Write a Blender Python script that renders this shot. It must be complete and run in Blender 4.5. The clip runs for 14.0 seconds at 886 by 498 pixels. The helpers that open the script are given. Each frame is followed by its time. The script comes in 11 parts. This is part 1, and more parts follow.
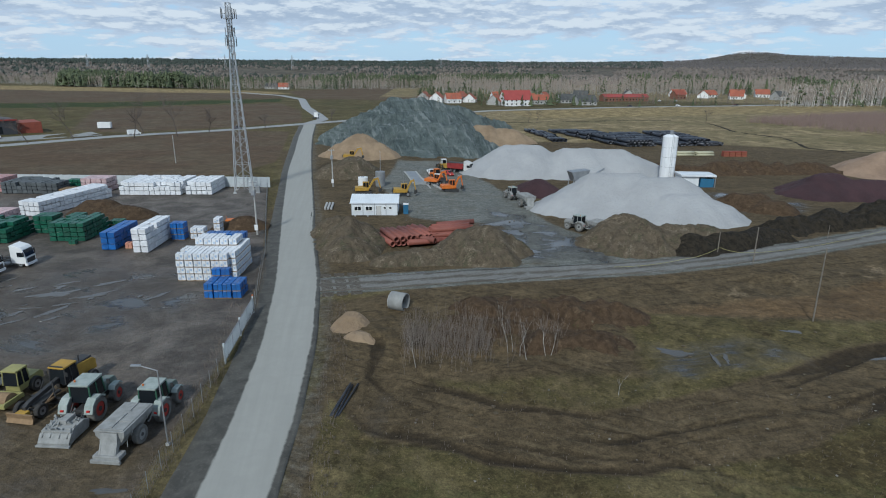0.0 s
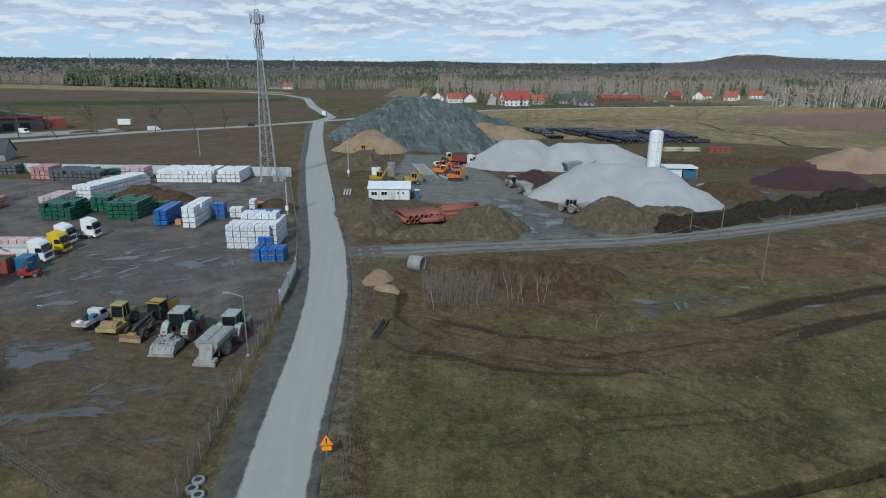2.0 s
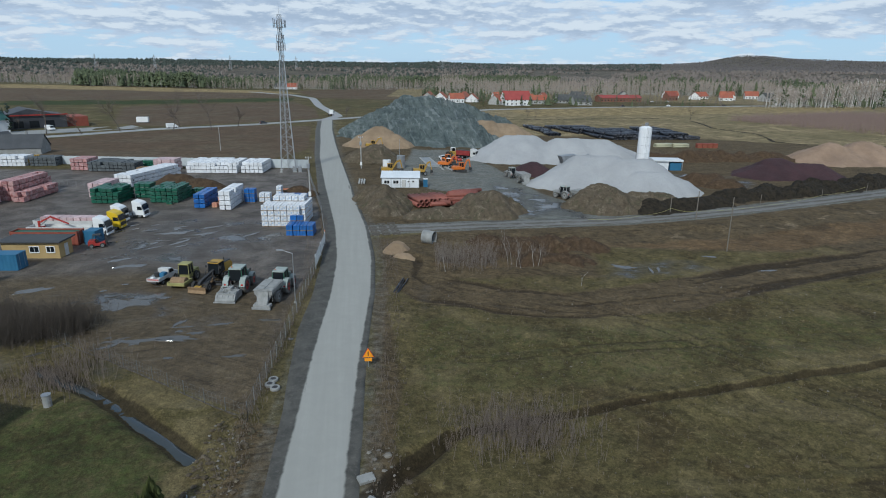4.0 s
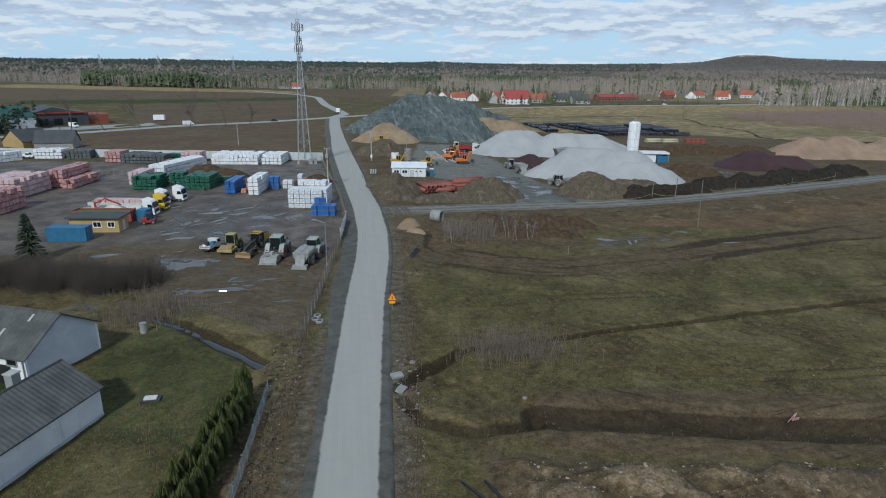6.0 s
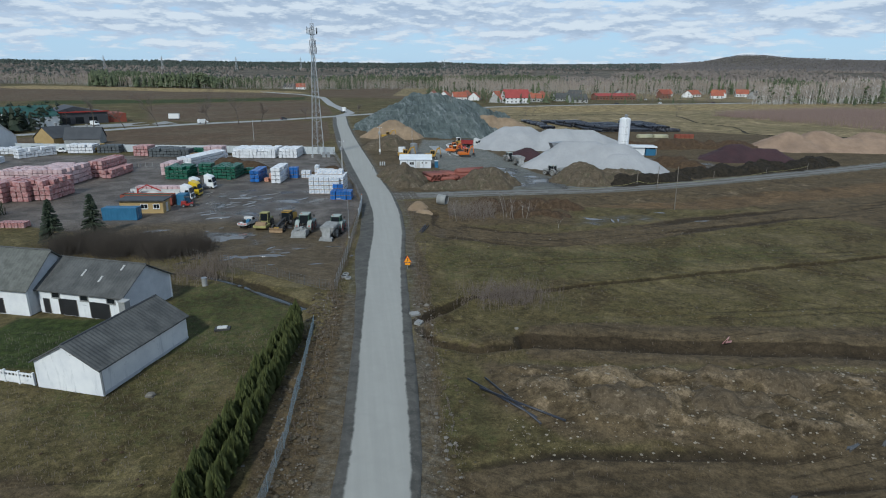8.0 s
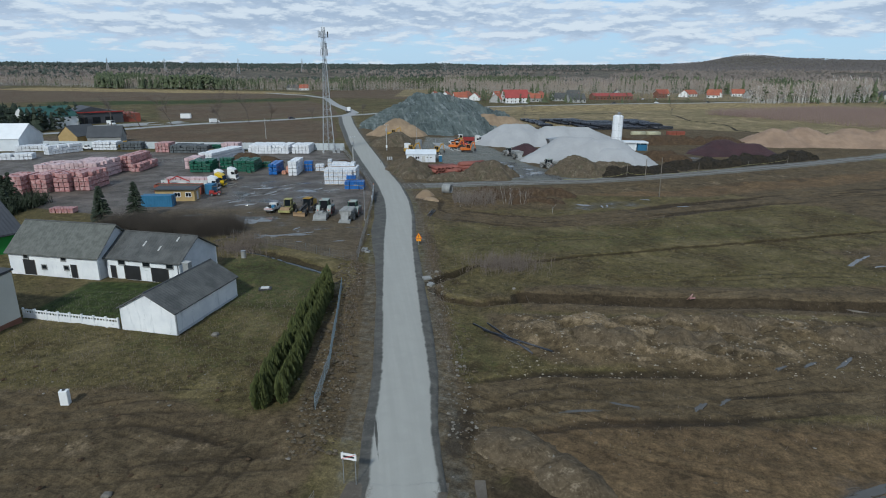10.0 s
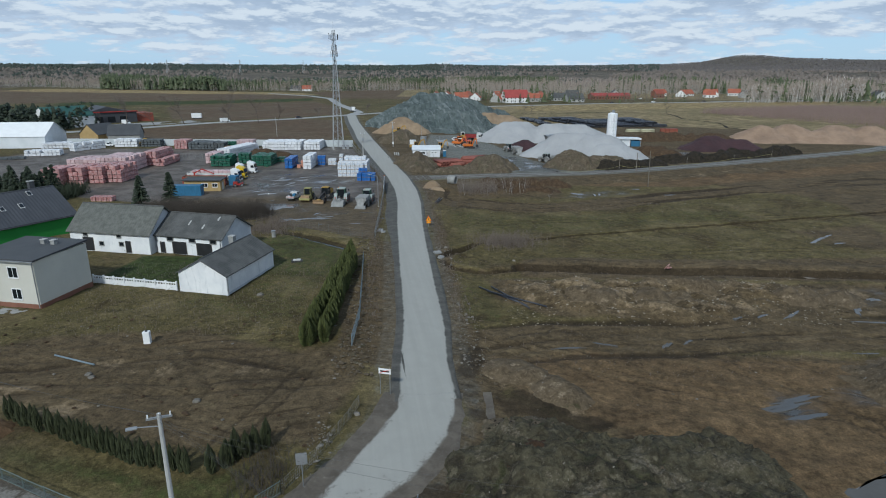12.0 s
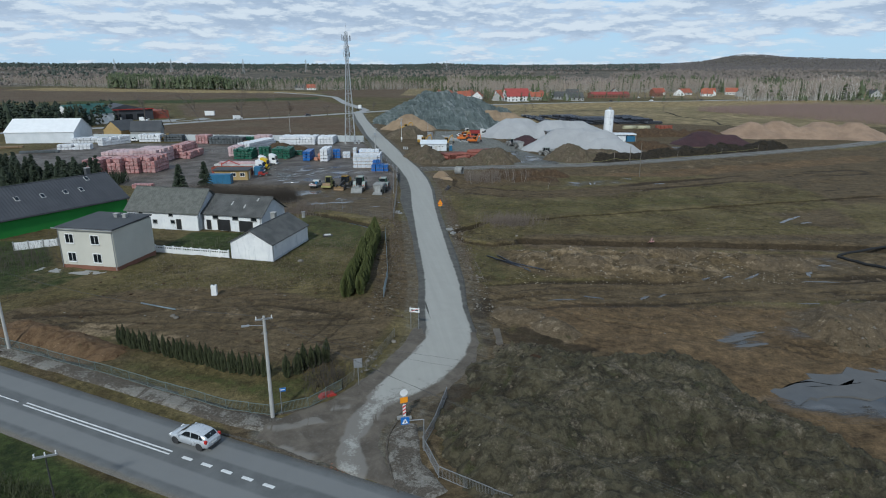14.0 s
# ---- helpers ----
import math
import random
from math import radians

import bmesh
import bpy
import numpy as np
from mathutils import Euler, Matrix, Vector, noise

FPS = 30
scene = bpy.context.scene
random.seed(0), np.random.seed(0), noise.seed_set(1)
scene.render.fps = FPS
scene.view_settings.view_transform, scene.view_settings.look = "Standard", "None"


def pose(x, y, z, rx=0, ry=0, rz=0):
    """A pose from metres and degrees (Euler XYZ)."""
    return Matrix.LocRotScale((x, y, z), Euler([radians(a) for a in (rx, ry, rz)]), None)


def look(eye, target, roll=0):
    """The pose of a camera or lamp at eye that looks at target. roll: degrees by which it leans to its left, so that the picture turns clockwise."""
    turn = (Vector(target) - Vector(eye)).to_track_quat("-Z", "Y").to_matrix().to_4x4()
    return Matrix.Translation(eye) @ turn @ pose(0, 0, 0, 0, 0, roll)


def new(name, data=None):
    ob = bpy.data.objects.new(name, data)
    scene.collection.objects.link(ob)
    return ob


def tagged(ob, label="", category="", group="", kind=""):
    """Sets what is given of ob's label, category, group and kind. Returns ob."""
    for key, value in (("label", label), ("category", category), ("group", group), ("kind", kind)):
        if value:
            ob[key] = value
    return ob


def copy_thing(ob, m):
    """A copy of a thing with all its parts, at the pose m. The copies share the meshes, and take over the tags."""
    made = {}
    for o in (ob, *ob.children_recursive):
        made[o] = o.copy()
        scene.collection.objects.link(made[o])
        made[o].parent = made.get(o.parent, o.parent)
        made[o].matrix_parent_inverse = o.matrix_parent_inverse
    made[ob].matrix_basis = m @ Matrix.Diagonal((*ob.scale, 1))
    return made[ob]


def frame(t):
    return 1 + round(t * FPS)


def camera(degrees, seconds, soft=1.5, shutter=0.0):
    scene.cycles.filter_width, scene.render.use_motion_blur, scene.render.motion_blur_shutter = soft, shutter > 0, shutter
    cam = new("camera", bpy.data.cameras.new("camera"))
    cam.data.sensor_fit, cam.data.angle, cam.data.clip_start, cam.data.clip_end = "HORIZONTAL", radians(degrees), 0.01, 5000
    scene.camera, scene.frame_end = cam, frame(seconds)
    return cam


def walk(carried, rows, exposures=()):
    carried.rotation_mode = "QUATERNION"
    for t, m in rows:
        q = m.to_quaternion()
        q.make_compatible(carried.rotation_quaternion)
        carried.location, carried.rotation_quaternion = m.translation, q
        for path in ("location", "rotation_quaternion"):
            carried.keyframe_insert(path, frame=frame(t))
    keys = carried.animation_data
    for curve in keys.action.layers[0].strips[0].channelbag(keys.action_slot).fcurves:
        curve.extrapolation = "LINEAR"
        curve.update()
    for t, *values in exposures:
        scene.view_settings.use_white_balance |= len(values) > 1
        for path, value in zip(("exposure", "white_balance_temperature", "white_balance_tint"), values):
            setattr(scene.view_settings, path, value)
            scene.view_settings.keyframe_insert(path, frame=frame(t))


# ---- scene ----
EXPO = 0.0
cam = camera(73.4, 14.0, soft=1.08)

# time, eye, heading to the right of +y, tilt, roll
PATH = [
    (0.0, (-1.375, 2.119, 31.084), 0.805, -17.078, 0.429),
    (0.5, (-1.890, -1.755, 31.059), 0.836, -17.067, 0.496),
    (1.0, (-2.420, -5.895, 31.036), 0.860, -17.043, 0.553),
    (1.5, (-2.946, -10.055, 31.015), 0.876, -17.015, 0.601),
    (2.0, (-3.453, -14.125, 30.996), 0.884, -16.987, 0.640),
    (2.5, (-3.933, -18.086, 30.978), 0.885, -16.963, 0.670),
    (3.0, (-4.382, -21.970, 30.962), 0.879, -16.946, 0.690),
    (3.5, (-4.798, -25.826, 30.947), 0.868, -16.935, 0.702),
    (4.0, (-5.181, -29.705, 30.931), 0.851, -16.929, 0.705),
    (4.5, (-5.535, -33.647, 30.915), 0.830, -16.928, 0.700),
    (5.0, (-5.864, -37.667, 30.899), 0.806, -16.929, 0.688),
    (5.5, (-6.173, -41.761, 30.881), 0.780, -16.931, 0.668),
    (6.0, (-6.466, -45.904, 30.860), 0.753, -16.932, 0.642),
    (6.5, (-6.750, -50.055, 30.837), 0.726, -16.930, 0.610),
    (7.0, (-7.030, -54.164, 30.812), 0.699, -16.924, 0.573),
    (7.5, (-7.310, -58.180, 30.783), 0.674, -16.914, 0.532),
    (8.0, (-7.593, -62.059, 30.751), 0.651, -16.899, 0.488),
    (8.5, (-7.885, -65.773, 30.716), 0.631, -16.879, 0.442),
    (9.0, (-8.188, -69.312, 30.678), 0.614, -16.856, 0.395),
    (9.5, (-8.504, -72.691, 30.638), 0.601, -16.830, 0.348),
    (10.0, (-8.837, -75.949, 30.596), 0.590, -16.804, 0.302),
    (10.5, (-9.188, -79.146, 30.553), 0.581, -16.779, 0.259),
    (11.0, (-9.561, -82.359, 30.512), 0.574, -16.757, 0.221),
    (11.5, (-9.961, -85.669, 30.473), 0.568, -16.742, 0.188),
    (12.0, (-10.391, -89.140, 30.438), 0.560, -16.734, 0.162),
    (12.5, (-10.861, -92.806, 30.411), 0.550, -16.736, 0.145),
    (13.0, (-11.380, -96.635, 30.393), 0.533, -16.747, 0.139),
    (13.5, (-11.961, -100.501, 30.388), 0.508, -16.767, 0.145),
    (14.0, (-12.622, -104.137, 30.400), 0.471, -16.795, 0.166),
]


def aim(eye, heading, tilt, roll):
    h, e = radians(heading), radians(tilt)
    way = Vector((math.sin(h) * math.cos(e), math.cos(h) * math.cos(e), math.sin(e)))
    return look(eye, Vector(eye) + way, roll)


walk(cam, [(t, aim(eye, h, e, r)) for t, eye, h, e, r in PATH], [(0.0, EXPO, 5780, 4), (14.0, EXPO, 5780, 4)])

# ---- world and sun ----
SUN_ELEVATION, SUN_AZIMUTH = 40.0, 198.0  # degrees; azimuth clockwise from +y
scene.world = bpy.data.worlds.new("world")
scene.world.use_nodes = True


class Nodes:
    """Short calls for building a node tree."""

    def __init__(self, tree):
        self.tree = tree
        tree.nodes.clear()

    def add(self, kind):
        return self.tree.nodes.new(kind)

    def put(self, socket, value):
        if isinstance(value, bpy.types.NodeSocket):
            self.tree.links.new(value, socket)
        elif value is not None:
            if isinstance(value, tuple) and len(value) == 3 and socket.type == "RGBA":
                value = (*value, 1.0)
            socket.default_value = value

    def coords(self, which="Object"):
        return self.add("ShaderNodeTexCoord").outputs[which]

    def scaled(self, vector, scale, turn=0.0):
        m = self.add("ShaderNodeMapping")
        self.put(m.inputs["Vector"], vector)
        m.vector_type = "TEXTURE"
        m.inputs["Scale"].default_value = tuple(1.0 / s for s in scale)
        m.inputs["Rotation"].default_value = (0, 0, radians(turn))
        return m.outputs[0]

    def noise(self, vector, scale, detail=4.0, rough=0.55, distortion=0.0):
        n = self.add("ShaderNodeTexNoise")
        self.put(n.inputs["Vector"], vector)
        n.inputs["Scale"].default_value = scale
        n.inputs["Detail"].default_value = detail
        n.inputs["Roughness"].default_value = rough
        n.inputs["Distortion"].default_value = distortion
        return n.outputs["Fac"]

    def wave(self, vector, scale, distortion=1.0, direction="X"):
        n = self.add("ShaderNodeTexWave")
        n.bands_direction = direction
        self.put(n.inputs["Vector"], vector)
        n.inputs["Scale"].default_value = scale
        n.inputs["Distortion"].default_value = distortion
        n.inputs["Detail"].default_value = 3
        return n.outputs["Fac"]

    def voronoi(self, vector, scale, feature="F1"):
        n = self.add("ShaderNodeTexVoronoi")
        n.feature = feature
        self.put(n.inputs["Vector"], vector)
        n.inputs["Scale"].default_value = scale
        return n.outputs["Distance"]

    def step(self, value, low, high):
        n = self.add("ShaderNodeMapRange")
        n.interpolation_type = "SMOOTHSTEP"
        self.put(n.inputs[0], value)
        n.inputs[1].default_value, n.inputs[2].default_value = low, high
        return n.outputs[0]

    def math(self, how, a, b=None):
        n = self.add("ShaderNodeMath")
        n.operation = how
        self.put(n.inputs[0], a)
        self.put(n.inputs[1], b)
        return n.outputs[0]

    def mix(self, factor, a, b, blend="MIX"):
        n = self.add("ShaderNodeMix")
        n.data_type, n.blend_type = "RGBA", blend
        self.put(n.inputs[0], factor)
        self.put(n.inputs[6], a)
        self.put(n.inputs[7], b)
        return n.outputs[2]

    def attribute(self, name):
        n = self.add("ShaderNodeAttribute")
        n.attribute_name = name
        s = self.add("ShaderNodeSeparateColor")
        self.put(s.inputs[0], n.outputs["Color"])
        return s.outputs[0], s.outputs[1], s.outputs[2]

    def bump(self, height, strength, distance, under=None):
        n = self.add("ShaderNodeBump")
        n.inputs["Strength"].default_value, n.inputs["Distance"].default_value = strength, distance
        self.put(n.inputs["Height"], height)
        if under:
            self.put(n.inputs["Normal"], under)
        return n.outputs[0]

    def surface(self, colour, rough, normal=None, metal=0.0, **more):
        p = self.add("ShaderNodeBsdfPrincipled")
        self.put(p.inputs["Base Color"], colour)
        self.put(p.inputs["Roughness"], rough)
        self.put(p.inputs["Metallic"], metal)
        if normal:
            self.put(p.inputs["Normal"], normal)
        for key, value in more.items():
            self.put(p.inputs[key.replace("_", " ")], value)
        o = self.add("ShaderNodeOutputMaterial")
        self.tree.links.new(p.outputs[0], o.inputs[0])


def build_sky():
    n = Nodes(scene.world.node_tree)
    sky = n.add("ShaderNodeTexSky")
    sky.sky_type, sky.sun_disc = "NISHITA", False
    sky.sun_elevation, sky.sun_rotation = radians(SUN_ELEVATION), radians(SUN_AZIMUTH)
    sky.air_density, sky.dust_density = 1.0, 0.6
    d = n.coords("Generated")
    split = n.add("ShaderNodeSeparateXYZ")
    n.put(split.inputs[0], d)
    up = split.outputs[2]
    # flat cloud deck: the direction laid on a plane overhead; a second look a little higher tells tops from bases
    def deck(lift):
        high = n.add("ShaderNodeVectorMath")
        high.operation = "ADD"
        n.put(high.inputs[0], d)
        high.inputs[1].default_value = (0, 0, lift)
        inverse = n.math("DIVIDE", 1.0, n.math("MAXIMUM", n.math("ADD", up, 0.21 + lift), 0.05))
        plane = n.add("ShaderNodeVectorMath")
        plane.operation = "SCALE"
        n.put(plane.inputs[0], high.outputs[0])
        n.put(plane.inputs["Scale"], inverse)
        big = n.noise(plane.outputs[0], 1.9, 2.0, 0.5, 0.0)
        mid = n.noise(plane.outputs[0], 5.4, 9.0, 0.60, 0.0)
        return n.math("ADD", n.math("MULTIPLY", big, 0.46), n.math("MULTIPLY", mid, 0.54))

    shape, above = deck(0.0), deck(0.007)
    high = n.step(up, 0.022, 0.075)
    dense = n.math("ADD", shape, n.math("MULTIPLY", high, 0.105))
    cover = n.math("MULTIPLY", n.step(dense, 0.455, 0.575), 0.94)
    lit = n.step(n.math("SUBTRACT", shape, above), -0.040, 0.070)
    thick = n.step(dense, 0.52, 0.66)
    cloud = n.mix(lit, n.mix(thick, (0.56, 0.62, 0.72), (0.44, 0.50, 0.60)), (0.745, 0.765, 0.795))
    cloud = n.mix(n.step(up, 0.12, 0.45), cloud, (0.36, 0.41, 0.49))
    blue = n.mix(n.step(up, 0.0, 0.30), (0.50, 0.67, 0.84), (0.26, 0.48, 0.82))
    nishita = n.mix(0.10, (0, 0, 0), sky.outputs[0])
    clear = n.mix(0.82, nishita, blue)
    out = n.mix(cover, clear, cloud)
    ground = n.mix(n.step(up, -0.06, -0.01), (0.10, 0.095, 0.08), out)
    bg = n.add("ShaderNodeBackground")
    n.put(bg.inputs["Color"], ground)
    bg.inputs["Strength"].default_value = 0.96
    o = n.add("ShaderNodeOutputWorld")
    n.tree.links.new(bg.outputs[0], o.inputs[0])


build_sky()
sun = new("sun", bpy.data.lights.new("sun", "SUN"))
sun.data.energy, sun.data.angle, sun.data.color = 2.75, radians(4.0), (1.0, 0.95, 0.87)
a, e = radians(SUN_AZIMUTH), radians(SUN_ELEVATION)
sun.matrix_world = look(Vector((math.sin(a) * math.cos(e), math.cos(a) * math.cos(e), math.sin(e))) * 300, (0, 0, 0))

# ---- materials ----
def material(name, build):
    m = bpy.data.materials.new(name)
    m.use_nodes = True
    build(Nodes(m.node_tree))
    return m


def plain(name, dark, light, rough=0.6, metal=0.0, coarse=0.5, fine=8.0, bump=0.15, depth=0.02, vary=0.0, **more):
    """Two-scale variation between two colours, with fine relief; vary: change from piece to piece."""

    def build(n):
        c = n.coords()
        a = n.noise(c, coarse, 5, 0.6)
        b = n.noise(c, fine, 6, 0.65)
        f = n.math("ADD", n.math("MULTIPLY", n.step(a, 0.3, 0.7), 0.6), n.math("MULTIPLY", b, 0.4))
        colour = n.mix(f, dark, light)
        if vary:
            r = n.add("ShaderNodeObjectInfo").outputs["Random"]
            g = n.add("ShaderNodeNewGeometry").outputs["Random Per Island"]
            k = n.math("FRACT", n.math("ADD", r, g))
            colour = n.mix(n.math("MULTIPLY", k, vary), colour, (0.02, 0.02, 0.02))
        roughness = n.math("ADD", n.math("MULTIPLY", a, 0.25), rough - 0.12)
        n.surface(colour, roughness, n.bump(b, bump, depth), metal, **more)

    return material(name, build)


def leaves(name, dark, light, rough=0.75):
    def build(n):
        g = n.add("ShaderNodeNewGeometry").outputs["Random Per Island"]
        b = n.noise(n.coords(), 0.08, 3)
        n.surface(n.mix(n.math("ADD", n.math("MULTIPLY", g, 0.7), n.math("MULTIPLY", b, 0.3)), dark, light), rough)

    return material(name, build)


def build_ground(n):
    c = n.coords()
    earth, green, gravel = n.attribute("cover")
    yard, plough, straw = n.attribute("land")
    wet, red, wood = n.attribute("state")
    dark, pale, far = n.attribute("tread")
    huge = n.noise(c, 0.035, 4, 0.6)
    large = n.noise(c, 0.16, 5, 0.6, 0.4)
    mid = n.noise(c, 0.9, 6, 0.65)
    small = n.noise(c, 2.6, 5, 0.7)
    fine = n.noise(c, 7.0, 5, 0.7)
    blend = lambda v, k=0.55: n.step(n.math("ADD", v, n.math("MULTIPLY", n.math("SUBTRACT", mid, 0.5), k)), 0.32, 0.68)
    dry = n.mix(n.step(mid, 0.34, 0.66), (0.060, 0.053, 0.024), (0.132, 0.115, 0.057))
    dry = n.mix(n.step(large, 0.42, 0.62), dry, (0.074, 0.067, 0.030))
    dry = n.mix(n.math("MULTIPLY", n.step(small, 0.52, 0.70), 0.6), dry, (0.158, 0.134, 0.066))
    patch = n.noise(c, 0.075, 6, 0.62, 0.6)
    dry = n.mix(n.math("MULTIPLY", n.step(patch, 0.52, 0.60), 0.55), dry, (0.158, 0.136, 0.078))
    dry = n.mix(n.math("MULTIPLY", n.step(n.math("SUBTRACT", 1.0, patch), 0.53, 0.62), 0.60), dry, (0.050, 0.037, 0.018))
    tussock = n.noise(c, 1.15, 6, 0.70, 1.4)
    dry = n.mix(n.math("MULTIPLY", n.step(tussock, 0.54, 0.66), 0.55), dry, (0.190, 0.160, 0.088))
    dry = n.mix(n.math("MULTIPLY", n.step(n.math("SUBTRACT", 1.0, tussock), 0.55, 0.68), 0.55), dry, (0.036, 0.034, 0.016))
    dry = n.mix(1.0, dry, (1.08, 1.0, 0.92), "MULTIPLY")
    lawn = n.mix(n.step(mid, 0.3, 0.7), (0.020, 0.033, 0.009), (0.058, 0.074, 0.022))
    lawn = n.mix(n.math("MULTIPLY", n.step(small, 0.52, 0.72), 0.5), lawn, (0.090, 0.092, 0.044))
    colour = n.mix(blend(green), dry, lawn)
    # wheel and blade marks drawn across bare earth in two directions
    sweep = n.noise(n.scaled(c, (0.10, 1.5, 1), -24), 1.0, 5, 0.65, 0.3)
    cross = n.noise(n.scaled(c, (0.10, 1.7, 1), 14), 1.0, 5, 0.65, 0.3)
    marks = n.mix(n.step(n.noise(c, 0.05, 2), 0.45, 0.55), sweep, cross)
    bare = n.mix(n.step(mid, 0.30, 0.70), (0.072, 0.053, 0.030), (0.124, 0.092, 0.054))
    bare = n.mix(n.math("MULTIPLY", n.step(marks, 0.52, 0.66), 0.65), bare, (0.140, 0.108, 0.064))
    bare = n.mix(n.math("MULTIPLY", n.step(n.math("SUBTRACT", 1.0, marks), 0.54, 0.68), 0.70), bare, (0.030, 0.021, 0.011))
    bare = n.mix(n.math("MULTIPLY", n.step(small, 0.54, 0.76), 0.35), bare, (0.155, 0.114, 0.064))
    bare = n.mix(n.math("MULTIPLY", blend(red), 0.8), bare, n.mix(n.step(mid, 0.32, 0.68), (0.110, 0.070, 0.035), (0.172, 0.113, 0.061)))
    colour = n.mix(blend(earth), colour, bare)
    stones = n.mix(n.step(small, 0.34, 0.66), (0.104, 0.108, 0.100), (0.205, 0.210, 0.196))
    stones = n.mix(n.step(large, 0.45, 0.62), stones, (0.120, 0.118, 0.104))
    stones = n.mix(n.math("MULTIPLY", n.step(marks, 0.50, 0.64), 0.6), stones, (0.245, 0.250, 0.238))
    stones = n.mix(n.math("MULTIPLY", n.step(n.math("SUBTRACT", 1.0, marks), 0.54, 0.68), 0.5), stones, (0.060, 0.062, 0.058))
    colour = n.mix(blend(gravel), colour, stones)
    packed = n.mix(n.step(large, 0.3, 0.7), (0.076, 0.061, 0.050), (0.130, 0.107, 0.090))
    packed = n.mix(n.math("MULTIPLY", n.step(mid, 0.4, 0.75), 0.5), packed, (0.132, 0.122, 0.106))
    packed = n.mix(n.math("MULTIPLY", n.step(small, 0.55, 0.75), 0.4), packed, (0.050, 0.040, 0.033))
    packed = n.mix(n.math("MULTIPLY", n.step(marks, 0.54, 0.68), 0.2), packed, (0.150, 0.136, 0.116))
    colour = n.mix(blend(yard, 0.25), colour, packed)
    furrow = n.mix(n.step(n.noise(n.scaled(c, (0.06, 0.9, 1), 35), 1.0, 4, 0.6), 0.35, 0.65), (0.096, 0.065, 0.042), (0.116, 0.080, 0.052))
    colour = n.mix(blend(plough, 0.2), colour, n.mix(n.step(huge, 0.42, 0.62), furrow, (0.118, 0.090, 0.060)))
    # dry far meadow and stubble, colours raised to stand in for sunshine out there
    meadow = n.mix(n.step(large, 0.35, 0.65), (0.185, 0.146, 0.080), (0.300, 0.236, 0.138))
    colour = n.mix(blend(far, 0.3), colour, n.mix(n.step(huge, 0.40, 0.60), meadow, (0.180, 0.146, 0.078)))
    stubble = n.mix(n.step(large, 0.3, 0.7), (0.190, 0.142, 0.068), (0.330, 0.255, 0.135))
    colour = n.mix(blend(straw, 0.4), colour, stubble)
    colour = n.mix(blend(wood, 0.2), colour, n.mix(n.step(huge, 0.4, 0.6), (0.080, 0.072, 0.056), (0.150, 0.128, 0.106)))
    # pale dried crusts and sunlit-toned bank crests; dark wheel tracks, trenches and ditch
    colour = n.mix(n.math("MULTIPLY", n.math("MULTIPLY", blend(pale, 1.3), n.step(small, 0.30, 0.58)), 0.85), colour, (0.235, 0.178, 0.115))
    colour = n.mix(n.math("MULTIPLY", blend(dark, 0.5), 0.72), colour, (0.026, 0.019, 0.012))
    # uneven moisture
    tone = n.math("ADD", n.math("MULTIPLY", n.step(large, 0.30, 0.70), 0.40), n.math("MULTIPLY", n.step(n.noise(c, 0.42, 6, 0.7, 0.8), 0.32, 0.68), 0.45))
    colour = n.mix(1.0, colour, n.mix(tone, (0.56, 0.56, 0.55), (1.32, 1.31, 1.27)), "MULTIPLY")
    # short tufts, crumbs and bare spots
    crumbs = n.math("ADD", n.math("MULTIPLY", n.noise(c, 1.7, 7, 0.72, 0.3), 0.5), n.math("MULTIPLY", n.noise(c, 5.5, 4, 0.7), 0.5))
    colour = n.mix(1.0, colour, n.mix(n.step(crumbs, 0.36, 0.64), (0.66, 0.65, 0.63), (1.36, 1.35, 1.31)), "MULTIPLY")
    # damp patches and open puddles
    shape = n.math("ADD", n.math("MULTIPLY", n.math("SUBTRACT", n.noise(c, 0.16, 2, 0.4, 0.3), 0.5), 1.3), n.math("ADD", n.math("MULTIPLY", n.math("SUBTRACT", marks, 0.5), 0.5), n.math("MULTIPLY", n.math("SUBTRACT", mid, 0.5), 0.25)))
    pool = n.step(n.math("ADD", wet, shape), 0.58, 0.74)
    damp = n.step(n.math("ADD", wet, shape), 0.34, 0.66)
    colour = n.mix(n.math("MULTIPLY", damp, 0.40), colour, (0.035, 0.028, 0.022))
    colour = n.mix(pool, colour, (0.060, 0.058, 0.054))
    sheen = n.math("MULTIPLY", yard, n.math("ADD", 0.22, n.math("MULTIPLY", n.step(large, 0.35, 0.65), 0.16)))
    rough = n.math("MAXIMUM", n.math("SUBTRACT", n.math("SUBTRACT", n.math("SUBTRACT", 0.92, sheen), n.math("MULTIPLY", damp, 0.15)), n.math("MULTIPLY", pool, 0.68)), 0.14)
    height = n.math("ADD", n.math("ADD", n.math("MULTIPLY", mid, 0.5), n.math("MULTIPLY", small, 0.35)), n.math("MULTIPLY", fine, 0.15))
    height = n.math("MULTIPLY", height, n.math("SUBTRACT", 1.0, pool))
    n.surface(colour, rough, n.bump(height, 1.0, 0.34), 0.0, Specular_IOR_Level=n.math("ADD", 0.18, n.math("MULTIPLY", n.math("MAXIMUM", n.math("MAXIMUM", yard, gravel), damp), 0.27)))


GROUND = material("earth_and_grass", build_ground)


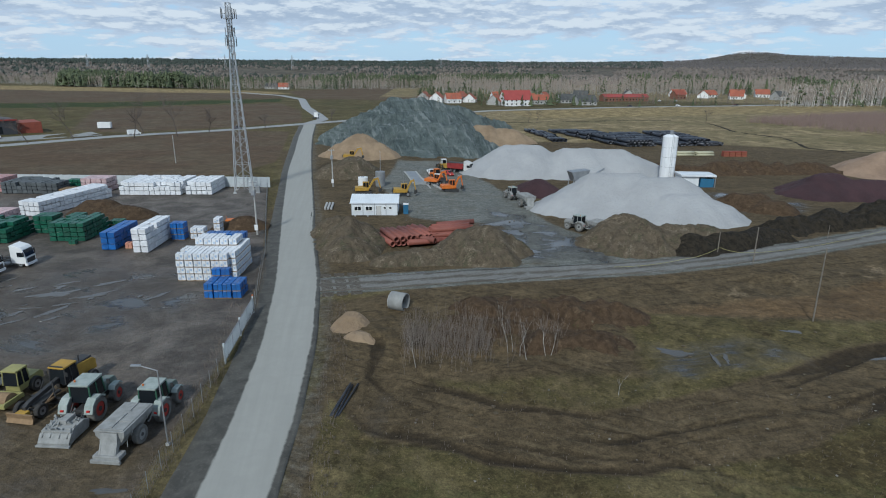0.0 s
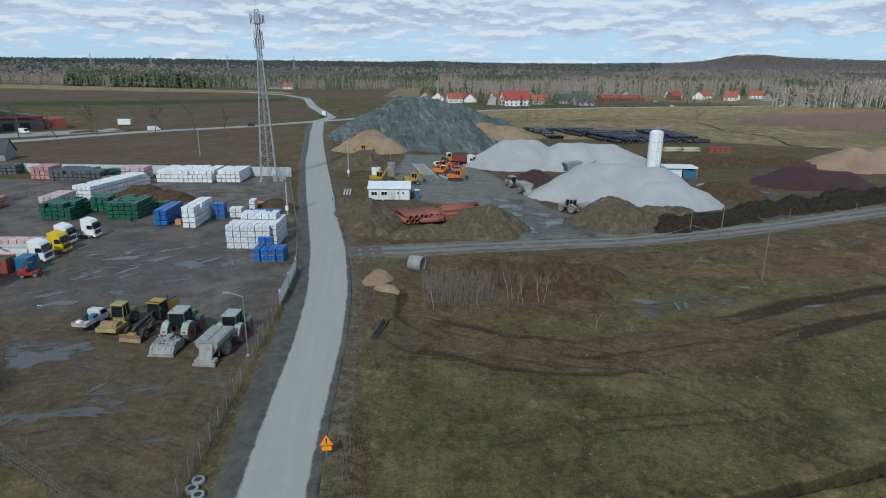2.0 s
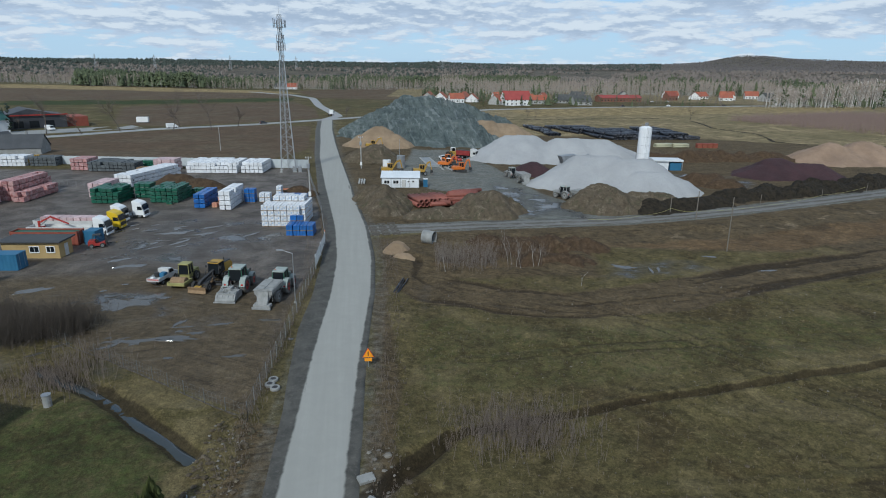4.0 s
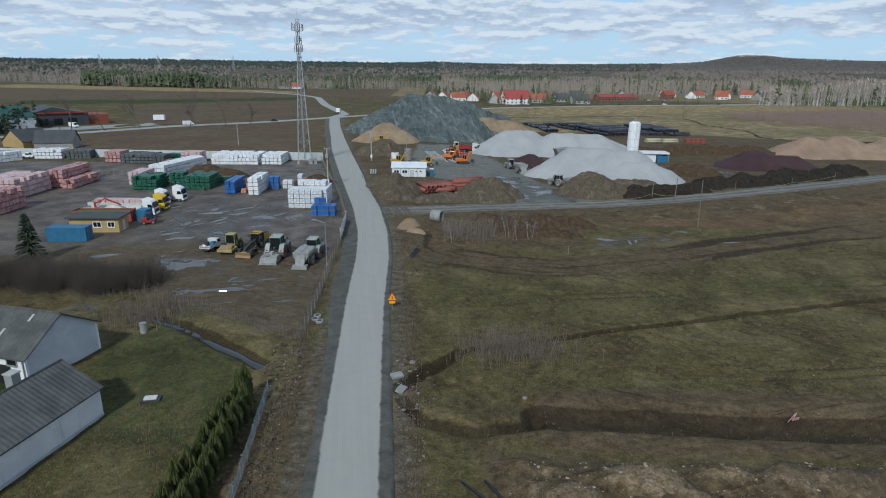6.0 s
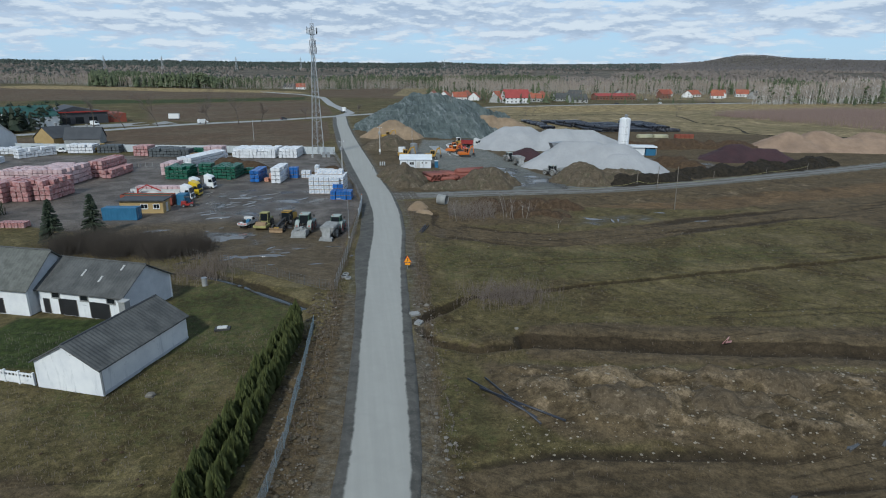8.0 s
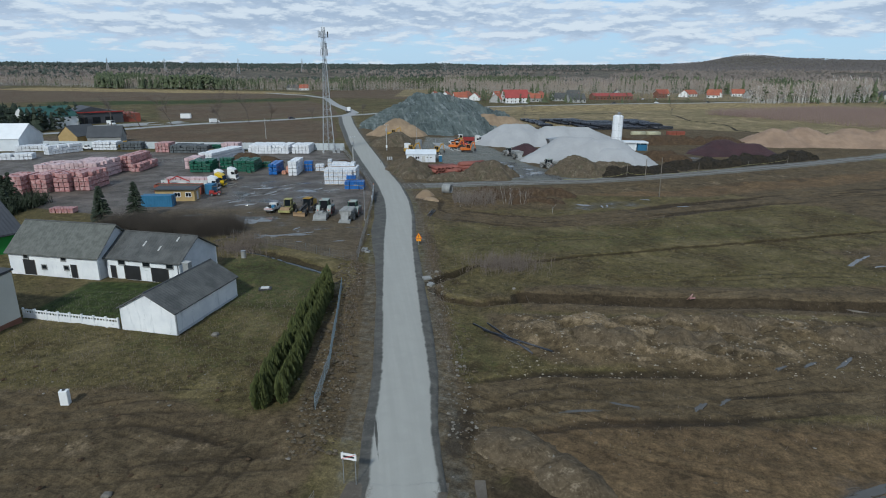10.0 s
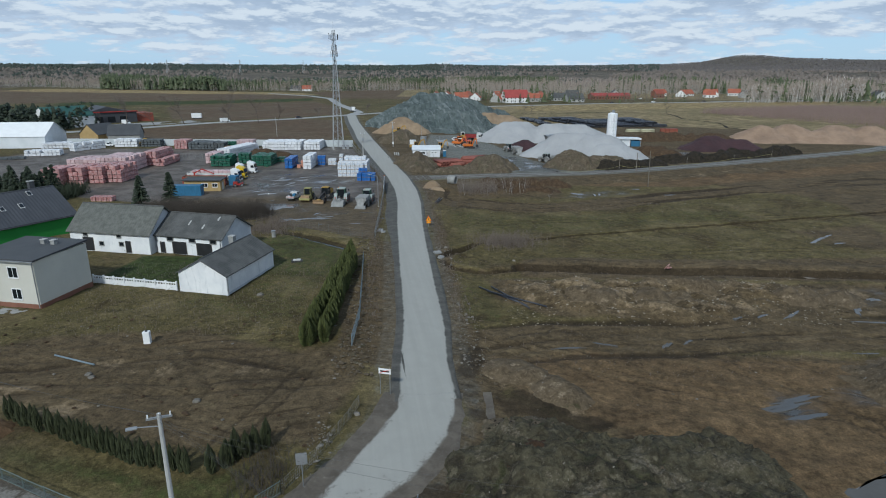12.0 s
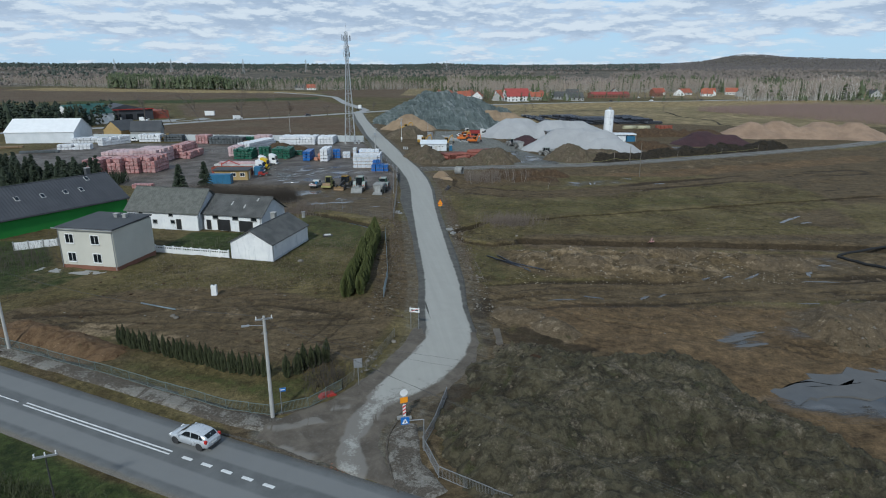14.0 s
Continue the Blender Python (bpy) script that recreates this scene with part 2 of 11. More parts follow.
def build_road(n, mud_low=(0.046, 0.043, 0.036), mud_high=(0.088, 0.082, 0.068)):
    """Old dark asphalt with a pale dried film that the traffic has left along its middle."""
    c = n.coords()
    across, film, worn = n.attribute("lane")
    edge = n.noise(c, 0.55, 5, 0.6, 0.6)
    streak = n.noise(n.scaled(c, (1.3, 0.05, 1), 8), 1.0, 5, 0.6)
    fine = n.noise(c, 9, 5, 0.7)
    inside = n.math("ADD", film, n.math("MULTIPLY", n.math("SUBTRACT", edge, 0.5), 0.11))
    inside = n.math("SUBTRACT", inside, n.math("MULTIPLY", n.step(streak, 0.62, 0.74), 0.16))
    mask = n.step(inside, 0.47, 0.53)
    pale = n.mix(n.step(streak, 0.25, 0.80), (0.302, 0.294, 0.262), (0.338, 0.329, 0.294))
    pale = n.mix(n.math("MULTIPLY", n.step(edge, 0.35, 0.7), 0.35), pale, (0.264, 0.256, 0.226))
    pale = n.mix(n.math("MULTIPLY", n.step(fine, 0.45, 0.8), 0.25), pale, (0.245, 0.240, 0.222))
    chips = n.noise(c, 3.2, 6, 0.75, 0.3)
    crumb = n.step(n.math("ADD", worn, n.math("ADD", n.math("MULTIPLY", n.math("SUBTRACT", chips, 0.5), 0.9), n.math("MULTIPLY", n.math("SUBTRACT", edge, 0.5), 0.8))), 0.42, 0.66)
    dark = n.mix(n.step(edge, 0.3, 0.7), mud_low, mud_high)
    dark = n.mix(n.math("MULTIPLY", n.step(chips, 0.5, 0.7), 0.5), dark, (0.150, 0.136, 0.115))
    pale = n.mix(crumb, pale, (0.165, 0.150, 0.128))
    colour = n.mix(mask, dark, pale)
    n.surface(colour, n.math("SUBTRACT", 0.85, n.math("MULTIPLY", edge, 0.2)), n.bump(fine, 0.35, 0.02))


ROAD = material("road_dusty_asphalt", build_road)
MOUTH = material("road_mouth_mud", lambda n: build_road(n, (0.068, 0.055, 0.040), (0.122, 0.101, 0.076)))


def build_asphalt(n):
    """Grey asphalt: darker, oily lane middles, pale worn wheel paths, dirt creeping in from the verge."""
    c = n.coords()
    across, side, spare = n.attribute("lane")
    long = n.noise(n.scaled(c, (0.05, 0.9, 1), -24), 1.0, 5, 0.6)
    fine = n.noise(c, 12, 5, 0.7)
    blot = n.noise(c, 0.5, 5, 0.65, 0.4)
    grey = n.mix(n.step(blot, 0.3, 0.7), (0.092, 0.094, 0.092), (0.124, 0.126, 0.123))
    grey = n.mix(n.math("MULTIPLY", n.step(n.math("ADD", across, n.math("MULTIPLY", n.math("SUBTRACT", long, 0.5), 0.5)), 0.40, 0.66), 0.75), grey, (0.176, 0.177, 0.171))
    grey = n.mix(n.math("MULTIPLY", n.step(fine, 0.5, 0.8), 0.3), grey, (0.20, 0.20, 0.195))
    dirt = n.step(n.math("ADD", side, n.math("MULTIPLY", n.math("SUBTRACT", blot, 0.5), 0.30)), 0.86, 1.0)
    grey = n.mix(n.math("MULTIPLY", dirt, 0.8), grey, n.mix(n.step(fine, 0.4, 0.7), (0.090, 0.078, 0.060), (0.170, 0.155, 0.130)))
    n.surface(grey, 0.75, n.bump(fine, 0.25, 0.015))


ASPHALT = material("asphalt", build_asphalt)
FAR_ROAD = plain("far_asphalt", (0.24, 0.24, 0.24), (0.33, 0.33, 0.32), 0.7, coarse=0.06, fine=2)


def build_track(n):
    """Wet gravel track: mud with two paler, pressed wheel lanes on each side."""
    c = n.coords()
    across, side, spare = n.attribute("lane")
    blot = n.noise(c, 0.30, 6, 0.66, 0.6)
    fine = n.noise(c, 3.5, 6, 0.72)
    long = n.noise(n.scaled(c, (0.07, 1.4, 1), 22), 1.0, 5, 0.62, 0.3)
    mud = n.mix(n.step(fine, 0.3, 0.7), (0.058, 0.049, 0.037), (0.118, 0.102, 0.081))
    stone = n.mix(n.step(fine, 0.3, 0.7), (0.130, 0.124, 0.110), (0.205, 0.198, 0.180))
    k = n.math("ADD", n.math("MULTIPLY", across, 0.30), n.math("ADD", n.math("MULTIPLY", blot, 0.5), n.math("MULTIPLY", long, 0.5)))
    colour = n.mix(n.step(k, 0.50, 0.72), mud, stone)
    colour = n.mix(n.math("MULTIPLY", n.step(n.math("SUBTRACT", 1.0, long), 0.56, 0.70), 0.6), colour, (0.050, 0.043, 0.034))
    n.surface(colour, n.math("SUBTRACT", 0.85, n.math("MULTIPLY", n.step(blot, 0.5, 0.7), 0.3)), n.bump(n.math("ADD", fine, long), 0.5, 0.07))


GRIT = material("gritty_track", build_track)

def build_walkway(n):
    c = n.coords()
    a = n.noise(c, 0.35, 6, 0.68, 0.9)
    f = n.noise(c, 5.0, 6, 0.75)
    mud = n.mix(n.step(f, 0.35, 0.7), (0.050, 0.040, 0.029), (0.105, 0.088, 0.066))
    slab = n.mix(n.step(f, 0.35, 0.7), (0.140, 0.128, 0.107), (0.215, 0.202, 0.176))
    k = n.step(n.math("ADD", a, n.math("MULTIPLY", n.math("SUBTRACT", f, 0.5), 0.35)), 0.48, 0.60)
    n.surface(n.mix(k, mud, slab), 0.88, n.bump(n.math("ADD", f, k), 0.35, 0.03))


WALKWAY = material("worn_walkway", build_walkway)
LINE = plain("road_paint", (0.50, 0.50, 0.49), (0.72, 0.72, 0.70), 0.6, coarse=1.5, fine=18)


def build_crushed(n):
    c = n.coords()
    a = n.noise(c, 0.22, 6, 0.62, 0.3)
    f = n.noise(c, 1.2, 6, 0.7)
    slump = n.noise(n.scaled(c, (0.62, 0.10, 0.12), 24), 1.0, 6, 0.62, 0.5)
    shelf = n.noise(n.scaled(c, (0.05, 0.05, 0.8)), 1.0, 4, 0.55, 0.4)
    colour = n.mix(n.step(a, 0.3, 0.7), (0.062, 0.082, 0.080), (0.125, 0.150, 0.145))
    colour = n.mix(n.math("MULTIPLY", n.step(slump, 0.52, 0.64), 0.75), colour, (0.225, 0.250, 0.243))
    colour = n.mix(n.math("MULTIPLY", n.step(n.math("SUBTRACT", 1.0, slump), 0.54, 0.66), 0.7), colour, (0.036, 0.052, 0.052))
    colour = n.mix(n.math("MULTIPLY", n.step(shelf, 0.56, 0.66), 0.4), colour, (0.200, 0.225, 0.215))
    colour = n.mix(n.math("MULTIPLY", n.step(f, 0.5, 0.75), 0.3), colour, (0.210, 0.235, 0.228))
    n.surface(colour, 0.9, n.bump(n.math("ADD", f, n.math("MULTIPLY", slump, 1.5)), 1.0, 0.9))


CRUSHED = material("crushed_grey_rock", build_crushed)
SAND = plain("ochre_sand", (0.175, 0.120, 0.072), (0.330, 0.240, 0.152), 0.95, coarse=0.2, fine=1.4, bump=0.8, depth=0.5)
PINK_SAND = plain("tan_sand", (0.190, 0.126, 0.084), (0.340, 0.236, 0.160), 0.95, coarse=0.18, fine=1.3, bump=0.8, depth=0.5)
PALE_STONE = plain("pale_stone_grit", (0.290, 0.290, 0.290), (0.385, 0.384, 0.382), 0.95, coarse=0.12, fine=1.1, bump=0.8, depth=0.4)
PURPLE = plain("purple_stone_grit", (0.026, 0.011, 0.013), (0.062, 0.029, 0.032), 0.95, coarse=0.2, fine=1.3, bump=0.8, depth=0.5)


def soil(name, dark, mid, light, green, share, crumb=2.2, depth=0.7, soft=1.0, zones=None, patch=0.42):
    """Tipped soil: dark hollows, lighter crumbs, turf in patches, some pale stones."""

    def build(n):
        c = n.coords()
        a = n.noise(c, 0.28, 5, 0.65, 0.6)
        b = n.noise(c, 1.1, 6, 0.7, 0.5)
        f = n.noise(c, 4.5, 5, 0.75)
        colour = n.mix(n.step(b, 0.48 - 0.12 * soft, 0.48 + 0.12 * soft), dark, mid)
        colour = n.mix(n.math("MULTIPLY", n.step(f, 0.50, 0.72), 0.42), colour, light)
        colour = n.mix(n.step(n.math("ADD", a, n.math("MULTIPLY", n.math("SUBTRACT", f, 0.5), 0.3)), 0.62 - share, 0.70 - share), colour, n.mix(n.step(f, 0.4, 0.65), (green[0] * 0.4, green[1] * 0.4, green[2] * 0.4), green))
        if zones:
            z = n.noise(c, patch, 6, 0.66, 1.0)
            colour = n.mix(n.math("MULTIPLY", n.step(n.math("ADD", z, n.math("MULTIPLY", n.math("SUBTRACT", f, 0.5), 0.25)), 0.50, 0.66), 0.9), colour, n.mix(n.step(f, 0.4, 0.62), zones[0], zones[1]))
            z = n.noise(n.scaled(c, (1, 1, 1), 70), patch * 0.9, 6, 0.66, 1.0)
            colour = n.mix(n.math("MULTIPLY", n.step(n.math("ADD", z, n.math("MULTIPLY", n.math("SUBTRACT", f, 0.5), 0.25)), 0.54, 0.70), 0.85), colour, n.mix(n.step(f, 0.42, 0.66), zones[2], zones[3]))
        lumps = n.voronoi(c, crumb)
        colour = n.mix(n.step(n.noise(c, 0.8, 3, 0.5), 0.62, 0.70), colour, n.mix(n.step(f, 0.4, 0.7), mid, light))
        height = n.math("ADD", n.math("MULTIPLY", b, 0.3), n.math("ADD", n.math("MULTIPLY", f, 0.45), n.math("MULTIPLY", lumps, 0.25)))
        n.surface(colour, 0.95, n.bump(height, 1.0, depth), 0.0, Specular_IOR_Level=0.2)

    return material(name, build)


LOAM = soil("dark_loam", (0.056, 0.043, 0.028), (0.112, 0.088, 0.060), (0.215, 0.178, 0.128), (0.076, 0.074, 0.038), 0.0, 1.2, 0.22, 1.6, ((0.046, 0.042, 0.025), (0.098, 0.088, 0.053), (0.120, 0.096, 0.066), (0.250, 0.208, 0.150)))
PEAT = soil("black_peat", (0.012, 0.010, 0.007), (0.034, 0.027, 0.018), (0.075, 0.062, 0.044), (0.020, 0.020, 0.010), 0.0, 1.6, 0.4)
CLAY = soil("brown_clay", (0.040, 0.025, 0.014), (0.084, 0.055, 0.032), (0.165, 0.115, 0.070), (0.070, 0.068, 0.026), -0.04, 1.4, 0.25, 1.5)
SPOIL = soil("mixed_spoil", (0.034, 0.029, 0.017), (0.080, 0.070, 0.043), (0.165, 0.146, 0.104), (0.072, 0.072, 0.034), 0.05, 3.2, 0.30, 1.2, ((0.014, 0.012, 0.008), (0.046, 0.038, 0.026), (0.100, 0.082, 0.056), (0.200, 0.172, 0.128)), 0.3)
RUST_SOIL = soil("rusty_soil", (0.030, 0.018, 0.010), (0.070, 0.040, 0.022), (0.110, 0.070, 0.044), (0.040, 0.030, 0.018), -0.1, 2.4, 0.2, 1.3)
TAN_EARTH = soil("pale_stony_earth", (0.062, 0.045, 0.026), (0.125, 0.094, 0.058), (0.300, 0.240, 0.165), (0.080, 0.070, 0.034), -0.04, 2.2, 0.25, 1.5)
OCHRE_EARTH = soil("ochre_cut_earth", (0.066, 0.038, 0.019), (0.140, 0.088, 0.047), (0.290, 0.205, 0.125), (0.080, 0.060, 0.028), -0.05, 1.6, 0.2, 1.5)
ROCK = plain("field_stone", (0.105, 0.092, 0.074), (0.270, 0.245, 0.205), 0.9, coarse=1.0, fine=8, bump=0.5, vary=0.35)
PALE_ROCK = plain("pale_field_stone", (0.190, 0.160, 0.118), (0.400, 0.345, 0.262), 0.9, coarse=1.0, fine=8, bump=0.5, vary=0.35)
CONCRETE = plain("concrete", (0.300, 0.295, 0.280), (0.440, 0.435, 0.415), 0.85, coarse=0.6, fine=9)
CONCRETE_OLD = plain("old_concrete", (0.200, 0.200, 0.190), (0.330, 0.330, 0.315), 0.85, coarse=0.8, fine=9)
GALV = plain("galvanised_steel", (0.250, 0.260, 0.270), (0.400, 0.410, 0.420), 0.5, 0.6, coarse=0.8, fine=12)
MAST_STEEL = plain("mast_steel", (0.300, 0.315, 0.330), (0.420, 0.435, 0.450), 0.6, 0.2, coarse=0.8, fine=12)
WHITE_PAINT = plain("white_paint", (0.70, 0.70, 0.69), (0.80, 0.80, 0.79), 0.5, coarse=0.5, fine=9)
DUSTY_WHITE = plain("dusty_white_paint", (0.420, 0.415, 0.400), (0.600, 0.595, 0.575), 0.75, coarse=1.2, fine=8)
DUST = plain("lime_dust_on_steel", (0.190, 0.192, 0.184), (0.330, 0.330, 0.318), 0.95, coarse=1.4, fine=10, bump=0.35)
SHEET_WHITE = plain("white_corrugated_sheet", (0.55, 0.58, 0.60), (0.72, 0.74, 0.76), 0.5, coarse=0.3, fine=5)


def build_limewash(n):
    c = n.coords()
    a = n.noise(c, 0.35, 5, 0.6)
    b = n.noise(c, 4.0, 6, 0.65)
    streak = n.noise(n.scaled(c, (1.6, 1.6, 0.28)), 1.0, 6, 0.68, 0.4)
    spots = n.noise(c, 0.55, 6, 0.72, 0.8)
    colour = n.mix(n.step(a, 0.3, 0.7), (0.64, 0.65, 0.66), (0.78, 0.78, 0.77))
    colour = n.mix(n.math("MULTIPLY", n.step(streak, 0.54, 0.70), 0.45), colour, (0.40, 0.42, 0.43))
    colour = n.mix(n.math("MULTIPLY", n.step(spots, 0.62, 0.72), 0.7), colour, (0.20, 0.21, 0.21))
    n.surface(colour, 0.9, n.bump(b, 0.25, 0.02))


LIMEWASH = material("limewashed_wall", build_limewash)
# limewash greyed to paint shade on the barns' right gables; also a plinth colour
SHADE_PLINTH_GREY = plain("grey_weathered_wall", (0.42, 0.44, 0.47), (0.60, 0.61, 0.63), 0.9, coarse=0.5, fine=4, bump=0.25)
BEIGE_WALL = plain("beige_render", (0.470, 0.455, 0.395), (0.570, 0.552, 0.485), 0.9, coarse=0.2, fine=6)
GREEN_WALL = plain("bright_green_render", (0.020, 0.180, 0.026), (0.032, 0.240, 0.038), 0.8, coarse=0.2, fine=6)
BRICK_BASE = plain("brick_plinth", (0.16, 0.070, 0.045), (0.24, 0.110, 0.070), 0.85, coarse=0.8, fine=8)
ETERNIT = plain("grey_fibre_cement", (0.036, 0.037, 0.036), (0.112, 0.112, 0.106), 0.85, coarse=0.5, fine=4)
ETERNIT_OLD = plain("mossy_fibre_cement", (0.062, 0.066, 0.055), (0.150, 0.150, 0.136), 0.9, coarse=1.3, fine=3)
ROOF_DARK = plain("dark_roof_sheet", (0.034, 0.035, 0.040), (0.062, 0.063, 0.070), 0.6, coarse=0.3, fine=5)
ROOF_FELT = plain("roof_felt", (0.040, 0.042, 0.046), (0.075, 0.078, 0.082), 0.8, coarse=0.3, fine=5)
ROOF_RED = plain("red_roof_tiles", (0.230, 0.038, 0.034), (0.350, 0.070, 0.058), 0.8, coarse=0.2, fine=2)
ROOF_ORANGE = plain("orange_roof_tiles", (0.250, 0.070, 0.040), (0.380, 0.120, 0.066), 0.8, coarse=0.2, fine=2)
ROOF_GREEN = plain("dark_green_roof", (0.020, 0.070, 0.060), (0.035, 0.105, 0.085), 0.6, coarse=0.2, fine=2)
BLACK = plain("black_plastic", (0.012, 0.012, 0.013), (0.028, 0.028, 0.030), 0.5, coarse=1, fine=9)
PIPE_BLACK = plain("black_pipe", (0.012, 0.014, 0.020), (0.030, 0.034, 0.046), 0.42, coarse=0.4, fine=5)
HOSE_BLACK = plain("dull_black_hose", (0.008, 0.009, 0.010), (0.018, 0.019, 0.020), 0.95, coarse=0.4, fine=5)
RUBBER = plain("tyre_rubber", (0.018, 0.017, 0.016), (0.050, 0.046, 0.042), 0.9, coarse=2, fine=10)
DUSTY_RUBBER = plain("dusty_tyre_rubber", (0.080, 0.077, 0.070), (0.200, 0.195, 0.180), 0.95, coarse=2, fine=10)
DARK_STEEL = plain("dark_steel", (0.030, 0.030, 0.032), (0.070, 0.068, 0.066), 0.6, 0.3, coarse=1, fine=9)
YELLOW = plain("yellow_machine_paint", (0.300, 0.175, 0.022), (0.460, 0.280, 0.045), 0.55, coarse=1.2, fine=8)
TRUCK_YELLOW = plain("bright_yellow_paint", (0.600, 0.400, 0.012), (0.700, 0.480, 0.020), 0.35, coarse=0.8, fine=8)
LIME_YELLOW = plain("pale_yellow_paint", (0.200, 0.185, 0.070), (0.380, 0.350, 0.130), 0.6, coarse=1.2, fine=8)
ORANGE = plain("orange_machine_paint", (0.480, 0.115, 0.015), (0.620, 0.175, 0.025), 0.5, coarse=1.2, fine=8)
RED = plain("red_machine_paint", (0.260, 0.022, 0.018), (0.400, 0.040, 0.030), 0.5, coarse=1.0, fine=8)
RUST_RED = plain("red_oxide_steel", (0.180, 0.042, 0.026), (0.290, 0.078, 0.048), 0.75, coarse=0.8, fine=6)
PIPE_RED = plain("red_brown_pipe", (0.190, 0.058, 0.040), (0.300, 0.100, 0.072), 0.7, coarse=0.4, fine=6, vary=0.3)
BLUE = plain("blue_paint", (0.020, 0.105, 0.200), (0.035, 0.150, 0.270), 0.55, coarse=0.8, fine=7)
FILM_BLUE = plain("blue_shrink_film", (0.012, 0.090, 0.310), (0.030, 0.165, 0.500), 0.35, coarse=1.2, fine=5, bump=0.35, vary=0.3)
FILM_WHITE = plain("white_shrink_film", (0.620, 0.630, 0.650), (0.800, 0.805, 0.815), 0.4, coarse=1.2, fine=5, bump=0.35, vary=0.12)
FILM_GREEN = plain("dark_green_shrink_film", (0.006, 0.070, 0.040), (0.018, 0.130, 0.078), 0.4, coarse=1.2, fine=5, bump=0.35, vary=0.35)
FILM_PINK = plain("pink_shrink_film", (0.310, 0.060, 0.055), (0.620, 0.440, 0.420), 0.45, coarse=1.4, fine=5, bump=0.35, vary=0.3)
FILM_PALE = plain("pale_pink_shrink_film", (0.480, 0.300, 0.300), (0.680, 0.530, 0.530), 0.45, coarse=1.4, fine=5, bump=0.35, vary=0.3)
FILM_PEACH = plain("peach_block_pack", (0.430, 0.180, 0.110), (0.600, 0.300, 0.210), 0.6, coarse=1.4, fine=5, bump=0.3, vary=0.25)
SLAB_GREY = plain("grey_paving_pack", (0.070, 0.080, 0.085), (0.130, 0.142, 0.148), 0.8, coarse=1.0, fine=6, vary=0.4)
TIMBER = plain("raw_timber", (0.190, 0.120, 0.060), (0.330, 0.220, 0.120), 0.8, coarse=2, fine=9, vary=0.3)
POLE_WOOD = plain("weathered_pole", (0.110, 0.095, 0.078), (0.220, 0.195, 0.160), 0.9, coarse=2, fine=9)
WALL_PANEL = plain("pale_wall_panel", (0.400, 0.435, 0.450), (0.540, 0.570, 0.580), 0.8, coarse=0.5, fine=6)
HUT_YELLOW = plain("ochre_hut_wall", (0.330, 0.225, 0.090), (0.430, 0.310, 0.140), 0.8, coarse=0.6, fine=6)
SILVER = plain("silver_car_paint", (0.500, 0.520, 0.545), (0.580, 0.600, 0.620), 0.28, 0.35, coarse=0.4, fine=6, bump=0.02)
CHIP_BLUE = plain("traffic_blue", (0.015, 0.120, 0.420), (0.020, 0.150, 0.480), 0.4, coarse=2, fine=8, bump=0.02)
SIGN_ORANGE = plain("sign_orange", (0.780, 0.280, 0.010), (0.850, 0.330, 0.015), 0.4, coarse=2, fine=8, bump=0.02)
SIGN_RED = plain("sign_red", (0.450, 0.020, 0.020), (0.520, 0.030, 0.030), 0.4, coarse=2, fine=8, bump=0.02)
LIGHT_BAR = plain("tail_light_red", (0.420, 0.015, 0.012), (0.520, 0.025, 0.020), 0.3, coarse=2, fine=8, bump=0.02)
FENCE_DULL = plain("dull_fence_wire", (0.090, 0.092, 0.088), (0.150, 0.152, 0.146), 0.7, coarse=2, fine=8)
FENCE_BLUE = plain("blue_grey_mesh", (0.130, 0.175, 0.200), (0.210, 0.260, 0.290), 0.6, coarse=2, fine=8)
FENCE_TEAL = plain("grey_green_railing", (0.085, 0.115, 0.108), (0.145, 0.178, 0.166), 0.55, coarse=2, fine=8)
BARK = plain("dark_bark", (0.060, 0.048, 0.040), (0.140, 0.115, 0.095), 0.95, coarse=1.5, fine=9)
BIRCH = plain("birch_bark", (0.400, 0.375, 0.340), (0.600, 0.570, 0.530), 0.9, coarse=1.2, fine=5)
TWIGS = leaves("bare_twigs", (0.075, 0.058, 0.048), (0.185, 0.150, 0.125))
TWIGS_RED = leaves("reddish_twigs", (0.150, 0.102, 0.090), (0.280, 0.208, 0.180))
TWIGS_PALE = leaves("pale_birch_twigs", (0.215, 0.172, 0.138), (0.350, 0.290, 0.240))
TWIGS_DARK = leaves("dark_damp_twigs", (0.022, 0.018, 0.014), (0.070, 0.056, 0.044))
SPRUCE = leaves("dark_spruce_needles", (0.006, 0.012, 0.005), (0.026, 0.040, 0.016))
FENDER_DUST = plain("dusty_green_fender", (0.210, 0.250, 0.225), (0.380, 0.410, 0.385), 0.8, coarse=1.4, fine=8)
CAB_GREEN = plain("green_cab_paint", (0.020, 0.085, 0.045), (0.050, 0.130, 0.080), 0.6, coarse=1.4, fine=8)
DARK_RED = plain("dark_red_paint", (0.180, 0.018, 0.018), (0.300, 0.040, 0.036), 0.5, coarse=0.8, fine=8)
PRINT_BLUE = plain("blue_print_on_film", (0.260, 0.380, 0.560), (0.520, 0.590, 0.680), 0.45, coarse=3.0, fine=9)
TRACTOR_GREEN = plain("dusty_green_paint", (0.090, 0.125, 0.100), (0.230, 0.255, 0.235), 0.8, coarse=1.4, fine=8)
BIRCH_FAR = plain("weathered_pale_bark", (0.230, 0.215, 0.195), (0.400, 0.380, 0.350), 0.9, coarse=1.2, fine=5)
TWIGS_FAR = leaves("brown_hill_twigs", (0.085, 0.076, 0.072), (0.130, 0.114, 0.106))
TWIGS_MID = leaves("grey_brown_twigs", (0.120, 0.100, 0.084), (0.190, 0.158, 0.133))
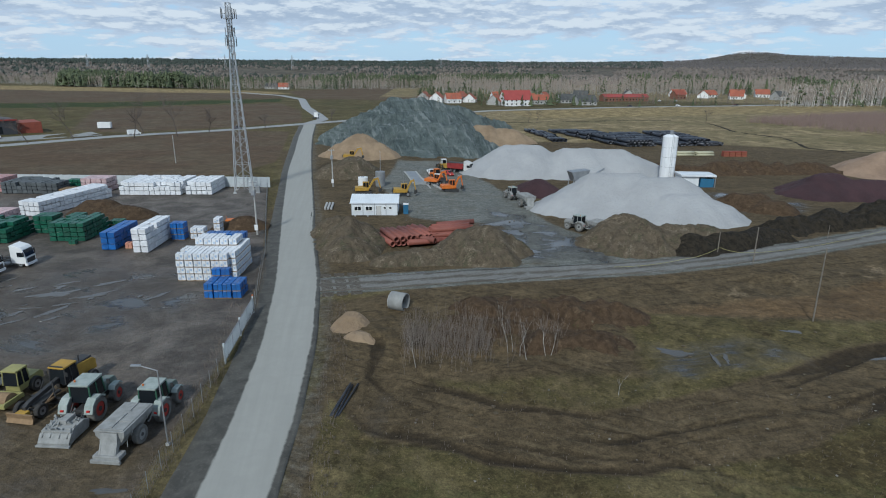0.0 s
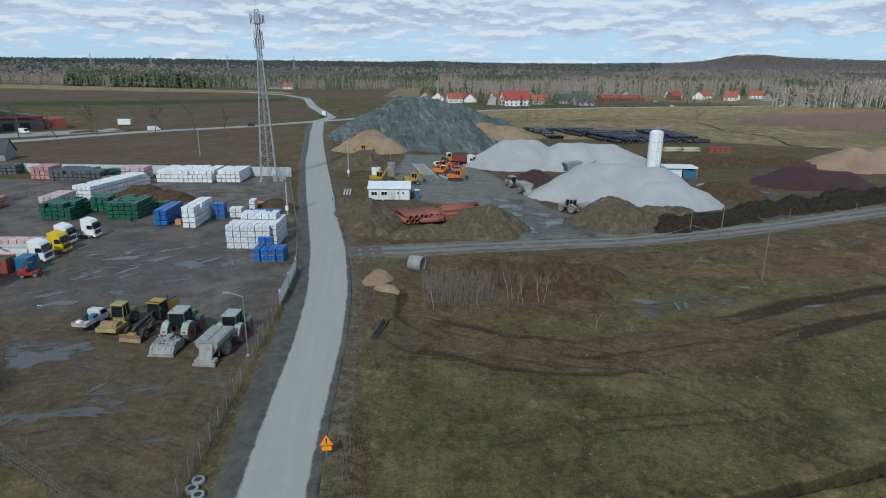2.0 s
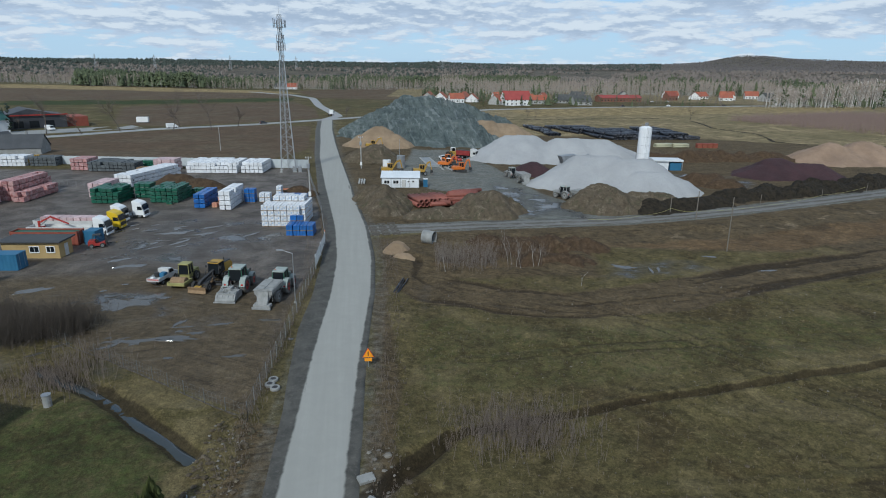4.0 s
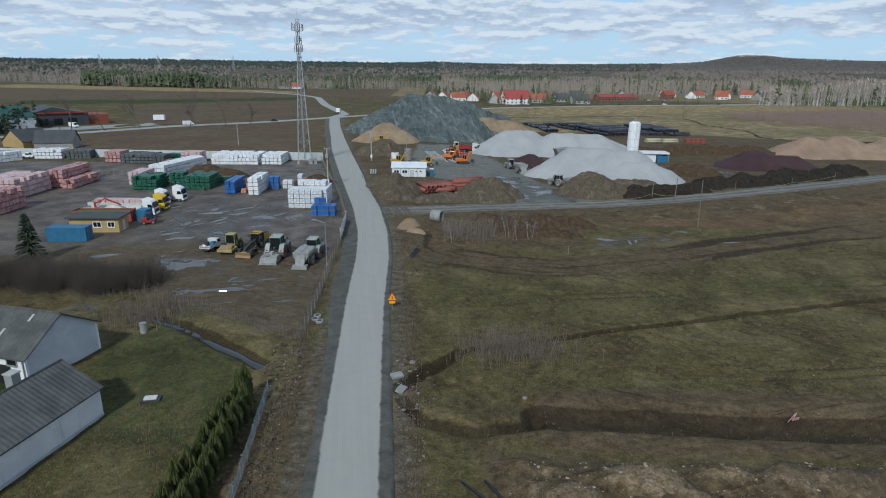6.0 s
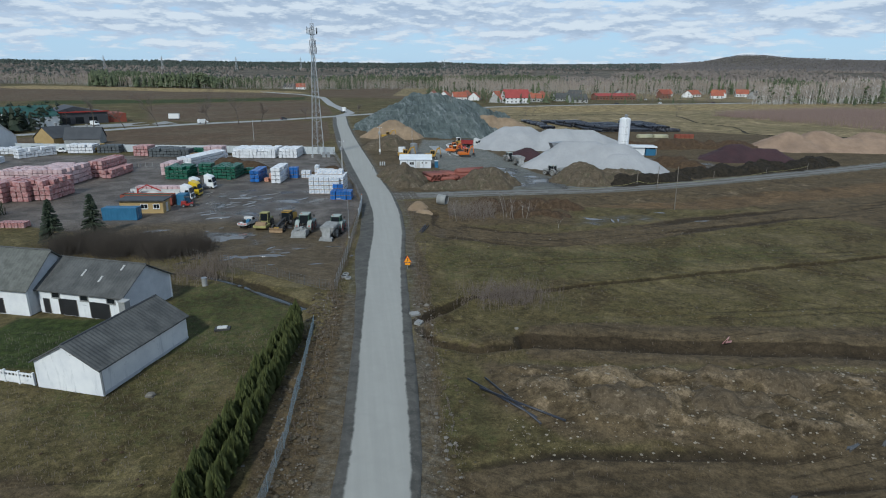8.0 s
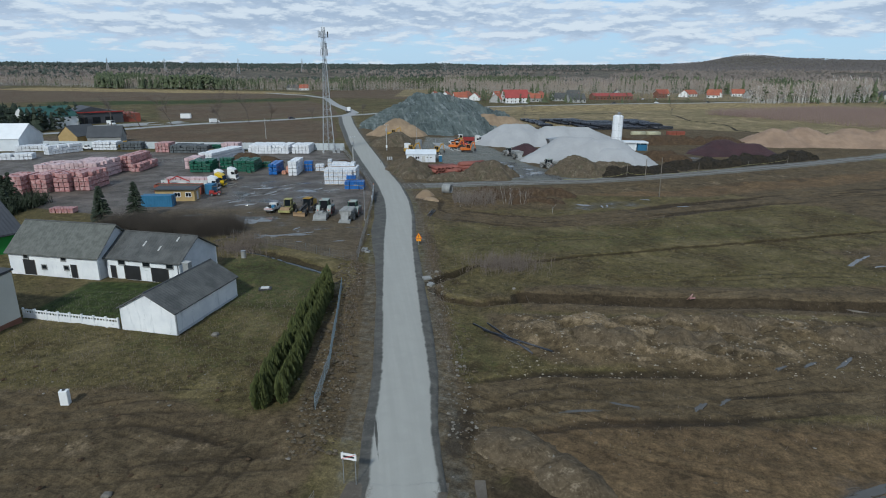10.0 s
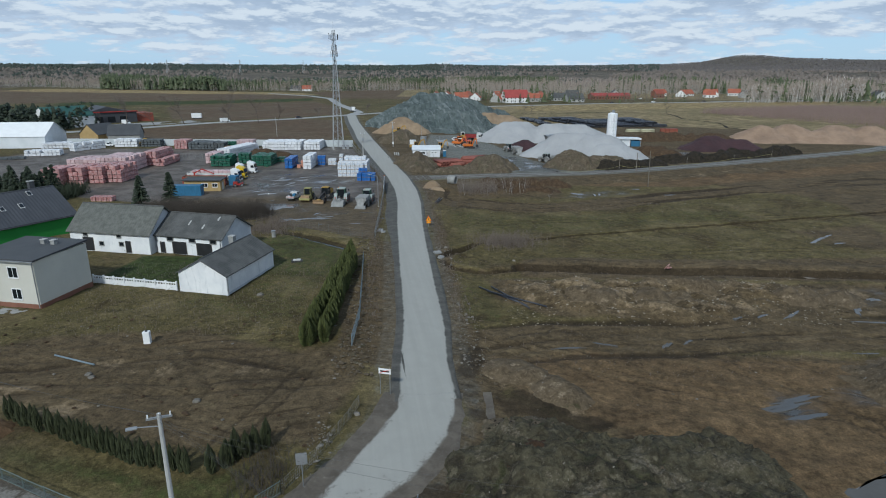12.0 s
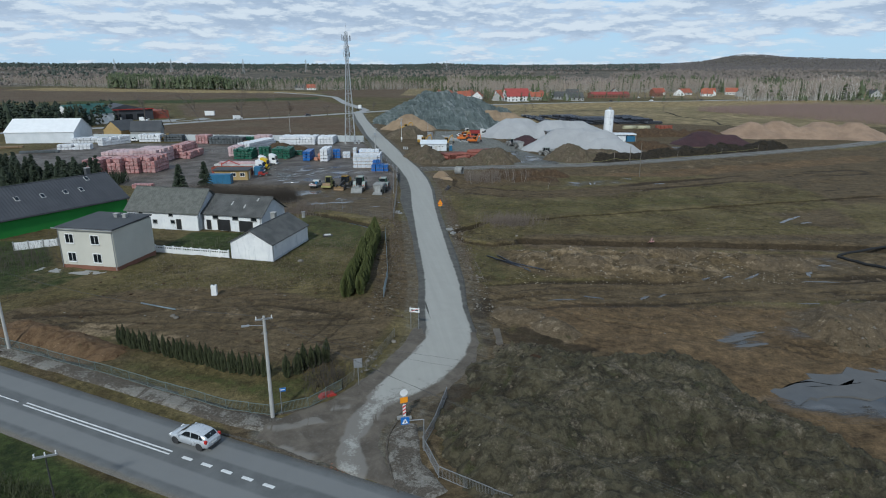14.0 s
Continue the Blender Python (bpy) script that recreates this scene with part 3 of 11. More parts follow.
FAR_PINE = leaves("dark_pine_needles", (0.030, 0.040, 0.032), (0.050, 0.062, 0.046))
CONIFER = leaves("conifer_needles", (0.036, 0.050, 0.022), (0.105, 0.126, 0.056))
THUJA = leaves("thuja_green", (0.030, 0.042, 0.010), (0.105, 0.116, 0.030))
THUJA_DARK = leaves("dark_thuja_green", (0.017, 0.022, 0.008), (0.054, 0.062, 0.022))
DRY_STEMS = leaves("dry_weed_stems", (0.090, 0.078, 0.055), (0.230, 0.205, 0.155))


def build_glass(n):
    n.surface((0.012, 0.015, 0.018), 0.12, None, 0.0, Specular_IOR_Level=0.35)


GLASS = material("dark_window_glass", build_glass)


def build_stain(n):
    c = n.coords()
    k = n.noise(n.scaled(c, (1.5, 1.5, 0.25)), 1.0, 5, 0.6)
    b = n.noise(c, 6, 5, 0.6)
    n.surface(n.mix(n.step(k, 0.35, 0.7), (0.78, 0.79, 0.80), (0.66, 0.67, 0.68)), 0.5, n.bump(b, 0.05, 0.02))




def build_water(n):
    c = n.coords()
    n.surface(n.mix(n.noise(c, 0.6, 3), (0.020, 0.026, 0.028), (0.050, 0.056, 0.054)), 0.08, n.bump(n.noise(c, 3, 3), 0.1, 0.03))




def build_puddle(n):
    c = n.coords()
    n.surface(n.mix(n.noise(c, 0.8, 4), (0.060, 0.054, 0.045), (0.100, 0.092, 0.080)), 0.12, n.bump(n.noise(c, 2.5, 3), 0.06, 0.02))


WATER = material("ditch_water", build_water)
PUDDLE = material("muddy_puddle_water", build_puddle)
SILO_WHITE = material("silo_white_paint", build_stain)

# ---- ground, roads and fields ----
def value_noise(x, y, seed=0):
    xi, yi = np.floor(x).astype(np.int64), np.floor(y).astype(np.int64)
    u, v = x - xi, y - yi
    u, v = u * u * (3 - 2 * u), v * v * (3 - 2 * v)

    def lattice(i, j):
        h = (i * 374761393 + j * 668265263 + seed * 982451653) & 0x7FFFFFFF
        h = ((h ^ (h >> 13)) * 1274126177) & 0x7FFFFFFF
        return ((h ^ (h >> 16)) & 0xFFFF) / 65535.0

    a, b = lattice(xi, yi), lattice(xi + 1, yi)
    c, d = lattice(xi, yi + 1), lattice(xi + 1, yi + 1)
    return (a * (1 - u) + b * u) * (1 - v) + (c * (1 - u) + d * u) * v


def fractal(x, y, size, octaves=4, seed=0):
    """Fractal noise about 0, between -1 and 1; size: metres of the largest lumps."""
    total, amp, norm = 0.0, 1.0, 0.0
    for k in range(octaves):
        total = total + amp * (value_noise(x / size, y / size, seed + k) - 0.5) * 2
        norm += amp
        amp, size = amp * 0.5, size * 0.5
    return total / norm


def smooth(v, low, high):
    t = np.clip((v - low) / (high - low), 0, 1)
    return t * t * (3 - 2 * t)


def to_line(x, y, points):
    """Distance to a line of points, and how far along it the nearest place lies."""
    best = np.full(np.shape(x), 1e9)
    along = np.zeros(np.shape(x))
    run = 0.0
    for (ax, ay), (bx, by) in zip(points, points[1:]):
        dx, dy = bx - ax, by - ay
        length = math.hypot(dx, dy)
        t = np.clip(((x - ax) * dx + (y - ay) * dy) / (length * length), 0, 1)
        d = np.hypot(x - ax - t * dx, y - ay - t * dy)
        near = d < best
        best, along = np.where(near, d, best), np.where(near, run + t * length, along)
        run += length
    return best, along


def inside(x, y, corners, soft=1.0):
    """1 inside a plan outline, 0 outside, over a soft edge."""
    odd = np.zeros(np.shape(x), bool)
    for (ax, ay), (bx, by) in zip(corners, corners[1:] + corners[:1]):
        if ay != by:
            odd ^= ((ay > y) != (by > y)) & (x < (bx - ax) * (y - ay) / (by - ay) + ax)
    d, _ = to_line(x, y, corners + corners[:1])
    return smooth(np.where(odd, d, -d), -soft, soft)


# centre line of the village road: x, y, half width of the pale film
LANE = [(-11.2, -38.6, 2.7), (-11.4, -36.5, 2.65), (-11.9, -31, 2.5), (-12.0, -21, 2.5),
        (-13.1, -8, 2.4), (-14.2, 5, 2.5), (-15.1, 17, 2.5), (-16.1, 30, 2.6), (-17.1, 50, 2.75), (-18.7, 66, 2.85), (-22.1, 86, 3.0),
        (-29.2, 118, 3.0), (-31.2, 128, 3.3), (-43.4, 186, 3.5), (-51, 226, 3.0), (-61, 279, 3.0), (-67.5, 318, 3.0), (-71, 338, 3.2)]
LANE_LINE = [(-22.6, -67.0), (-21.0, -62.5), (-18.0, -56), (-15.0, -50), (-12.4, -44)] + [p[:2] for p in LANE]
MOUTH_FILM = [(-14.0, -37.0), (-14.1, -40.1), (-16.2, -45.4), (-19.0, -51.4), (-19.8, -54.3), (-20.8, -59.1), (-21.4, -61.7), (-20.6, -66.5), (-17.8, -67.5), (-17.9, -65.9), (-19.0, -62.0), (-18.9, -60.2),
              (-17.6, -55.2), (-14.7, -52.9), (-12.4, -50.3), (-9.6, -44.4), (-8.7, -40.4), (-8.6, -37.0)]
MOUTH_PATCHES = ([(-28.4, -58.0), (-23.6, -56.4), (-22.6, -57.6), (-27.0, -59.6)], [(-27.5, -60.6), (-22.2, -59.6), (-21.4, -62.6), (-22.6, -64.0), (-26.0, -61.9)], [(-23.5, -53.6), (-20.5, -52.4), (-20.6, -55.5), (-22.8, -56.0)], [(-18.4, -57.2), (-17.7, -58.0), (-17.9, -60.5), (-18.6, -60.0)])
MOUTH_EDGE = [(-16.0, -36.6), (-17.4, -42.0), (-20.4, -48.6), (-23.4, -53.0), (-29.0, -57.6), (-29.0, -60.2), (-20.8, -64.6), (-16.0, -67.2), (-15.0, -66.0), (-16.8, -62.0), (-16.8, -58.6), (-14.6, -54.6), (-11.0, -52.0), (-8.0, -46.0), (-7.3, -41.0), (-7.4, -36.6)]
HIGHWAY = [(-170, -2), (-110, -29), (-60, -50.5), (-34.4, -62.2), (-14, -71.3), (30, -91), (120, -131)]
TRACK = [(-20, 84.5), (-10, 86), (4, 89), (20, 91.5), (33, 93.5), (50, 98.5), (70, 106.5), (92, 116), (125, 131), (160, 148), (200, 175)]
YARD = [(-22, 18.5), (-24.4, 45), (-25.4, 74), (-31, 100), (-46, 158), (-160, 150), (-175, 95), (-115, 62), (-86, 52), (-60, 42), (-40.3, 28.9)]
WORKS = [(10, 95), (34, 95), (29, 108), (22, 122), (18, 150), (10, 178), (0, 205), (-14, 208), (-16, 160), (-9, 135), (-7, 126), (12, 121), (14, 104)]
CROSS_ROAD = [(-420, 70), (-260, 165), (-200, 214), (-172, 240), (-146, 273), (-106, 303), (-72, 341), (-30, 386), (40, 452), (150, 501), (318, 546), (520, 590), (900, 660)]
NORTH_ROAD = [(-72, 341), (-69, 368), (-78, 400), (-100, 470), (-128, 585), (-165, 655), (-230, 720)]


def ground_height(x, y):
    x, y = np.asarray(x, float), np.asarray(y, float)
    field = inside(x, y, [(-7, -70), (-6, -20), (-9, 20), (-9, 60), (-8, 76), (20, 82), (50, 90), (95, 110), (160, 140), (160, -110), (0, -110)], 3)
    z = -0.45 * field
    lane, _ = to_line(x, y, LANE_LINE)
    high, _ = to_line(x, y, HIGHWAY)
    track, _ = to_line(x, y, TRACK)
    yard = inside(x, y, YARD, 2)
    calm = smooth(lane, 4.8, 8) * smooth(high, 5.5, 9) * smooth(track, 3.5, 6) * (1 - 0.93 * yard)
    rough = 0.26 * fractal(x, y, 9, 4, 3) + 0.15 * fractal(x, y, 2.2, 3, 9) + 0.10 * np.abs(fractal(x, y, 1.3, 2, 15))
    verge = smooth(lane, 4.6, 6.2) * smooth(12 - lane, 0, 3) * smooth(y, -34, -28) * smooth(22 - y, 0, 4) * (x < -12)
    z = z + verge * (0.55 * np.abs(fractal(x, y, 2.0, 3, 17)) - 0.12)
    for px, py, rx, ry, turn in POOLS:
        ca, sa = math.cos(radians(turn)), math.sin(radians(turn))
        u, v = (x - px) * ca + (y - py) * sa, (y - py) * ca - (x - px) * sa
        hollow_way = np.exp(-((u / rx) ** 2 + (v / ry) ** 2) ** 2)
        rough = rough * (1 - 0.7 * hollow_way) - 0.24 * hollow_way
    z = z + calm * rough
    # wheel ruts across the field
    for line, width in ((RUTS_NORTH, 5.5), (RUTS_SOUTH, 6.0), (RUTS_LOT, 3.5)):
        d, along = to_line(x + 1.2 * fractal(x, y, 14, 2, 21), y + 1.2 * fractal(x, y, 14, 2, 22), line)
        z = z - calm * smooth(width - d, 0, 2) * (0.08 + 0.26 * smooth(fractal(d, along * 0.06, 1.4, 3, 39), -0.1, 0.4))
    for line in TYRE_TRACKS:
        d, _ = to_line(x + 0.8 * fractal(x, y, 14, 2, 23), y + 0.8 * fractal(x, y, 14, 2, 24), line)
        z = z - calm * 0.13 * np.exp(-((d - 0.95) / 0.36) ** 2)
    # open trenches
    for line, wide, deep in ((TRENCH_WEST, 1.0, 1.0), (TRENCH_BEND, 0.9, 0.8), (TRENCH_LONG, 2.3, 1.0), (TRENCH_FAR, 0.6, 0.6)):
        d, _ = to_line(x + 0.4 * fractal(x, y, 5, 2, 31), y + 0.4 * fractal(x, y, 5, 2, 32), line)
        z = z + smooth(lane, 4.2, 5.6) * (0.25 * deep * np.exp(-((d - 1.7 * wide) / (0.6 * wide)) ** 2) - deep * (1 - smooth(d, 0.3 * wide, wide)))
    # bank of dug-over stony earth
    bank = inside(x + 2 * fractal(x, y, 8, 2, 41), y + 2 * fractal(x, y, 8, 2, 42), BANK, 2.5)
    z = z + bank * (0.35 + 2.6 * np.abs(fractal(x + 0.5 * y, y * 1.3, 7, 5, 43)) ** 0.8)
    # dug earth and roots beside the side track
    dug = inside(x, y, [(-12, 60), (2, 58), (18, 60), (22, 72), (18, 80), (0, 78), (-12, 72)], 3)
    z = z + dug * (0.9 * fractal(x, y, 5, 4, 51) + 0.25)
    slope = inside(x, y, [(24, 84), (50, 92), (90, 110), (130, 126), (132, 112), (90, 92), (50, 78), (26, 74)], 4)
    z = z + slope * 0.6 * fractal(x, y, 7, 4, 55)
    # ditch behind the yard fence, bank of raw earth by the walkway
    d, _ = to_line(x, y, DITCH)
    z = z - 0.7 * (1 - smooth(d, 0.3, 1.8))
    # far hills
    r = np.hypot(x, y)
    rise = smooth(r, 950, 4200) * 50 * (y > 0)
    roll = fractal(x, y, 1500, 4, 61)
    z = z + rise * (1.0 + 0.26 * roll) + 9 * smooth(r, 700, 1500) * fractal(x, y, 520, 3, 71)
    z = z + 26 * np.exp(-(((x - 1840) / 120) ** 2 + ((y - 3750) / 500) ** 2)) + (10 * smooth(x, 700, 1300) + 38 * smooth(x, 1250, 2000)) * np.exp(-((y - 3700) / 600) ** 2)
    for line, half in ((CROSS_ROAD, 8), (NORTH_ROAD, 8)):
        d, _ = to_line(x, y, line)
        z = np.where(r < 700, z * smooth(d, half * 0.6, half * 1.6), z)
    return z


BANK = [(-1, -4.5), (14, -5), (30, -5.5), (38.5, -6.5), (40, -9.5), (35, -13.5), (24, -18), (6, -16), (0, -12)]
POOLS = [(28.5, -50.0, 9.0, 3.6, 14), (24.2, -38.8, 5.5, 2.4, 10), (8.3, -45.9, 3.0, 1.8, 5), (64.0, 20.0, 5.0, 3.0, 35), (49.5, -11.0, 4.0, 2.5, 0), (27.5, 64.0, 4.0, 2.4, -20)]
RUTS_NORTH = [(-8, 66), (-8.5, 58), (-4, 52), (4, 48.5), (15, 47.5), (30, 51), (48, 60), (75, 70), (120, 84)]
RUTS_SOUTH = [(-7, -33), (-5, -27), (4, -24.5), (20, -24), (45, -22), (90, -20)]
RUTS_LOT = [(-66, -33), (-50, -31), (-40, -28), (-30, -31), (-22, -34)]
TRENCH_WEST = [(-10.2, 7.2), (-8, 10.5), (-3.6, 15.9)]
TRENCH_BEND = [(-9.5, 5), (-7.4, 1.7), (-3, 0.6), (2.6, 1.4), (3.3, 3.2)]
TRENCH_LONG = [(3.6, 2.6), (22, 1.5), (37, 0.7), (75, -3)]
TYRE_TRACKS = [
    [(22, 48), (60, 57), (112, 70)], [(-2, 31), (40, 37), (105, 42)], [(8, 9), (50, 13), (110, 10)], [(-5, -25), (10, -33), (40, -46), (84, -62)],
    [(20, -27), (30, -43), (60, -72)], [(46, -24), (60, -40), (92, -60)], [(-7, -30), (0, -26), (16, -23.5), (40, -24), (90, -27)], [(4, -22), (30, -30), (70, -33), (110, -31)],
    [(-8, 48), (6, 45), (30, 40), (60, 26)], [(14, 50), (24, 40), (40, 18), (60, 6)], [(-24, -27), (-40, -29), (-63, -33)], [(-21, -34), (-38, -36.5), (-60, -36)],
    [(-29, -23), (-44, -26), (-60, -30)], [(-29, -46), (-26, -38), (-23, -26)], [(-6.5, -40), (-6.0, -33), (-3.0, -27), (6, -23), (24, -22)], [(-5.0, -38), (-4.4, -33), (0, -28), (10, -25.5)], [(-7.5, -34), (-6, -28), (0, -23.5), (12, -21.5)], [(-36, -45), (-34, -36), (-40, -27), (-52, -24)]]
TRENCH_FAR = [(-3.6, 15.9), (3, 18.4), (10.3, 20.7), (30, 26), (68, 36), (110, 47)]
DITCH = [(-25.5, 12.8), (-31, 17), (-38, 22.5), (-47, 27.5)]


def axis(low, high, step, far_low, far_high):
    mid = list(np.arange(low, high + step * 0.5, step))
    down, up, s = [], [], step
    while (down or [low])[-1] > far_low:
        s = min(s * 1.034, 70)
        down.append((down or [low])[-1] - s)
    s = step
    while (up or [mid[-1]])[-1] < far_high:
        s = min(s * 1.034, 70)
        up.append((up or [mid[-1]])[-1] + s)
    return np.array(down[::-1] + mid + up)


def sheet(name, xs, ys, zs, mat):
    nx, ny = len(xs[0]), len(xs)
    me = bpy.data.meshes.new(name)
    me.vertices.add(nx * ny)
    me.vertices.foreach_set("co", np.stack([xs, ys, zs], -1).astype(np.float32).ravel())
    i = (np.arange(ny - 1)[:, None] * nx + np.arange(nx - 1)[None, :]).ravel()
    quads = np.stack([i, i + 1, i + nx + 1, i + nx], -1).astype(np.int32)
    me.loops.add(quads.size)
    me.loops.foreach_set("vertex_index", quads.ravel())
    me.polygons.add(len(quads))
    me.polygons.foreach_set("loop_start", np.arange(0, quads.size, 4, dtype=np.int32))
    me.polygons.foreach_set("use_smooth", np.ones(len(quads), bool))
    me.update(calc_edges=True)
    me.materials.append(mat)
    return me


def masks(me, name, red, green, blue):
    a = me.attributes.new(name, "FLOAT_COLOR", "POINT")
    a.data.foreach_set("color", np.stack([red, green, blue, np.ones_like(red)], -1).astype(np.float32).ravel())


def build_terrain():
    gx, gy = np.meshgrid(axis(-64, 66, 0.42, -3900, 3900), axis(-72, 74, 0.42, -900, 4300))
    gz = ground_height(gx, gy)
    me = sheet("ground", gx, gy, gz, GROUND)
    x, y = gx.ravel(), gy.ravel()
    zero = np.zeros_like(x)
    lane, _ = to_line(x, y, LANE_LINE)
    r = np.hypot(x, y)
    wob = fractal(x, y, 12, 3, 81)
    earth = 0.24 + 0.38 * wob
    red = zero.copy()
    # bare, driven-over and dug ground
    for corners, soft, amount, tint in (
        ([(-13, 58), (4, 56), (22, 58), (24, 74), (45, 80), (90, 100), (150, 125), (150, 150), (90, 122), (50, 100), (10, 90), (-18, 78)], 4, 0.85, 0.25),
        ([(-9, 62), (2, 60), (20, 62), (20, 76), (0, 76)], 3, 1.0, 0.45),
        ([(20, 76), (60, 86), (110, 106), (150, 124), (150, 110), (110, 92), (60, 72)], 4, 0.9, 0.75),
        ([(-45, 85), (-8, 84), (60, 104), (140, 138), (230, 200), (190, 260), (90, 262), (30, 300), (-40, 290), (-60, 225), (-36, 140)], 5, 0.95, 0.10),
        ([(-2, -3.5), (16, -4), (40, -5), (70, -6), (74, -18), (36, -18.5), (22, -20), (4, -17), (-2, -11)], 2.5, 0.95, 0.30),
        ([(-6, -27), (8, -26), (30, -28), (60, -30), (110, -28), (110, -70), (20, -72), (19, -57), (12, -50), (-2, -38)], 3, 1.0, 0.55),
        ([(-10, -30), (-2, -38), (13, -51), (20, -60), (20, -80), (-12, -80), (-12, -52), (-7, -42)], 2, 0.8, 0.0),
        ([(-75, -36), (-62, -27), (-52, -22), (-40, -22), (-28, -27), (-20, -24), (-18, -34), (-21, -46), (-26, -44), (-31, -47), (-50, -40), (-64, -38)], 3, 0.85, 0.12),
        ([(-23, -30), (-22.6, 14), (-23.5, 18), (-17, 18), (-15, 5), (-13, -20), (-14.5, -32)], 1.0, 0.95, 0.15),
        ([(-11.5, -32), (-9.4, -20), (-11, 5), (-12.6, 30), (-14, 56), (-11.5, 56), (-9.5, 30), (-7.5, 5), (-6, -20), (-6, -33)], 1.0, 0.7, 0.1),
        ([(-33, -56.5), (-26, -57), (-20, -50), (-15, -44), (-16, -56), (-20, -66.5), (-28, -63.5)], 1.5, 1.0, 0.1),
        ([(-16.5, -56), (-13, -49), (-9, -42), (-7, -44), (-10.5, -52), (-12.5, -62), (-8, -68), (-16, -68), (-19, -62)], 1.5, 1.0, 0.1),
        ([(3, -3.2), (44, -4.5), (100, -8), (100, 9), (44, 8), (14, 8.5), (4, 7)], 2, 0.8, 0.1),
        ([(66, 78), (100, 88), (150, 104), (160, 78), (110, 62), (80, 62)], 5, 0.85, 0.35),
        ([(28, 80), (44, 78), (79, 78), (86, 50), (76, 12), (66, 12), (60, 26), (92, 36), (130, 30), (180, 100), (180, 150), (93, 108)], 5, 0.80, 0.25),
        ([(-64, -38.5), (-50, -41.5), (-47.5, -46.5), (-62, -41)], 1, 1.0, 0.9),
    ):
        k = inside(x + 1.5 * wob, y - 1.5 * wob, corners, soft)
        earth = np.maximum(earth, k * amount)
        red = np.maximum(red, k * tint)
    worked = inside(x, y, YARD, 0.6)
    earth = np.maximum(earth, worked)
    for line, width in ((RUTS_NORTH, 6.5), (RUTS_SOUTH, 6.0), (RUTS_LOT, 4), (TRENCH_LONG, 3.2), (TRENCH_WEST, 1.8), (TRENCH_BEND, 1.6), (TRENCH_FAR, 1.0)):
        d, _ = to_line(x + 1.2 * fractal(x, y, 14, 2, 21), y + 1.2 * fractal(x, y, 14, 2, 22), line)
        earth = np.maximum(earth, 0.85 * smooth(width - d, 0, 2.5))
    green = 0.22 + 0.28 * fractal(x, y, 26, 3, 91)
    for corners, amount in (
        ([(-62, -5), (-60, 9), (-46, 7), (-47, -6)], 1.0),
        ([(-46, 17), (-36, 5), (-24, 8), (-24, 16), (-40, 27)], 0.30),
        ([(-49, -43), (-31, -49.5), (-25, -47), (-24, -53), (-28, -55), (-46, -48)], 0.5),
        ([(-48, -16), (-27, -20), (-26, 4), (-30, 12), (-44, 16), (-46, 0)], 0.42),
        ([(-44, -2), (-27, -4), (-25, 6), (-27, 14), (-38, 22), (-46, 20), (-44, 8)], 0.52),
        ([(-8, -21), (-1, -19), (0, -6), (-3, -3), (-8, -4)], 0.42),
        ([(-100, -34), (-70, -24), (-66, -17), (-76, -10), (-84, 0), (-110, 4)], 1.0),
        ([(-95, -46), (-62, -54.6), (-44, -62.4), (-24, -71.5), (-20, -80), (-95, -80)], 1.0),
        ([(-345, 440), (-250, 470), (-140, 545), (-150, 592), (-260, 525), (-360, 490)], 1.0),
        ([(-9, 45), (10, 40), (60, 46), (60, 36), (10, 24), (-8, 22)], 0.42),
    ):
        green = np.maximum(green, amount * inside(x + wob, y + wob, corners, 2))
    farm = inside(x + wob, y + wob, [(-62, -22), (-40, -19), (-27, -22), (-25, 4), (-24, 12), (-40, 26), (-62, 18)], 2.5)
    earth = earth * (1 - 0.75 * farm)
    gravel = np.maximum(inside(x + wob, y, WORKS, 2.5), 0.42 * smooth(6.2 - lane, 0, 1.2))
    gravel = np.maximum(gravel, 0.5 * inside(x + wob, y + wob, [(-31, -57.5), (-26, -56.8), (-22.4, -52.5), (-20, -50), (-16, -53), (-15, -66), (-24, -64), (-30, -61)], 1.5))
    t, _ = to_line(x, y, TRACK)
    gravel = np.maximum(gravel, 0.85 * smooth(4.6 - t, 0, 1.6))
    yard = inside(x, y, YARD, 0.6) * (1 - 0.62 * inside(x + 3 * wob, y, [(-80, 10), (-15, 10), (-22, 46), (-40, 62), (-80, 56)], 6))
    plough = np.maximum.reduce([
        inside(x, y, [(-62, 175), (-55, 205), (-73, 300), (-108, 296), (-146, 262), (-172, 226), (-200, 190), (-120, 168)], 2),
        inside(x, y, [(-78, 352), (-110, 318), (-150, 288), (-180, 300), (-240, 430), (-235, 452), (-136, 530), (-98, 440)], 3),
        inside(x, y, [(-150, 660), (-130, 600), (20, 560), (40, 700), (-60, 960), (-190, 770)], 8) * 0.8,
        inside(x, y, [(-900, 520), (-520, 420), (-340, 505), (-150, 605), (-175, 690), (-215, 755), (-640, 850), (-1000, 980)], 8) * 0.9])
    straw = np.maximum.reduce([
        inside(x, y, [(60, 385), (170, 415), (330, 480), (420, 560), (318, 540), (150, 495), (50, 448)], 8) * 1.0,
        inside(x, y, [(-640, 900), (-360, 815), (-200, 760), (-160, 690), (-340, 715), (-640, 780)], 10) * 0.9,
        inside(x, y, [(250, 420), (330, 460), (380, 520), (300, 520)], 8)])
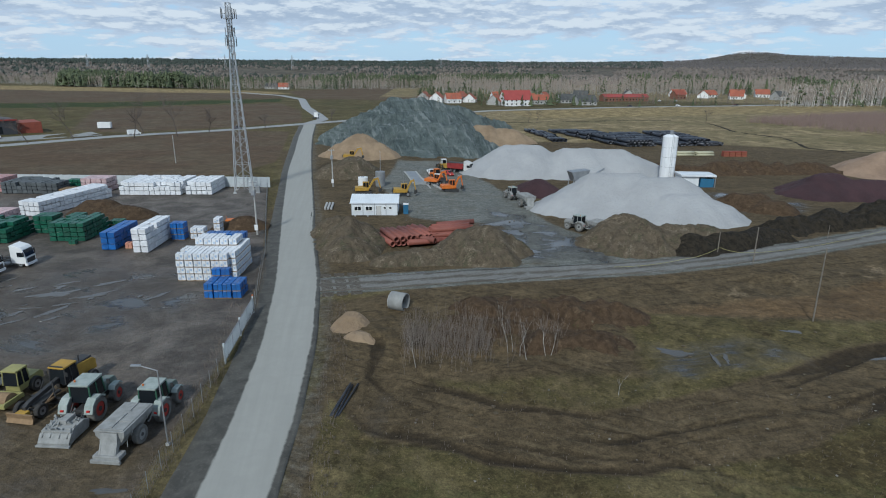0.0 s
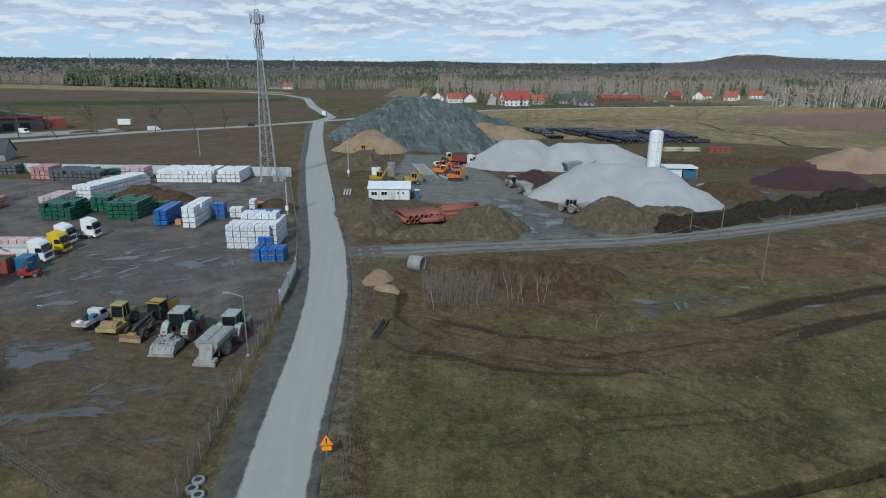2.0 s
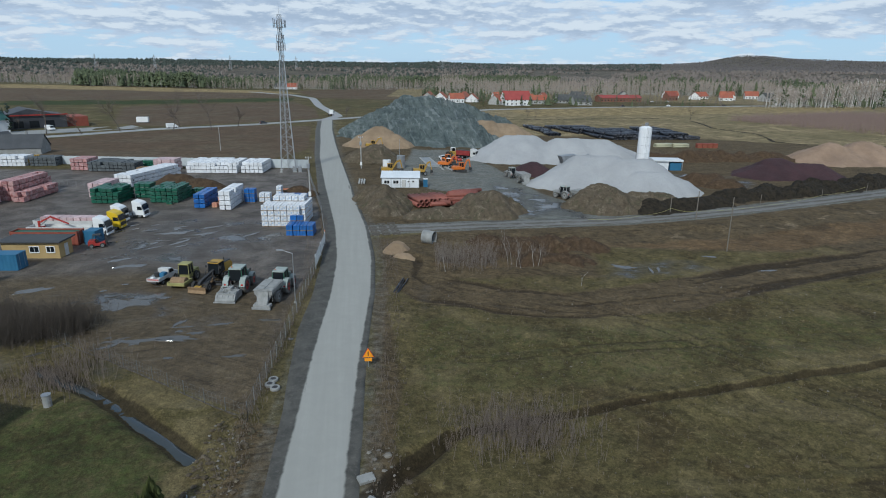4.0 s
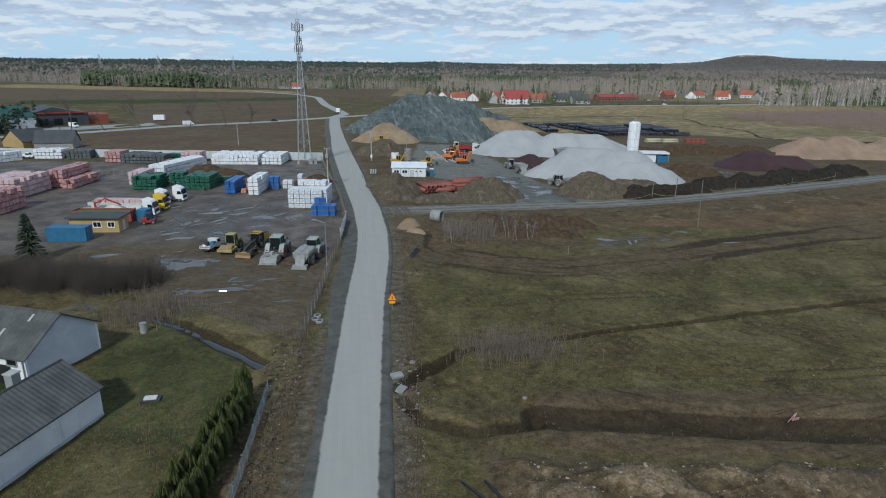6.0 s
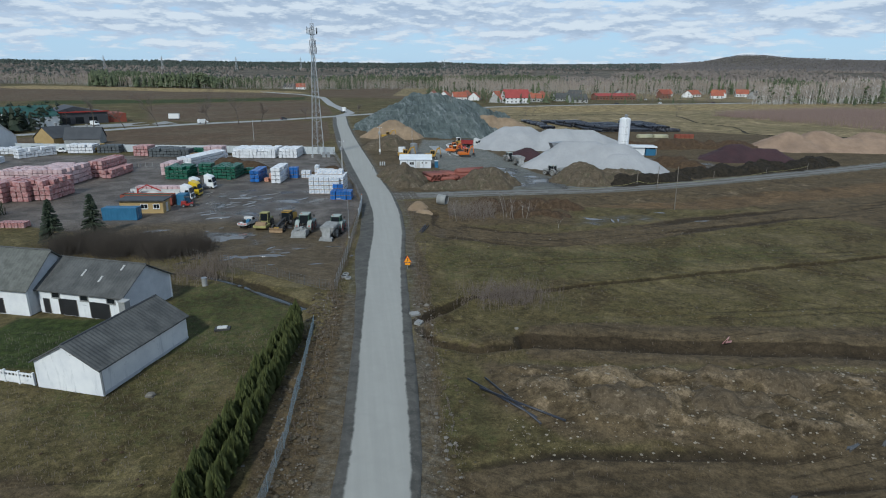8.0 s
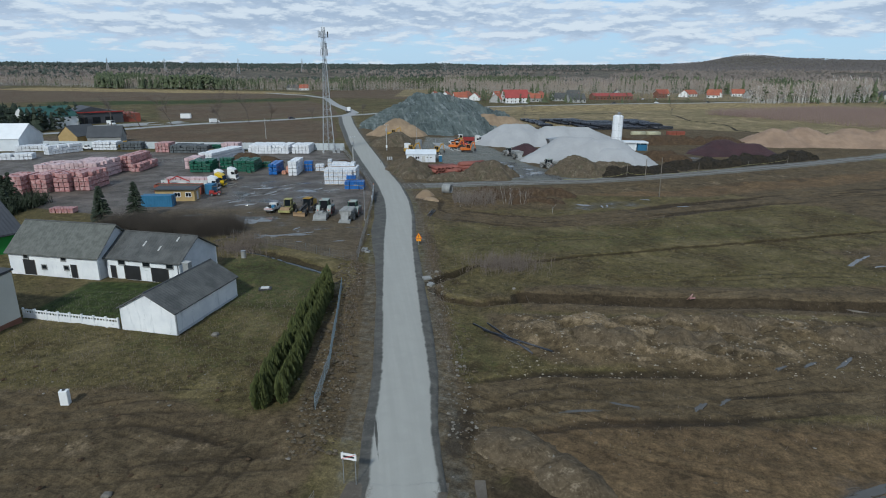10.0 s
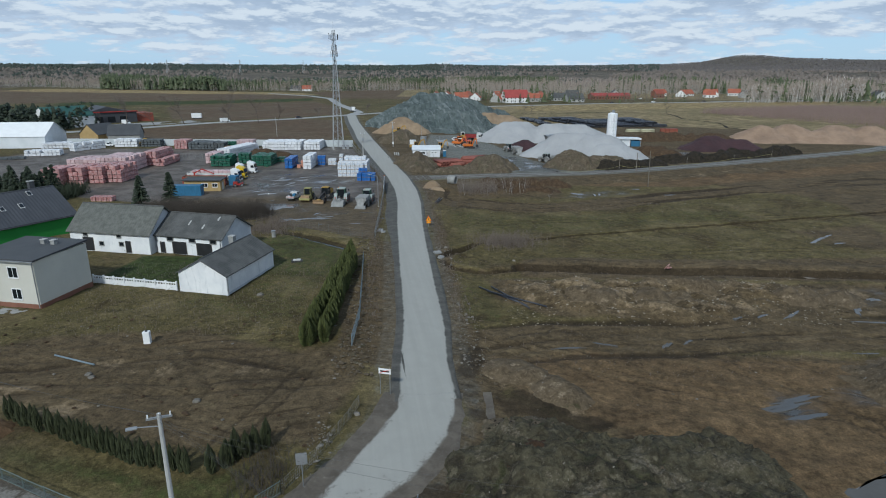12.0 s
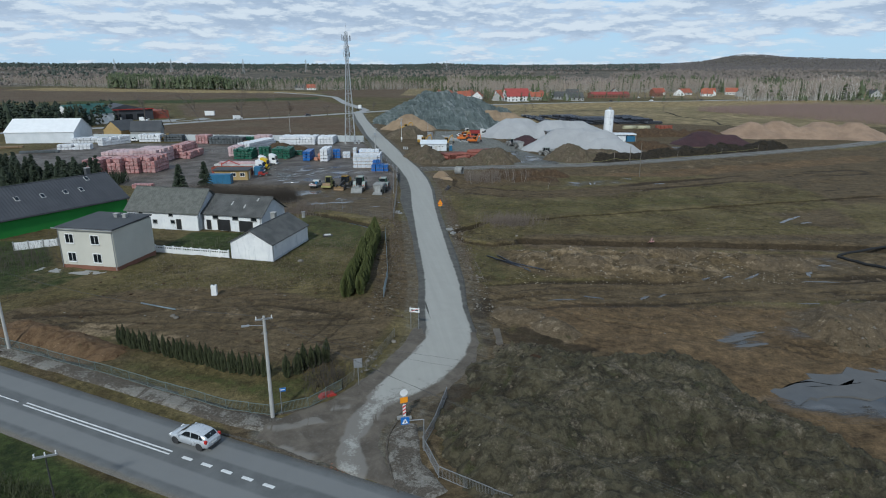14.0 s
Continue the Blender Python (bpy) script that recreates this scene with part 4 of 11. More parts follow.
    wet = np.maximum.reduce([
        0.56 * inside(x, y, [(-62, 62), (-44, 60), (-30, 78), (-40, 92), (-60, 94), (-66, 80)], 6),
        0.34 * inside(x, y, [(-64, 22), (-24, 19), (-25, 46), (-34, 56), (-62, 58)], 6),
        0.64 * inside(x, y, [(-54, 50), (-43, 51), (-40, 43), (-51, 42)], 2.5),
        0.58 * inside(x, y, [(-46, 37.5), (-35, 38), (-34, 33), (-45, 33)], 2.5),
        0.66 * inside(x, y, [(8, 96), (30, 94), (27, 112), (18, 130), (10, 140), (6, 120)], 4),
        0.60 * inside(x, y, [(20, 56), (42, 62), (42, 70), (22, 66)], 3),
        0.66 * inside(x, y, [(19, -53), (36, -44), (60, -44), (60, -58), (30, -60)], 3),
        0.60 * inside(x, y, [(22, -42), (34, -40), (34, -34), (22, -36)], 2),
        0.52 * inside(x, y, [(-8, 56), (-5, 56), (-5, 44), (-8, 44)], 1.5),
        0.56 * inside(x, y, [(60, 128), (88, 132), (88, 150), (62, 160)], 4),
        0.58 * inside(x, y, [(44, -8), (54, -7), (57, -13), (46, -14)], 2)])
    wood = smooth(fractal(x, y, 420, 4, 95) + 0.0006 * (r - 900), 0.0, 0.25) * smooth(r, 850, 1200)
    earth, green = earth * smooth(900 - r, 0, 300), np.where((r > 330) & (green < 0.8), 0.35 + 0.3 * wob, green)
    straw = np.maximum(straw, smooth(r, 900, 1200) * smooth(fractal(x, y, 300, 3, 97), 0.1, 0.3) * 0.7)
    masks(me, "cover", earth, green, gravel)
    masks(me, "land", yard, plough, straw)
    masks(me, "state", wet, red, wood)
    dark, pale = zero.copy(), zero.copy()
    for line, width in ((TRENCH_WEST, 1.1), (TRENCH_BEND, 0.9), (TRENCH_LONG, 2.1), (TRENCH_FAR, 0.8), (DITCH, 1.2)):
        d, _ = to_line(x + 0.4 * fractal(x, y, 5, 2, 31), y + 0.4 * fractal(x, y, 5, 2, 32), line)
        dark = np.maximum(dark, 0.95 * smooth(width - d, -0.3, 0.5))
    for line, width in ((RUTS_NORTH, 6.0), (RUTS_SOUTH, 6.5), (RUTS_LOT, 5.0)):
        d, along = to_line(x + 1.2 * fractal(x, y, 14, 2, 21), y + 1.2 * fractal(x, y, 14, 2, 22), line)
        near = smooth(width - d, 0, 2)
        dark = np.maximum(dark, near * (0.30 + 0.46 * smooth(fractal(d, along * 0.06, 1.4, 3, 39), -0.15, 0.35)))
    # single passes of wheels over the field and the lot
    for line in TYRE_TRACKS:
        d, _ = to_line(x + 0.8 * fractal(x, y, 14, 2, 23), y + 0.8 * fractal(x, y, 14, 2, 24), line)
        dark = np.maximum(dark, 0.62 * np.exp(-((d - 0.95) / 0.42) ** 2) * smooth(fractal(x, y, 9, 2, 25), -0.35, 0.1))
    dark = np.maximum(dark, 0.55 * inside(x, y, [(20, 76), (60, 88), (110, 108), (110, 98), (60, 76), (22, 70)], 4) * smooth(fractal(x, y, 7, 3, 33), 0.0, 0.3))
    dark = np.maximum(dark, 0.65 * inside(x, y, [(-6, 60), (16, 60), (18, 76), (-6, 76)], 4) * smooth(fractal(x, y, 6, 3, 34), -0.05, 0.25))
    skirt = inside(x + 2.5 * wob, y - 2.5 * wob, [(-13, -51), (-6, -38), (0, -35), (8, -41), (15, -48), (22, -56), (22, -78), (-13, -78)], 3.0)
    dark = np.maximum(dark, 0.62 * skirt * (0.5 + 0.9 * smooth(fractal(x, y, 3.5, 3, 36), -0.2, 0.3)))
    for corners, amount in (
        ([(0, -4.5), (16, -5.5), (40, -6.5), (66, -7.5), (66, -17), (36, -17.5), (22, -19), (5, -15), (0, -11)], 0.42),
        ([(-4, -29), (-2, -31), (4, -40), (2, -41), (-4, -34)], 0.75),
        ([(40, 84), (70, 96), (100, 110), (102, 106), (70, 90), (42, 80)], 0.5),
        ([(-68, -35.4), (-52, -36.4), (-42, -39.4), (-44, -41), (-56, -38.8), (-68, -38)], 0.8),
        ([(-45, -31), (-36, -31.6), (-27, -36), (-30, -38), (-40, -34)], 0.5),
        ([(-50, -32), (-34, -33), (-22, -36), (-22, -32), (-34, -29), (-48, -29)], 0.45),
        ([(-31, -57.2), (-24, -57.6), (-20, -55), (-20, -59), (-25, -62)], 0.6),
        ([(-15.5, -58), (-13.6, -59), (-12, -64), (-14.5, -66.5)], 0.6),
        ([(28, -38), (60, -36), (62, -44), (30, -44)], 0.35),
        ([(-66, -38), (-50, -38), (-50, -35), (-66, -34)], 0.6),
    ):
        pale = np.maximum(pale, amount * inside(x + wob, y + wob, corners, 2.0) * (0.45 + 0.9 * smooth(fractal(x, y, 2.4, 3, 35), 0.0, 0.4)))
    # pale soil of the bank, painted lighter on its crests as if sunlit
    bank = inside(x + 2 * fractal(x, y, 8, 2, 41), y + 2 * fractal(x, y, 8, 2, 42), BANK, 2.0)
    crest = np.abs(fractal(x + 0.5 * y, y * 1.3, 7, 5, 43))
    pale = np.maximum(pale, bank * (0.12 + 0.66 * smooth(crest, 0.12, 0.36)))
    # where the lighter, sunlit-looking meadow colour applies: the meadow and all beyond it
    meadow = inside(x, y, [(-40, 300), (40, 262), (120, 258), (170, 230), (420, 250), (700, 520), (420, 590), (150, 500), (20, 440)], 12)
    masks(me, "tread", dark, pale, np.maximum(meadow, 0.75 * smooth(r, 560, 700) * (x > -60)))
    return tagged(new("ground", me), "muddy earth with dry winter grass and puddles", "ground", kind="structure")


build_terrain()


def spline(points, step):
    """Even points along a smooth line through the given ones; further columns go along."""
    p = np.array(points, float)
    run = np.concatenate([[0], np.cumsum(np.hypot(*(p[1:, :2] - p[:-1, :2]).T))])
    s = np.arange(0, run[-1], step)
    out = np.stack([np.interp(s, run, p[:, k]) for k in range(p.shape[1])], -1)
    width = max(1, int(6 / step))
    kernel = np.hanning(2 * width + 1)
    kernel /= kernel.sum()
    padded = np.concatenate([2 * out[:1] - out[width:0:-1], out, 2 * out[-1:] - out[-2:-width - 2:-1]])
    return np.stack([np.convolve(padded[:, k], kernel, "valid") for k in range(p.shape[1])], -1)


def strip(points, offsets, step, z, ragged=0.0, crown=0.05, seed=0):
    """Points of a road's surface: along its line, at offsets across it, with ragged edges."""
    c = spline(points, step)
    t = np.gradient(c[:, :2], axis=0)
    t /= np.linalg.norm(t, axis=1)[:, None]
    side = np.stack([t[:, 1], -t[:, 0]], -1)
    o = np.array(offsets, float)[None, :].repeat(len(c), 0)
    edge = ragged * fractal(np.arange(len(c)) * step, np.full(len(c), seed * 7.3), 3.0, 3, seed)
    o[:, 0] += edge
    o[:, -1] += ragged * fractal(np.arange(len(c)) * step, np.full(len(c), seed * 7.3 + 50), 3.0, 3, seed + 5)
    xs = c[:, None, 0] + side[:, None, 0] * o
    ys = c[:, None, 1] + side[:, None, 1] * o
    half = np.abs(o).max()
    zs = np.zeros_like(xs) + z + crown * (1 - (o / half) ** 2)
    zs[:, 0], zs[:, -1] = z - 0.25, z - 0.25
    return xs, ys, zs, o, c


def build_roads():
    xs, ys, zs, o, c = strip(LANE, [-5.3, -5.1, -4.2, -3.4, -2.6, -1.7, -0.6, 0.6, 1.7, 2.6, 3.4, 4.0, 4.1], 0.6, 0.05, 0.5, 0.05, 1)
    half = c[:, 2][:, None]
    here = c[:, 1:2]
    slim = np.where(o < 0, np.interp(here, [-40, -28, -8, 5, 20, 38], [0.36, 0.38, 0.38, 0.36, 0.58, 1.1]), np.interp(here, [-40, -28, -10, 5, 38], [0.36, 0.45, 0.76, 0.76, 0.55]))
    new_o = np.sign(o) * np.where(np.abs(o) > half, half + (np.abs(o) - half) * slim, np.abs(o))
    t = np.gradient(c[:, :2], axis=0)
    t /= np.linalg.norm(t, axis=1)[:, None]
    xs = xs + t[:, 1:2] * (new_o - o)
    ys = ys - t[:, 0:1] * (new_o - o)
    o = new_o
    me = sheet("road_village", xs[:, ::-1], ys[:, ::-1], zs[:, ::-1], ROAD)
    half = c[:, 2][:, None]
    film = 0.5 + (half - np.abs(o)) * 0.22
    worn = smooth(-35 - ys, 0, 3) * 0.30 + smooth(-45 - ys, 0, 12) * 0.36 + 0.05
    film, worn, across = film[:, ::-1].ravel(), worn[:, ::-1].ravel(), np.abs(o)[:, ::-1].ravel()
    masks(me, "lane", across / 6, film, worn)
    tagged(new("road_village", me), "narrow road under pale dried mud, dark wet edges", "road", kind="structure")
    # mouth of the road: broken pale film on mud
    gx, gy = np.meshgrid(np.arange(-34, -4.9, 0.25), np.arange(-69.5, -36.4, 0.25))
    wob = fractal(gx, gy, 3.0, 4, 301)

    def depth(corners):
        odd = inside(gx, gy, corners, 0.02) > 0.5
        d, _ = to_line(gx, gy, corners + corners[:1])
        return np.where(odd, d, -d)

    film = depth(MOUTH_FILM)
    loose = smooth(-46 - gy, 0, 12)
    tongue = film + wob * (0.25 + 0.75 * loose)
    for corners in MOUTH_PATCHES:
        tongue = np.maximum(tongue, np.minimum(depth(corners), 0.5) - 0.35 + 0.9 * wob)
    rim = smooth(depth(MOUTH_EDGE) + 0.5 * wob, -0.2, 0.9)
    gz = -0.30 + 0.36 * rim + 0.03 * wob * rim + 0.05 * smooth(tongue, -0.1, 0.15) * rim
    me = sheet("road_mouth", gx, gy, gz, MOUTH)
    masks(me, "lane", np.zeros(gx.size), (0.5 + 0.20 * tongue).ravel(), (0.22 + 0.36 * loose + 0.25 * smooth(0.9 - film, 0, 0.9)).ravel())
    tagged(new("road_mouth", me), "muddy road mouth with a broken pale crust", "road", kind="structure")
    for name, line, half, step, mat, z, rag, label in (
        ("road_highway", HIGHWAY, 3.7, 1.0, ASPHALT, 0.11, 0.05, "grey asphalt road with white line markings"),
        ("road_track", TRACK, 2.7, 0.8, GRIT, 0.02, 1.3, "rough wet gravel track for lorries"),
        ("road_crossing", CROSS_ROAD, 3.6, 3.0, FAR_ROAD, 0.12, 0.1, "pale asphalt country road across the fields"),
        ("road_north", NORTH_ROAD, 3.3, 3.0, FAR_ROAD, 0.16, 0.1, "pale country road winding to the woods"),
    ):
        xs, ys, zs, o, c = strip(line, [-half - 0.2, -half] + [half * k / 5 for k in range(-4, 5)] + [half, half + 0.2], step, z, rag, 0.06, 3)
        far = np.hypot(xs, ys) > 600
        zs = zs + np.where(far, ground_height(xs, ys) + 0.3, 0)
        me = sheet(name, xs[:, ::-1], ys[:, ::-1], zs[:, ::-1], mat)
        if name in ("road_highway", "road_track"):
            part_way = np.abs(o[:, ::-1]) / half
            masks(me, "lane", (0.5 - 0.5 * np.cos(part_way * 2 * math.pi)).ravel(), part_way.ravel(), part_way.ravel() * 0)
        tagged(new(name, me), label, "road", kind="structure")
    for name, line, w in (("ditch_meadow", [(34, 353), (90, 366), (147, 379)], 1.0), ("ditch_brook", [(160, 362), (157, 335), (152, 312), (156, 298), (162, 285), (158, 265), (151, 246), (156, 238), (172, 231), (215, 227), (270, 232)], 1.1)):
        xs, ys, zs, o, c = strip(line, [-w, -w * 0.6, 0, w * 0.6, w], 2.0, 0.12, 0.5, -0.1, 13)
        zs = zs + ground_height(xs, ys) + 0.05
        tagged(new(name, sheet(name, xs[:, ::-1], ys[:, ::-1], zs[:, ::-1], PEAT)), "dark wet drainage ditch across the meadow", "ditch", kind="structure")
    xs, ys, zs, o, c = strip([(-24.2, 11.8)] + DITCH + [(-48.6, 28.4)], [-0.75, -0.4, 0, 0.4, 0.75], 0.6, -0.58, 0.45, 0.0, 17)
    tagged(new("water_ditch", sheet("water_ditch", xs[:, ::-1], ys[:, ::-1], zs[:, ::-1], WATER)), "narrow ditch of still dark water", "water", kind="structure")
    walk_line = [(-120, -16), (-62.4, -42.6), (-46, -49.8), (-33, -55.9), (-27.5, -58), (-24, -58.5)]
    xs, ys, zs, o, c = strip(walk_line, [-1.2, -1.15, -0.4, 0.4, 1.15, 1.2], 0.8, 0.03, 0.9, 0.02, 8)
    tagged(new("pavement", sheet("pavement", xs[:, ::-1], ys[:, ::-1], zs[:, ::-1], WALKWAY)), "muddy worn walkway of pale concrete", "pavement", kind="structure")


build_roads()

# ---- helpers for things and parts ----
def thing(name, m, label, category, group="", kind=""):
    ob = new(name)
    ob.matrix_basis = m
    return tagged(ob, label, category, group, kind)


def link(name, bm, mat, flat=True):
    me = bpy.data.meshes.new(name)
    bm.to_mesh(me)
    bm.free()
    if not flat:
        me.polygons.foreach_set("use_smooth", np.ones(len(me.polygons), bool))
    me.materials.append(mat)
    return new(name, me)


def part(name, bm, mat, parent, label="", flat=True):
    ob = link(name, bm, mat, flat)
    ob.parent = parent
    if label:
        ob["label"] = label
    return ob


def solid(name, bm, mat, m, label, category, group="", kind="", flat=True):
    ob = link(name, bm, mat, flat)
    ob.matrix_basis = m
    return tagged(ob, label, category, group, kind)


def box(x0, x1, y0, y1, z0, z1, bevel=0.0, bm=None):
    bm = bm or bmesh.new()
    made = bmesh.ops.create_cube(bm, size=1.0)["verts"]
    for v in made:
        v.co = Vector(((x0 + x1) / 2 + v.co.x * (x1 - x0), (y0 + y1) / 2 + v.co.y * (y1 - y0), (z0 + z1) / 2 + v.co.z * (z1 - z0)))
    if bevel:
        edges = {e for v in made for e in v.link_edges}
        bmesh.ops.bevel(bm, geom=list(edges), offset=bevel, segments=2, affect="EDGES", profile=0.6)
    return bm


def profile(points, y0, y1, bm=None, bevel=0.0, taper=1.0):
    """A side outline of x, z points, drawn out from y0 to y1; taper narrows what is high."""
    bm = bm or bmesh.new()
    top = max(p[1] for p in points)
    low = min(p[1] for p in points)
    mid = (y0 + y1) / 2

    def place(x, y, z):
        k = 1 + (taper - 1) * max(0.0, (z - low) / max(top - low, 1e-6))
        return (x, mid + (y - mid) * k, z)

    a = [bm.verts.new(place(x, y0, z)) for x, z in points]
    b = [bm.verts.new(place(x, y1, z)) for x, z in points]
    faces = [bm.faces.new(a), bm.faces.new(b[::-1])]
    n = len(points)
    for i in range(n):
        faces.append(bm.faces.new((a[i], b[i], b[(i + 1) % n], a[(i + 1) % n])))
    bmesh.ops.recalc_face_normals(bm, faces=faces)
    if bevel:
        bmesh.ops.bevel(bm, geom=list({e for f in faces for e in f.edges}), offset=bevel, segments=2, affect="EDGES", profile=0.6)
    return bm


def tube(p, q, r, n=8, r2=None, bm=None, caps=True):
    bm = bm or bmesh.new()
    p, q = Vector(p), Vector(q)
    r2 = r if r2 is None else r2
    turn = (q - p).to_track_quat("Z", "Y")
    rings = []
    for c, rad in ((p, r), (q, r2)):
        rings.append([bm.verts.new(c + turn @ Vector((math.cos(2 * math.pi * i / n) * rad, math.sin(2 * math.pi * i / n) * rad, 0))) for i in range(n)])
    for i in range(n):
        bm.faces.new((rings[0][i], rings[0][(i + 1) % n], rings[1][(i + 1) % n], rings[1][i]))
    if caps:
        bm.faces.new(rings[0][::-1])
        bm.faces.new(rings[1])
    return bm


def hollow(length, r, thick, n=14):
    """A pipe along x, open at both ends, centred on the origin."""
    bm = bmesh.new()
    rings = []
    for x, rad in ((-length / 2, r), (length / 2, r), (length / 2, r - thick), (-length / 2, r - thick)):
        rings.append([bm.verts.new((x, math.cos(2 * math.pi * i / n) * rad, math.sin(2 * math.pi * i / n) * rad)) for i in range(n)])
    for k in range(4):
        a, b = rings[k], rings[(k + 1) % 4]
        for i in range(n):
            bm.faces.new((a[i], b[i], b[(i + 1) % n], a[(i + 1) % n]))
    bmesh.ops.recalc_face_normals(bm, faces=bm.faces)
    return bm


def heap(name, m, label, mat, rx, ry, peaks, lumps, seed, category="pile", step=0.9, steep=0.68, rough=0.35, rills=0.45, clods=None, grain=0.30):
    """A tipped pile: cones at the angle of rest joined together. peaks: x, y, height, ridge length along x."""
    nx, ny = int(2 * rx / step) + 1, int(2 * ry / step) + 1
    gx, gy = np.meshgrid(np.linspace(-rx, rx, nx), np.linspace(-ry, ry, ny))
    wx = gx + lumps * fractal(gx, gy, 9, 3, seed)
    wy = gy + lumps * fractal(gx, gy, 9, 3, seed + 11)
    z = np.full_like(gx, -3.0)
    for px, py, h, ridge in peaks:
        d = np.hypot(np.maximum(np.abs(wx - px) - ridge, 0), wy - py)
        turn = np.arctan2(np.maximum(np.abs(wx - px) - ridge, 0) * np.sign(wx - px) + 0.25 * (wx - px), -(wy - py))
        rill = fractal(turn * 9, d * 0.10 + px, 1.0, 3, seed + 17)
        cone = h + 0.9 - steep * np.sqrt(d * d + 1.8) + rill * rills * smooth(d, 0.5, 5)
        z = np.maximum(z, cone)
    z = z + rough * fractal(gx, gy, 3.2, 4, seed + 5) * smooth(z, -0.4, 1.2)
    z = z + grain * rough * np.abs(fractal(gx, gy, 1.2, 3, seed + 7)) * smooth(z, -0.2, 0.8)
    z = np.maximum(z, -0.6)
    me = sheet(name, gx, gy, z, mat)
    ob = new(name, me)
    ob.matrix_basis = m
    for count, low, high, stone in clods or ():
        rng = random.Random(seed + int(100 * high))
        verts, polys = [], []
        while count:
            i, j = rng.randrange(ny), rng.randrange(nx)
            count -= 1
            if z[i, j] < 0.15:
                continue
            s = low * (high / low) ** (rng.random() ** 2)
            o = len(verts)
            for q in range(5):
                a = q * 1.257 + rng.uniform(-0.4, 0.4)
                verts.append((gx[i, j] + math.cos(a) * s * rng.uniform(0.7, 1.3), gy[i, j] + math.sin(a) * s * rng.uniform(0.7, 1.3), z[i, j] - 0.1))
            verts.append((gx[i, j] + rng.uniform(-0.3, 0.3) * s, gy[i, j] + rng.uniform(-0.3, 0.3) * s, z[i, j] + s * rng.uniform(0.4, 0.8)))
            polys += [(o + q, o + (q + 1) % 5, o + 5) for q in range(5)]
        lump = bpy.data.meshes.new("clod_cover")
        lump.from_pydata(verts, [], polys)
        lump.materials.append(stone)
        cover = new("clod_cover", lump)
        cover.parent = ob
        tagged(cover, "loose clods on the heap", kind="stuff")
    return tagged(ob, label, category)


def facing(bm):
    bmesh.ops.recalc_face_normals(bm, faces=bm.faces)
    return bm


# ---- piles of bulk material ----
heap("bulk_mound", pose(-14, 262, 0), "large pile of crushed grey-green rock", CRUSHED, 66, 56,
     [(2, 6, 17.5, 7), (18, 14, 14, 6), (-12, -3, 13, 3), (4, -12, 13, 9), (9, -29, 10.5, 9), (-8, -25, 8.5, 3), (30, 16, 10, 5)], 4.0, 3, step=0.75, steep=0.62, rough=1.5, rills=3.0)
heap("sand_mound", pose(-29, 217, 0), "ochre sand pile beside the crushed rock", SAND, 24, 18, [(0, 0, 8.0, 0.6), (-5, -1, 5.0, 1), (6, -2, 5.2, 1)], 2.0, 14, step=0.8, steep=0.74, rough=0.6)
heap("sand_mound", pose(22, 258, 0), "ochre sand pile with a rounded crest", SAND, 24, 18, [(-4, 0, 7.4, 2), (6, 0, 6.0, 3)], 2.0, 24, step=0.8, rough=0.4)
heap("bulk_mound", pose(32, 186, 0), "long pile of pale grey stone grit", PALE_STONE, 42, 24, [(-7, 0, 8.0, 4), (10, -1, 7.4, 4), (20, -1, 7.0, 5), (-15, 3, 4.0, 2)], 2.0, 34, step=0.9, steep=0.60, rough=0.25)
heap("bulk_mound", pose(44, 134, 0), "broad pale grey stone grit pile with smooth flanks", PALE_STONE, 34, 26, [(-4, 3, 7.9, 4.4), (5, 0, 7.5, 4), (-12, 1, 4.2, 4), (9, -7, 5.0, 3)], 1.6, 44, step=0.8, steep=0.63, rough=0.22)
heap("earth_mound", pose(38, 106, 0), "dark earth mound at the foot of the pale grit", LOAM, 16, 12, [(-2.8, 1, 5.2, 1.6), (6, 1, 3.7, 4)], 2.0, 54, step=0.32, steep=0.70, rough=1.3, clods=((140, 0.08, 0.3, LOAM),))
heap("earth_bank", pose(62, 111, 0, 0, 0, 22), "long low bank of dark peaty earth", PEAT, 34, 9, [(-14, 0, 2.5, 6), (-2, 0, 2.2, 3)], 2.0, 64, step=0.7, steep=0.7, rough=1.0)
heap("peat_bank", pose(100, 129, 0, 0, 0, 22), "bank of black peaty soil along the track", PEAT, 46, 13, [(-32, 0, 1.8, 5), (-20, 0, 2.4, 4), (-4, 1, 2.7, 4), (10, 0, 1.9, 4), (22, 2, 2.5, 5)], 2.5, 74, step=0.6, steep=0.62, rough=1.8)
heap("bulk_mound", pose(101, 153, 0), "dark purple stone grit pile", PURPLE, 28, 17, [(0, 0, 5.3, 1.6), (8, -2, 4.2, 3), (-6, -2, 3.2, 1)], 1.6, 84, step=0.9, steep=0.58, rough=0.3)
heap("clay_mound", pose(72, 136, 0), "low mound of brown clay", CLAY, 15, 13, [(0, 3, 3.0, 3), (4, -2, 2.2, 2)], 1.6, 94, step=0.8, rough=0.5)
heap("sand_mound", pose(150, 185, 0), "wide tan sand pile with several crests", PINK_SAND, 46, 24, [(-12, 0, 6.4, 2), (2, 2, 7.0, 1.5), (10, -4, 4.6, 2), (21, 0, 6.6, 2), (34, -3, 6.8, 2), (29, 3, 5, 3)], 2.5, 104, step=1.0, steep=0.52, rough=0.5)
